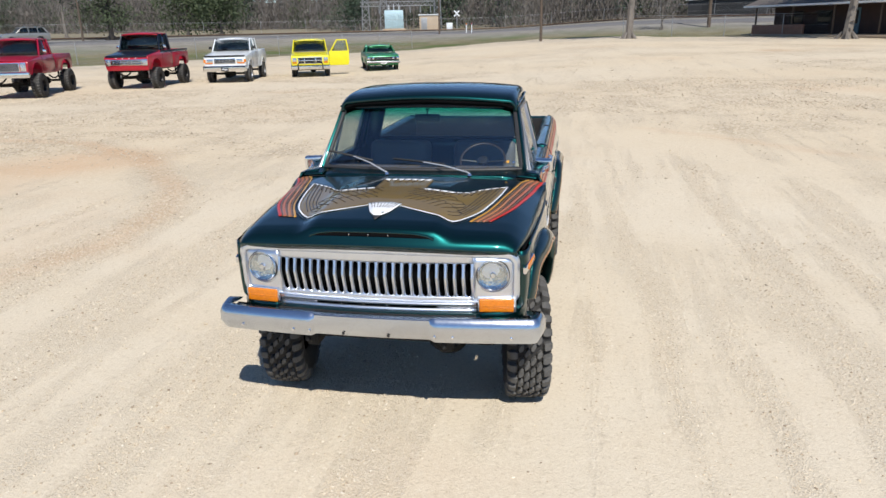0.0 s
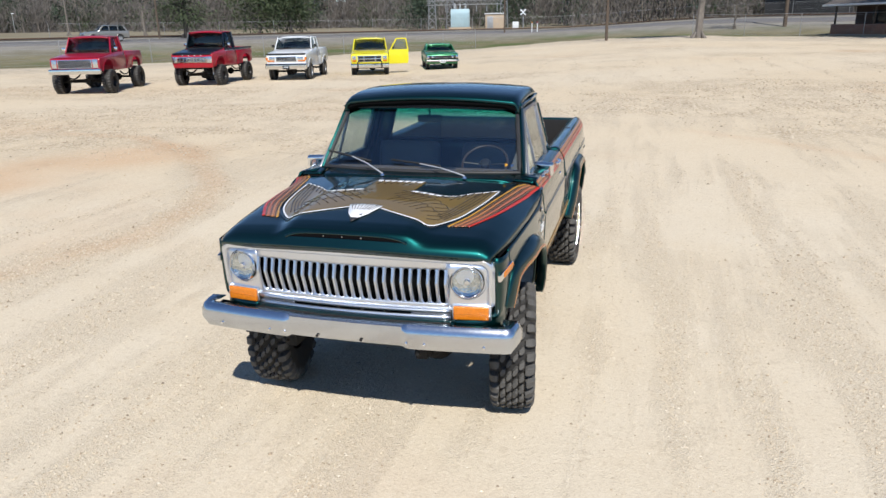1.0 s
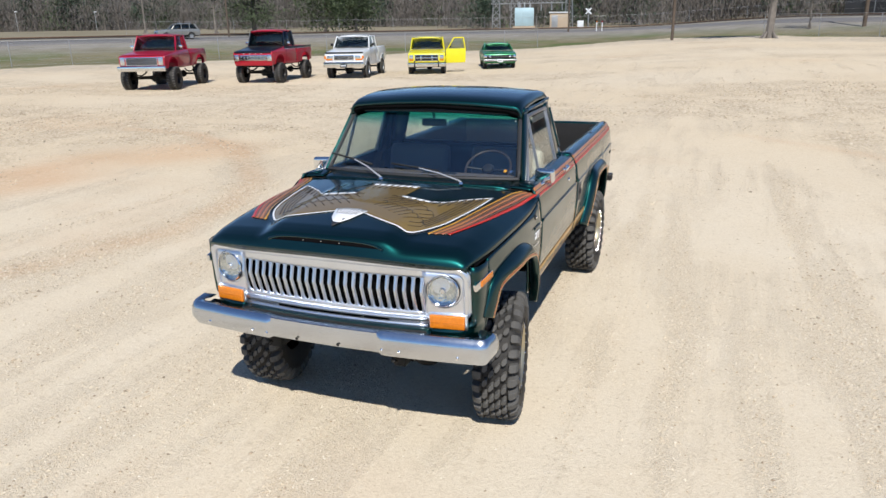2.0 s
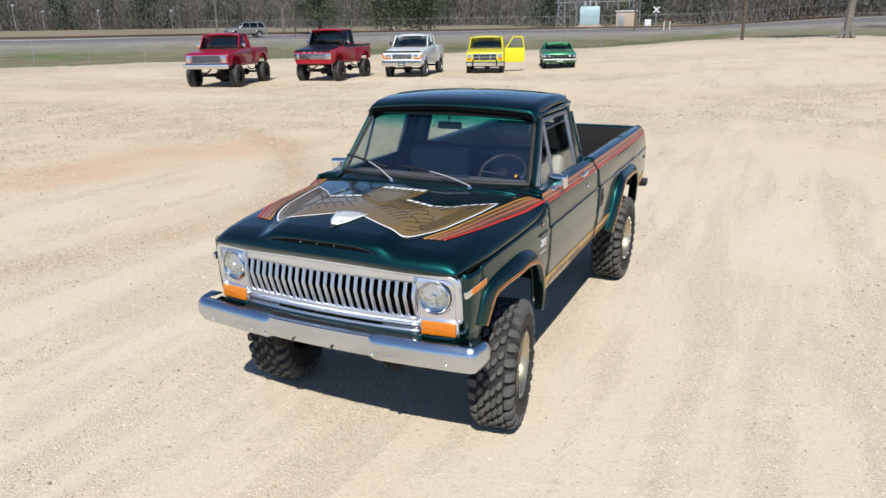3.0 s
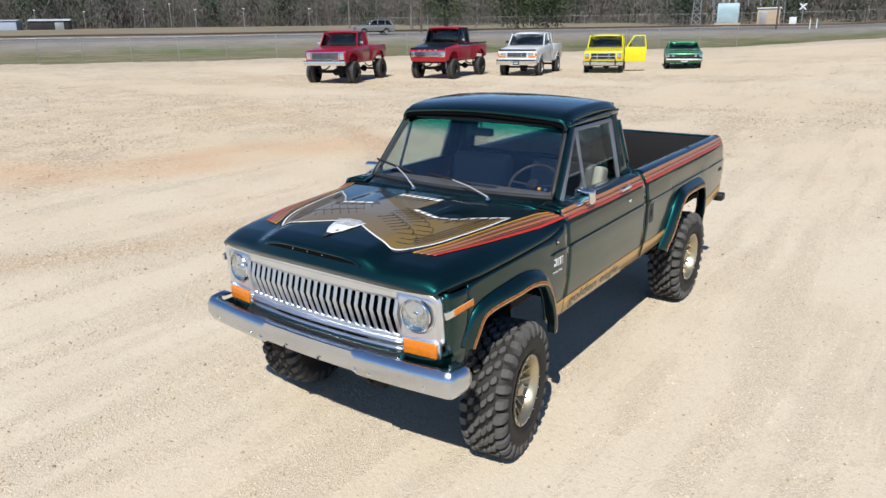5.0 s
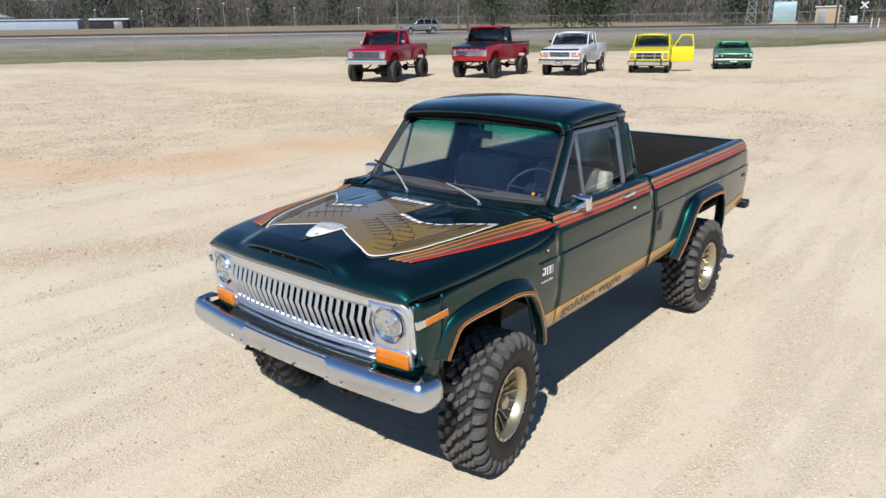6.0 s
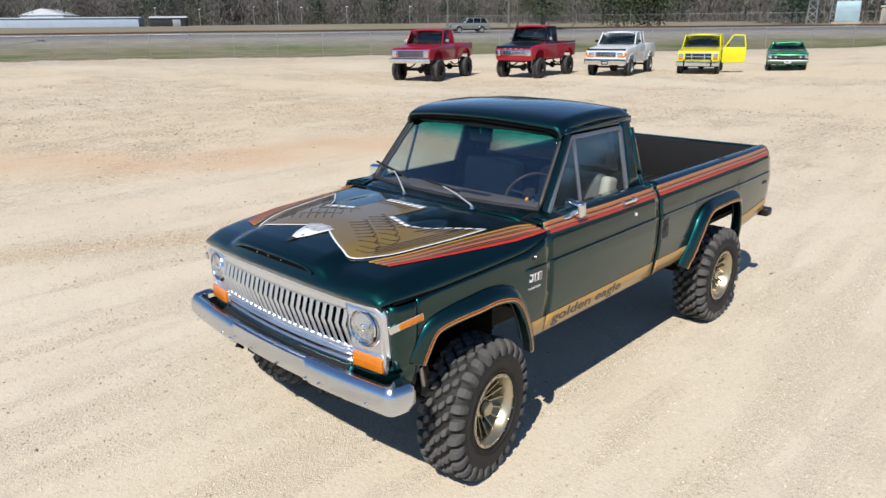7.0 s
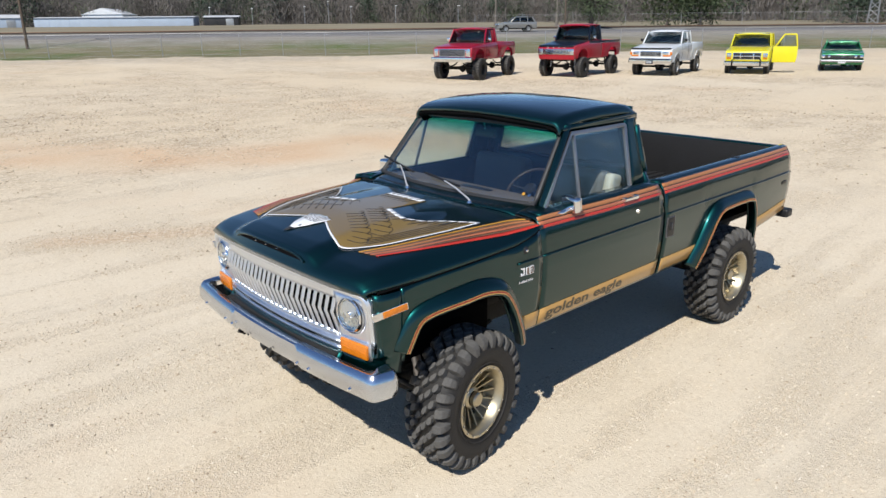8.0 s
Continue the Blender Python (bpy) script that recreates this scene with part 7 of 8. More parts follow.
def build_fence(name, d, height, step, keep, label, arms=False, wires=5):
    pts = [p for p in offset_line(d, step) if keep(*p)]
    f = thing(name, pose(pts[0][0], pts[0][1], ground_height(*pts[0])), label, "fence")
    base = Vector((pts[0][0], pts[0][1], ground_height(*pts[0])))
    post = tube([(0, 0, -0.2), (0, 0, height)], 0.027, 6)
    me = None
    tops = []
    for x, y in pts:
        z = ground_height(x, y)
        if me is None:
            ob = part("post", post, M_GALV, f)
            me = ob.data
        else:
            ob = new("post", me)
            ob.parent = f
        ob.location = Vector((x, y, z)) - base
        tops.append(Vector((x, y, z)) - base)
        if arms:
            part("barb_arm", tube([(0, 0, 0), (0.0, -0.28, 0.36)], 0.022, 5), M_GALV, f).location = Vector((x, y, z + height)) - base
    part("top_rail", tube([p + Vector((0, 0, height - 0.02)) for p in tops], 0.014, 5), M_GALV, f)
    for k in range(wires):
        z = 0.12 + (height - 0.3) * k / max(1, wires - 1)
        part("wire", tube([p + Vector((0, 0, z)) for p in tops], 0.006, 4), M_GALV, f)
    # the woven mesh: thin crossing wires between posts
    bm = bmesh.new()
    r = 0.0022
    for a, b in zip(tops, tops[1:]):
        L = (b - a).length
        if L > 8:
            continue
        n = max(2, int(L / 0.30))
        for i in range(n):
            for sgn_ in (1, -1):
                p0 = a.lerp(b, i / n)
                t1 = min(1.0, max(0.0, (i + sgn_ * height / (L / n)) / n))
                hh = abs(t1 - i / n) * L
                p1 = a.lerp(b, t1) + Vector((0, 0, min(height, hh)))
                dv = Vector((0, 0, 1)) * r
                try:
                    bm.faces.new([bm.verts.new(q) for q in (p0 - dv, p0 + dv, p1 + dv, p1 - dv)])
                except ValueError:
                    pass
    wob = part("woven_wire", bm, M_GALV, f, smooth=False)
    wob["kind"] = "stuff"
    return f


fence_lot = build_fence("chain_link_fence", 1.2, 1.83, 3.05, lambda x, y: x < -14, "grey chain-link fence along the grassy edge of the lot")
fence_yard = build_fence("chain_link_fence", 1.0, 1.83, 4.2, lambda x, y: x > 4, "grey chain-link fence beside the shaded yard", wires=3)
fence_rail = build_fence("barbed_fence", 44.0, 1.9, 6.5, lambda x, y: x > -75, "grey wire fence with slanted arms beyond the railway", arms=True, wires=3)


# -- trees --
def limb_tree(rnd, base, h, r, bm, depth=2, lean=0.08, branches=7, low=0.35, twigs=None):
    """Trunk and limbs of a bare tree into bm; twig ends are collected in twigs."""
    top = base + Vector((rnd.uniform(-lean, lean) * h, rnd.uniform(-lean, lean) * h, h))
    mid = base.lerp(top, 0.5) + Vector((rnd.uniform(-0.03, 0.03) * h, rnd.uniform(-0.03, 0.03) * h, 0))
    tube([base - Vector((0, 0, 0.3)), base + Vector((0, 0, 0.25)), mid, top], r, 7, bm, r2=r * 0.25)
    if twigs is not None:
        twigs.append(top)
    for i in range(branches):
        t = low + (0.95 - low) * (i + rnd.random() * 0.8) / branches
        p = base.lerp(mid, t * 2) if t < 0.5 else mid.lerp(top, t * 2 - 1)
        a = rnd.uniform(0, 2 * math.pi)
        ln_ = h * rnd.uniform(0.20, 0.36) * (1.1 - t * 0.6)
        e = p + Vector((math.cos(a) * ln_, math.sin(a) * ln_, ln_ * rnd.uniform(0.3, 0.9)))
        m_ = p.lerp(e, 0.5) + Vector((rnd.uniform(-0.1, 0.1), rnd.uniform(-0.1, 0.1), rnd.uniform(-0.1, 0.15))) * ln_
        tube([p, m_, e], r * 0.34 * (1.15 - t * 0.6), 5, bm, r2=r * 0.08)
        if twigs is not None:
            twigs += [e, m_]
        if depth > 1:
            for _ in range(3):
                q = p.lerp(e, rnd.uniform(0.35, 1.0))
                a2 = a + rnd.uniform(-1.2, 1.2)
                l2 = ln_ * rnd.uniform(0.3, 0.6)
                e2 = q + Vector((math.cos(a2) * l2, math.sin(a2) * l2, l2 * rnd.uniform(0.2, 1.0)))
                tube([q, e2], r * 0.10, 4, bm, r2=r * 0.03)
                if twigs is not None:
                    twigs.append(e2)


def leaf_bits(rnd, bm, centre, spread, count, size, flat=1.0, mi=0):
    """Many small leaf or twig blades round a centre."""
    for _ in range(count):
        d = Vector((rnd.gauss(0, 1), rnd.gauss(0, 1), rnd.gauss(0, 1) * flat)) * spread * 0.5
        c = centre + d
        u = Vector((rnd.uniform(-1, 1), rnd.uniform(-1, 1), rnd.uniform(-1, 1))).normalized()
        w = u.orthogonal().normalized()
        s = size * rnd.uniform(0.6, 1.4)
        f = bm.faces.new([bm.verts.new(c + u * s), bm.verts.new(c + w * s * 0.45), bm.verts.new(c - u * s), bm.verts.new(c - w * s * 0.45)])
        f.material_index = mi


def tree(name, x, y, h, r, seed, label, leaf=None, leaves=0, size=0.14, branches=9, low=0.3, lean=0.05, spread=1.3, depth=2, bark=None, droop=0):
    rnd = random.Random(seed)
    z = ground_height(x, y)
    t = thing(name, pose(x, y, z), label, "tree")
    bm, tw = bmesh.new(), []
    limb_tree(rnd, Vector((0, 0, 0)), h, r, bm, depth, lean, branches, low, tw)
    # root flare
    for k in range(5):
        a = k * 1.257 + rnd.random()
        tube([(math.cos(a) * r * 1.6, math.sin(a) * r * 1.6, -0.12), (math.cos(a) * r * 0.7, math.sin(a) * r * 0.7, 0.5)], r * 0.45, 5, bm, r2=r * 0.2)
    # long crooked limbs that sag towards their ends
    for k in range(droop):
        a = 2 * math.pi * (k + rnd.random() * 0.7) / droop
        ln_, z0 = rnd.uniform(2.6, 5.2), rnd.uniform(2.6, 4.2)
        pts = [Vector((math.cos(a + rnd.uniform(-0.25, 0.25)) * ln_ * q, math.sin(a + rnd.uniform(-0.25, 0.25)) * ln_ * q, z0 + 1.5 * q - 2.3 * q * q + rnd.uniform(-0.12, 0.12))) for q in lin(0, 1, 7)]
        tube(pts, r * 0.30, 5, bm, r2=r * 0.06)
        for q in range(2, 7):
            e2 = pts[q] + Vector((rnd.uniform(-0.9, 0.9), rnd.uniform(-0.9, 0.9), rnd.uniform(-0.8, 0.5)))
            tube([pts[q], e2], r * 0.09, 4, bm, r2=r * 0.03)
            tw.append(e2)
    part("trunk", bm, bark or M_BARK, t)
    if leaf:
        bm = bmesh.new()
        per = max(4, leaves // len(tw))
        for p in tw:
            leaf_bits(rnd, bm, p, spread, per, size)
        part("crown", bm, leaf, t, smooth=False)
    return t


def spot(dist, deg):
    """A place by distance and bearing (degrees clockwise from +y) from (2, -3)."""
    return 2 + dist * math.sin(radians(deg)), -3 + dist * math.cos(radians(deg))


WOOD_TREES = 560


def brush(rnd, bm, centre, spread, count, size, mi):
    """Upright twigs and stems."""
    for _ in range(count):
        c = centre + Vector((rnd.gauss(0, 1) * spread * 0.5, rnd.gauss(0, 1) * spread * 0.5, rnd.uniform(-0.5, 0.5) * spread * 0.9))
        s = size * rnd.uniform(0.6, 1.5)
        u = Vector((rnd.uniform(-0.5, 0.5), rnd.uniform(-0.5, 0.5), 1.0)) * s
        a = rnd.uniform(0, math.pi)
        w = Vector((math.cos(a), math.sin(a), 0)) * s * 0.16
        f = bm.faces.new([bm.verts.new(c - u), bm.verts.new(c + w), bm.verts.new(c + u), bm.verts.new(c - w)])
        f.material_index = mi


def build_woods():
    rnd = random.Random(11)
    bm = bmesh.new()
    for i in range(WOOD_TREES):
        deg = -92 + 144 * (i + rnd.random()) / WOOD_TREES
        far = (232, 285) if deg < -38 else (190, 260) if deg < -20 else (150, 225)
        dist = rnd.uniform(*far)
        x, y = spot(dist, deg)
        base = Vector((x, y, ground_height(x, y)))
        patch = noise.noise(Vector((deg * 0.13, 0.3, 0)))
        pine = rnd.random() < 0.22 + 0.75 * patch
        h = rnd.uniform(11, 18)
        tw = []
        limb_tree(rnd, base, h, rnd.uniform(0.10, 0.22), bm, 1, 0.05, 4 if pine else 8, 0.20 if not pine else 0.35, tw)
        if pine:
            for p in tw:
                leaf_bits(rnd, bm, p, 2.4, 36, 0.36, 0.7, 2)
            for k in range(5):
                leaf_bits(rnd, bm, base + Vector((0, 0, h * (0.14 + 0.12 * k))), 3.0 - 0.3 * k, 46, 0.34, 0.5, 2)
        else:
            for p in tw:
                brush(rnd, bm, p, 3.0, 26, 0.42, 1)
        u = rnd.random()
        for hh, cnt in ((0.9, 70), (2.6, 70), (4.6, 60), (7.0, 40)):
            q = base + Vector((rnd.uniform(-3, 3), rnd.uniform(-3, 3), hh))
            if u < 0.85:
                brush(rnd, bm, q, 4.2, cnt, 0.55, 3 if u < 0.45 else 1)
            else:
                leaf_bits(rnd, bm, q, 3.4, cnt, 0.30, 0.6, 4)
    ob = part("woods", bm, [M_BARK, M_TWIG, M_NEEDLE, M_TWIG2, M_LEAF], smooth=False)
    return tagged(ob, "grey-brown bare winter woods with dark pines", "woods", kind="stuff")


woods = build_woods()


def build_backdrop():
    rnd = random.Random(3)
    bm = bmesh.new()
    rows = []
    for i in range(181):
        deg = -100 + 160 * i / 180
        x, y = spot(300, deg)
        hh = 15 + 5 * noise.noise(Vector((deg * 0.3, 1.7, 0))) + 2.5 * noise.noise(Vector((deg * 2.1, 4.7, 0)))
        rows.append([bm.verts.new((x, y, -2)), bm.verts.new((x, y, hh * 0.5)), bm.verts.new((x, y, hh))])
    for A, B in zip(rows, rows[1:]):
        for j in range(2):
            bm.faces.new((A[j], B[j], B[j + 1], A[j + 1]))
    return tagged(part("backdrop", bm, M_TWIG2, smooth=False), "distant grey-brown wooded rise", "backdrop", kind="structure")


build_backdrop()

tree("evergreen_tree", -55.3, 78.4, 8.6, 0.44, 21, "dark oak with low crooked spreading limbs and sparse leaves", M_LEAF, 4200, 0.13, 16, 0.40, 0.05, 1.1, bark=M_BARK_DARK, droop=14)
tree("evergreen_tree", -71.4, 91.4, 11.0, 0.30, 22, "slim dark pine standing in dry grass", M_NEEDLE, 2000, 0.20, 10, 0.40, 0.04, 1.8)
tree("evergreen_tree", -59.8, 105.0, 9.5, 0.25, 23, "round dense evergreen beyond the railway", M_LEAF, 5200, 0.22, 14, 0.06, 0.03, 2.6)
tree("evergreen_tree", -53.0, 103.0, 8.0, 0.25, 28, "dull green cedar beyond the railway", M_LEAF, 4200, 0.22, 12, 0.06, 0.03, 2.4)
tree("evergreen_tree", -39.9, 129.6, 9.5, 0.25, 24, "green pine beside the substation", M_NEEDLE, 3600, 0.22, 13, 0.08, 0.03, 2.2)
tree("bare_tree", -99.2, 106.8, 11.0, 0.30, 29, "slim bare tree in the dry field", M_TWIG, 500, 0.12, 9, 0.35, 0.04, 1.2)
tree("bare_tree", -101.1, 111.9, 10.0, 0.24, 30, "slim bare tree in the dry field", M_TWIG, 500, 0.12, 9, 0.35, 0.04, 1.2)
# leafy crown above the view is added to shade the yard
tree("bare_tree", 5.65, 61.6, 10.5, 0.42, 25, "large tree with a pale broad trunk, unseen crown added for shade", M_LEAF, 3000, 0.16, 12, 0.52, 0.04, 2.0)
tree("bare_tree", 10.4, 80.2, 4.6, 0.12, 26, "small bare tree with many fine branches", M_TWIG, 700, 0.10, 14, 0.20, 0.06, 0.9)
# unseen leafy crown added to cast shade on the house
tree("bare_tree", 20.75, 54.5, 11.0, 0.44, 27, "tree with a flared trunk beside the house, unseen crown added for shade", M_LEAF, 5000, 0.17, 14, 0.50, 0.03, 2.2)


# -- poles and wires --
def utility_pole(x, y, h, r, cross, label):
    z = ground_height(x, y)
    p = thing("utility_pole", pose(x, y, z), label, "utility pole", "utility poles")
    part("post", tube([(0, 0, -0.4), (0, 0, h)], r, 10, r2=r * 0.75), M_POLE, p)
    if cross:
        part("cross_arm", box(0, 0, h - 0.7, 2.2, 0.10, 0.12, 0.01), M_POLE, p)
        for k in (-1.0, -0.4, 0.4, 1.0):
            part("insulator", lathe([(0.05, 0), (0.06, 0.08), (0.03, 0.16), (0, 0.17)], 10, axis="Z", m=pose(k, 0, h - 0.64)), M_GALV, p)
    return Vector((x, y, z + h))


POLES = [utility_pole(-2.1, 65.6, 10.5, 0.14, True, "dark weathered utility pole at the edge of the lot"),
         utility_pole(15.2, 79.5, 10.5, 0.20, True, "brown wooden utility pole in the grass"),
         utility_pole(-17.0, 94.1, 9.5, 0.12, False, "slim wooden pole near the substation"),
         utility_pole(-55.0, 72.5, 10.0, 0.13, True, "slim wooden utility pole beyond the fence"),
         utility_pole(-74.5, 15.9, 10.5, 0.15, True, "brown wooden utility pole beside the road")]


def wire_line(a, b, sag):
    pts = [a.lerp(b, t) - Vector((0, 0, sag * 4 * t * (1 - t))) for t in lin(0, 1, 17)]
    tagged(part("power_line", tube(pts, 0.018, 4), M_BLACK), "thin black overhead power line between poles", "power line", "overhead lines")


for dz in (0.4, 1.3):
    wire_line(POLES[3] - Vector((0, 0, dz)), POLES[0] - Vector((0, 0, dz)), 0.9)
    wire_line(POLES[4] - Vector((0, 0, dz)), POLES[3] - Vector((0, 0, dz)), 0.9)


def field_lamp(x, y, h):
    z = ground_height(x, y)
    p = thing("lamp_post", pose(x, y, z), "slim pale lamp post in front of the woods", "lamp post", "lamp posts along the field")
    part("post", tube([(0, 0, -0.3), (0, 0, h)], 0.09, 6), M_GALV, p)
    part("lamp_head", box(0.25, 0, h - 0.05, 0.8, 0.35, 0.22, 0.05), M_WHITE, p)


for lx_, ly_, h_ in ((-191.4, 120.4, 5.2), (-187.4, 126.4, 6.6), (-183.5, 132.0, 5.0), (-175.1, 142.8, 5.2), (-162.2, 157.1, 5.0), (-199.0, 107.0, 4.6), (-204.0, 96.0, 5.0)):
    field_lamp(lx_, ly_, h_)


# -- long low building with a white gabled shed --
def shed(x, y, rz, sx, sy, h, roof_h, wall, roof, label, doors=0):
    z = ground_height(x, y)
    b = thing("metal_building", pose(x, y, z - 0.1, 0, 0, rz), label, "building")
    part("wall", box(0, 0, h / 2, sx, sy, h, 0.03), wall, b)
    part("roof", prism([(-sy / 2 - 0.3, h), (0, h + roof_h), (sy / 2 + 0.3, h)], -sx / 2 - 0.3, sx / 2 + 0.3, "X"), roof, b)
    for i in range(doors):
        part("bay_door", box(-sx / 2 + sx * (i + 0.5) / doors, -sy / 2 - 0.03, h * 0.42, sx / doors * 0.45, 0.06, h * 0.8, 0.01), M_GALV if i % 3 else M_SEAL, b)
    for k in range(int(sx / 2.5)):
        part("wall_rib", box(-sx / 2 + 2.5 * k + 1.2, -sy / 2 - 0.02, h / 2, 0.10, 0.05, h - 0.1), wall, b)
    return b


M_METALWALL = material("pale_blue_sheet_metal", (0.37, 0.44, 0.54), 0.5, vary=0.10, scale=0.5)
M_METALROOF = material("pale_sheet_metal_roof", (0.62, 0.64, 0.66), 0.5, 0.2, vary=0.10, scale=0.5)
M_BEIGE = material("beige_block_wall", (0.40, 0.32, 0.24), 0.85, vary=0.12, scale=1.0)
# house brick darkened in colour for the deep porch shade
M_SHADED_BRICK = material("shaded_red_brick", (0.055, 0.034, 0.030), 0.85, vary=0.35, scale=2.0, fine=14)
M_SHINGLE = material("grey_brown_shingles", (0.12, 0.105, 0.095), 0.9, vary=0.3, scale=1.5, fine=20, bump=0.5, bump_scale=12)
M_DOORBLUE = material("shaded_blue_door_paint", (0.10, 0.17, 0.21), 0.5, vary=0.1)
# lighter copy of the brick, for the sunlit knee wall
M_SUNLIT_BRICK = material("sunlit_brick", (0.26, 0.14, 0.095), 0.85, vary=0.3, scale=2.0, fine=14)
M_TRANS = material("pale_blue_transformer_paint", (0.42, 0.56, 0.62), 0.5, vary=0.12, scale=1.0)
shed(-203.6, 69.8, 56, 40, 9, 2.3, 0.30, M_METALWALL, M_METALROOF, "long low pale blue metal building beyond the field", 0)
shed(-219.2, 73.0, -38, 13, 11, 3.2, 1.7, M_WHITE, M_METALROOF, "white gabled metal shed beyond the field", 0)
shed(-216.0, 44.5, 74, 9, 8, 2.4, 0.9, M_METALWALL, M_METALROOF, "pale blue low metal building beyond the field", 2)
shed(-189.0, 92.5, 56, 9, 6, 2.2, 0.5, M_SEAL, M_METALROOF, "dark open shed with pale metal roof beyond the field", 2)


# -- substation --
def substation():
    x, y = -29.6, 119.9
    z = ground_height(x, y)
    s = thing("transformer", pose(x, y, z, 0, 0, 13), "pale blue electrical transformer tank with cooling fins", "transformer")
    part("tank", box(0, 0, 1.9, 3.2, 2.6, 3.0, 0.08), M_TRANS, s)
    for i in range(11):
        part("cooling_fin", box(-1.5 + 0.3 * i, -1.5, 1.8, 0.08, 0.5, 2.4, 0.01), M_TRANS, s)
    for i in range(3):
        part("bushing", lathe([(0.14, 0), (0.20, 0.1), (0.10, 0.2), (0.18, 0.3), (0.08, 0.5), (0.15, 0.6), (0.04, 1.0)], 10, axis="Z", m=pose(-0.9 + 0.9 * i, 0, 3.4)), M_GALV, s)
    part("plinth", box(0, 0, 0.2, 3.8, 3.2, 0.5), M_BEIGE, s)
    tw = thing("lattice_gantry", pose(-28.8, 123.6, z, 0, 0, 13), "grey steel lattice gantry of a substation", "gantry")
    for px in (-6.6, -3.4, 6.0):
        bm = bmesh.new()
        for cx in (-0.7, 0.7):
            for cy in (-0.7, 0.7):
                tube([(px + cx, cy, 0), (px + cx * 0.5, cy * 0.5, 9)], 0.07, 4, bm)
        for k in range(8):
            z0, z1 = k * 1.1, k * 1.1 + 1.1
            f0, f1 = 0.7 - 0.35 * z0 / 9, 0.7 - 0.35 * z1 / 9
            for cy in (-1, 1):
                tube([(px - f0, cy * f0, z0), (px + f1, cy * f1, z1)], 0.04, 4, bm)
                tube([(px + f0, cy * f0, z0), (px - f1, cy * f1, z1)], 0.04, 4, bm)
        part("lattice_tower", bm, M_GALV, tw)
    for zz in (4.2, 7.2):
        bm = bmesh.new()
        tube([(-7.5, -0.3, zz), (5.5, -0.3, zz)], 0.08, 4, bm)
        tube([(-7.5, -0.3, zz + 0.7), (5.5, -0.3, zz + 0.7)], 0.08, 4, bm)
        for k in range(16):
            xx = -7.5 + 13 * k / 16
            tube([(xx, -0.3, zz), (xx + 0.4, -0.3, zz + 0.7)], 0.045, 4, bm)
            tube([(xx + 0.4, -0.3, zz + 0.7), (xx + 0.8, -0.3, zz)], 0.045, 4, bm)
        part("gantry_beam", bm, M_GALV, tw)
    for k in range(7):
        part("insulator", tube([(-6 + 1.8 * k, -0.3, 4.1), (-6 + 1.8 * k, -0.3, 3.0)], 0.10, 6), M_GALV, tw)
    hx, hy = -23.6, 120.3
    h = thing("control_house", pose(hx, hy, ground_height(hx, hy), 0, 0, 11), "small beige block control house with flat roof", "building")
    part("wall", box(0, 0, 1.2, 3.2, 3.0, 2.6, 0.02), M_BEIGE, h)
    part("roof", box(0, 0, 2.55, 3.5, 3.3, 0.18, 0.02), M_METALROOF, h)
    part("door", box(-0.8, -1.52, 1.05, 1.0, 0.06, 2.1, 0.01), M_GALV, h)
    cx, cy = -19.8, 118.9
    c = thing("equipment_cabinet", pose(cx, cy, ground_height(cx, cy), 0, 0, 8), "white equipment cabinet beside the railway", "cabinet")
    part("body", box(0, 0, 0.6, 1.0, 0.7, 1.2, 0.04), M_WHITE, c)
    part("door", box(0, -0.37, 0.62, 0.8, 0.04, 1.0, 0.02), M_WHITE, c)


substation()


def crossbuck():
    x, y = -17.8, 114.2
    c = thing("crossbuck_sign", pose(x, y, ground_height(x, y), 0, 0, 8), "white railway crossbuck sign on a grey post", "sign")
    part("post", tube([(0, 0, -0.3), (0, 0, 3.1)], 0.06, 8), M_GALV, c)
    for a in (45, -45):
        part("crossbuck_blade", box(0, -0.09, 0, 1.22, 0.03, 0.20, 0.01, m=pose(0, 0 if a > 0 else -0.035, 2.6, 0, a, 0)), M_WHITE, c)
    for px, py, top in ((-13.4, 94.7, M_AMBER), (-12.7, 94.8, M_RED)):
        m_ = thing("marker_post", pose(px, py, ground_height(px, py)), "white marker post with an orange top", "marker post", "marker posts")
        part("post", tube([(0, 0, -0.2), (0, 0, 1.15)], 0.06, 8), M_WHITE, m_)
        part("post_cap", tube([(0, 0, 1.15), (0, 0, 1.35)], 0.065, 8), top, m_)


crossbuck()


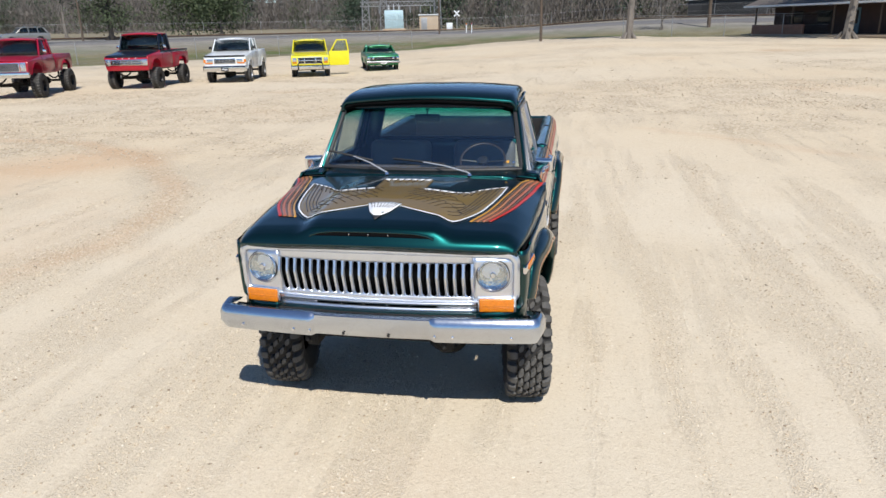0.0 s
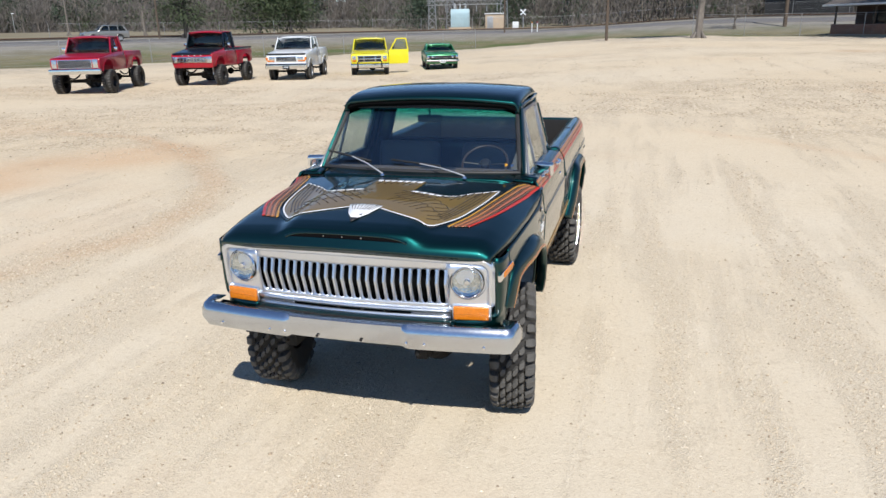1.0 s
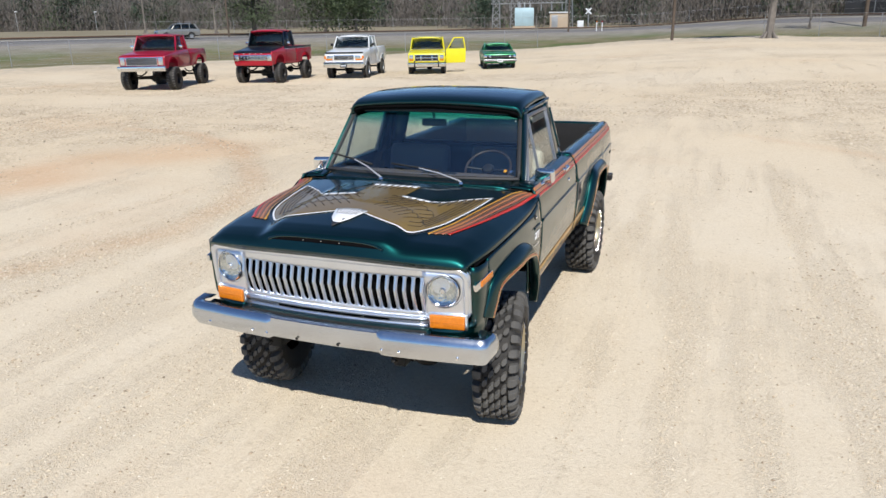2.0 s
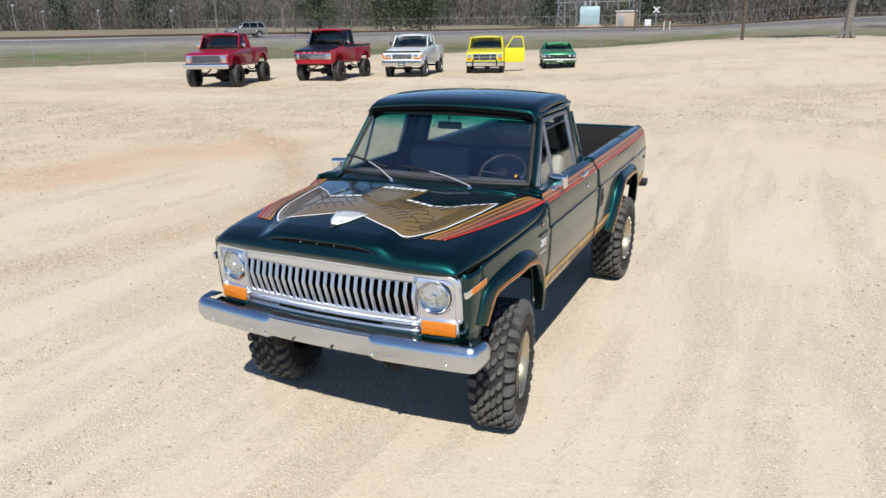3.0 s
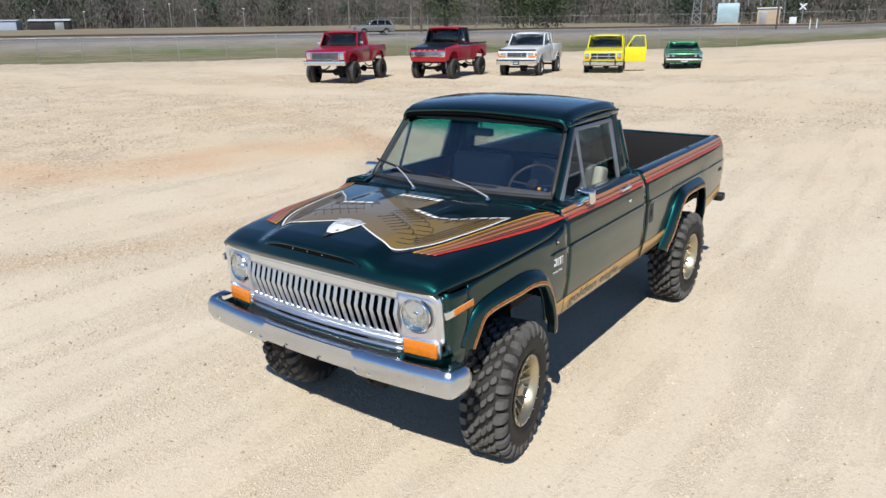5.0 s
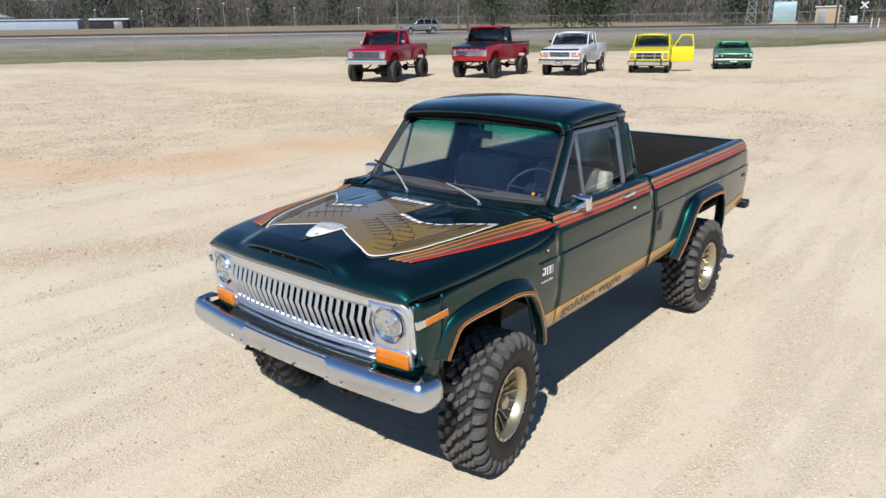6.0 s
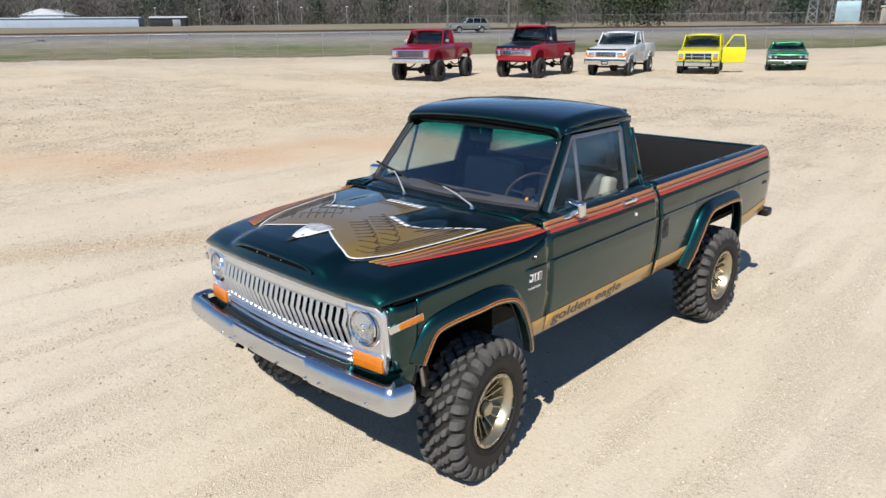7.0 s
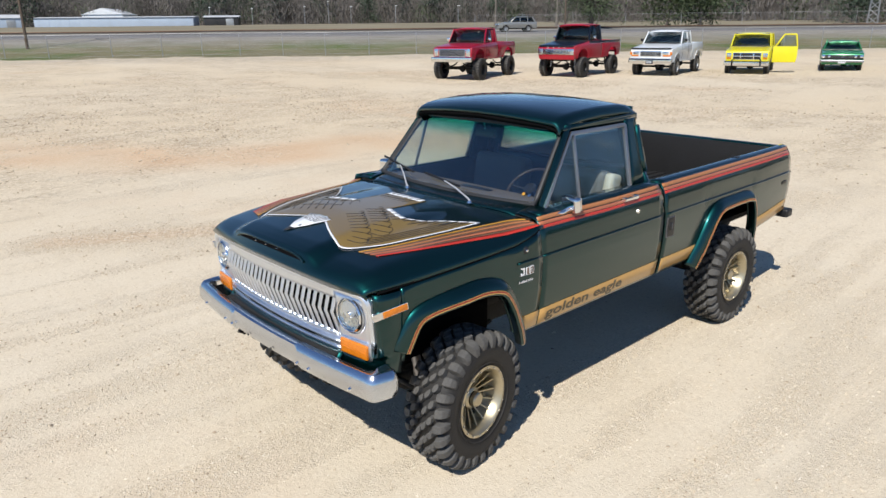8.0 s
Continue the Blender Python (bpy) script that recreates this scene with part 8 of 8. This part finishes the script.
def house():
    x, y = 19.56, 67.49
    z = ground_height(x, y)
    h = thing("house", pose(x, y, z - 0.1, 0, 0, -61), "low brick house, porch shade in its dark walls, shingle roof", "house")
    # porch shade is in the wall's dark brick; the knee wall takes the sunlit copy
    part("wall", box(10.5, 3, 1.35, 21, 8, 3.0, 0.03), M_SHADED_BRICK, h)
    part("roof", prism([(-3.6, 2.60), (3, 4.9), (8.4, 2.62), (8.4, 2.48), (-3.6, 2.46)], -1.0, 22.2, "X"), M_SHINGLE, h)
    part("fascia", box(10.6, -3.62, 2.53, 23.2, 0.06, 0.16, 0.01), M_WHITE, h)
    for i in range(5):
        part("porch_post", box(0.2 + 4.2 * i, -3.2, 1.25, 0.12, 0.12, 2.5, 0.01), M_POLE, h)
    # window frames and door are darkened in colour for the porch shade
    for i, px in enumerate((2.6, 5.6, 15.0)):
        w = part("window", box(px, -1.03, 1.55, 1.5, 0.08, 1.1, 0.01), M_SEAL, h)
        part("window_pane", box(px, -1.08, 1.55, 1.34, 0.03, 0.94), M_GLASS_FAR, w)
        part("window_back", box(px, -1.055, 1.55, 1.34, 0.02, 0.94), M_BLACK, w)
    d = part("door", box(8.6, -1.04, 1.15, 1.0, 0.08, 2.1, 0.01), M_DOORBLUE, h)
    part("porch_wall", box(2.9, -3.3, 0.50, 5.8, 0.20, 1.0, 0.02), M_SUNLIT_BRICK, h)
    part("door_panel", box(8.6, -1.09, 1.5, 0.7, 0.02, 1.0, 0.01), M_BLACK, d)
    part("porch_floor", box(10.5, -2.2, 0.10, 21, 2.5, 0.2, 0.02), M_BEIGE, h)
    part("chimney", box(4.0, 3.0, 4.7, 0.8, 0.8, 1.6, 0.02), M_SHADED_BRICK, h)
    b = thing("far_house", pose(29.2, 143.1, ground_height(29.2, 143.1), 0, 0, -12), "white low building beyond the yard", "building")
    part("wall", box(0, 0, 1.5, 14, 7, 3.2, 0.02), M_SEAL, b)
    part("roof", prism([(-4.0, 3.0), (0, 4.4), (4.0, 3.0)], -7.6, 7.6, "X"), M_METALROOF, b)
    part("bay_opening", box(0, -3.52, 1.3, 9.0, 0.06, 2.2), M_BLACK, b)


house()


# -- a silver wagon on the road --
def road_suv():
    x, y = -55.4, 61.6
    m = pose(x, y, ground_height(x, y) + 0.06, 0, 0, -33.4)
    return parked_vehicle("sport_utility", m, "silver sport utility vehicle on the grey road", "car", dict(
        hw=0.90, wb=2.70, R=0.35, W=0.24, rim=0.22, zb=0.36, zh=0.92, zc=1.05, zbelt=1.08, zr=1.68, yf=-0.85, yc=0.50, y0=1.15, y1=3.15, ycab=3.45, yr=3.50, yend=3.70, za=0.42, arch=0.40,
        paint=M_SILVER, full=True, rim_mat=M_GALV, track=0.78, posts=[1.7, 2.6], yd=1.7, mirror_mat=M_SILVER,
        grille=dict(z0=0.62, z1=0.82, x=0.45, rows=2, bar=0.02, lamps=[(0.70, 0.76, 0.25, 0.14, False)]),
        bumper=dict(z0=0.36, z1=0.58, mat=M_SILVER)))


suv = road_suv()
del suv["group"]
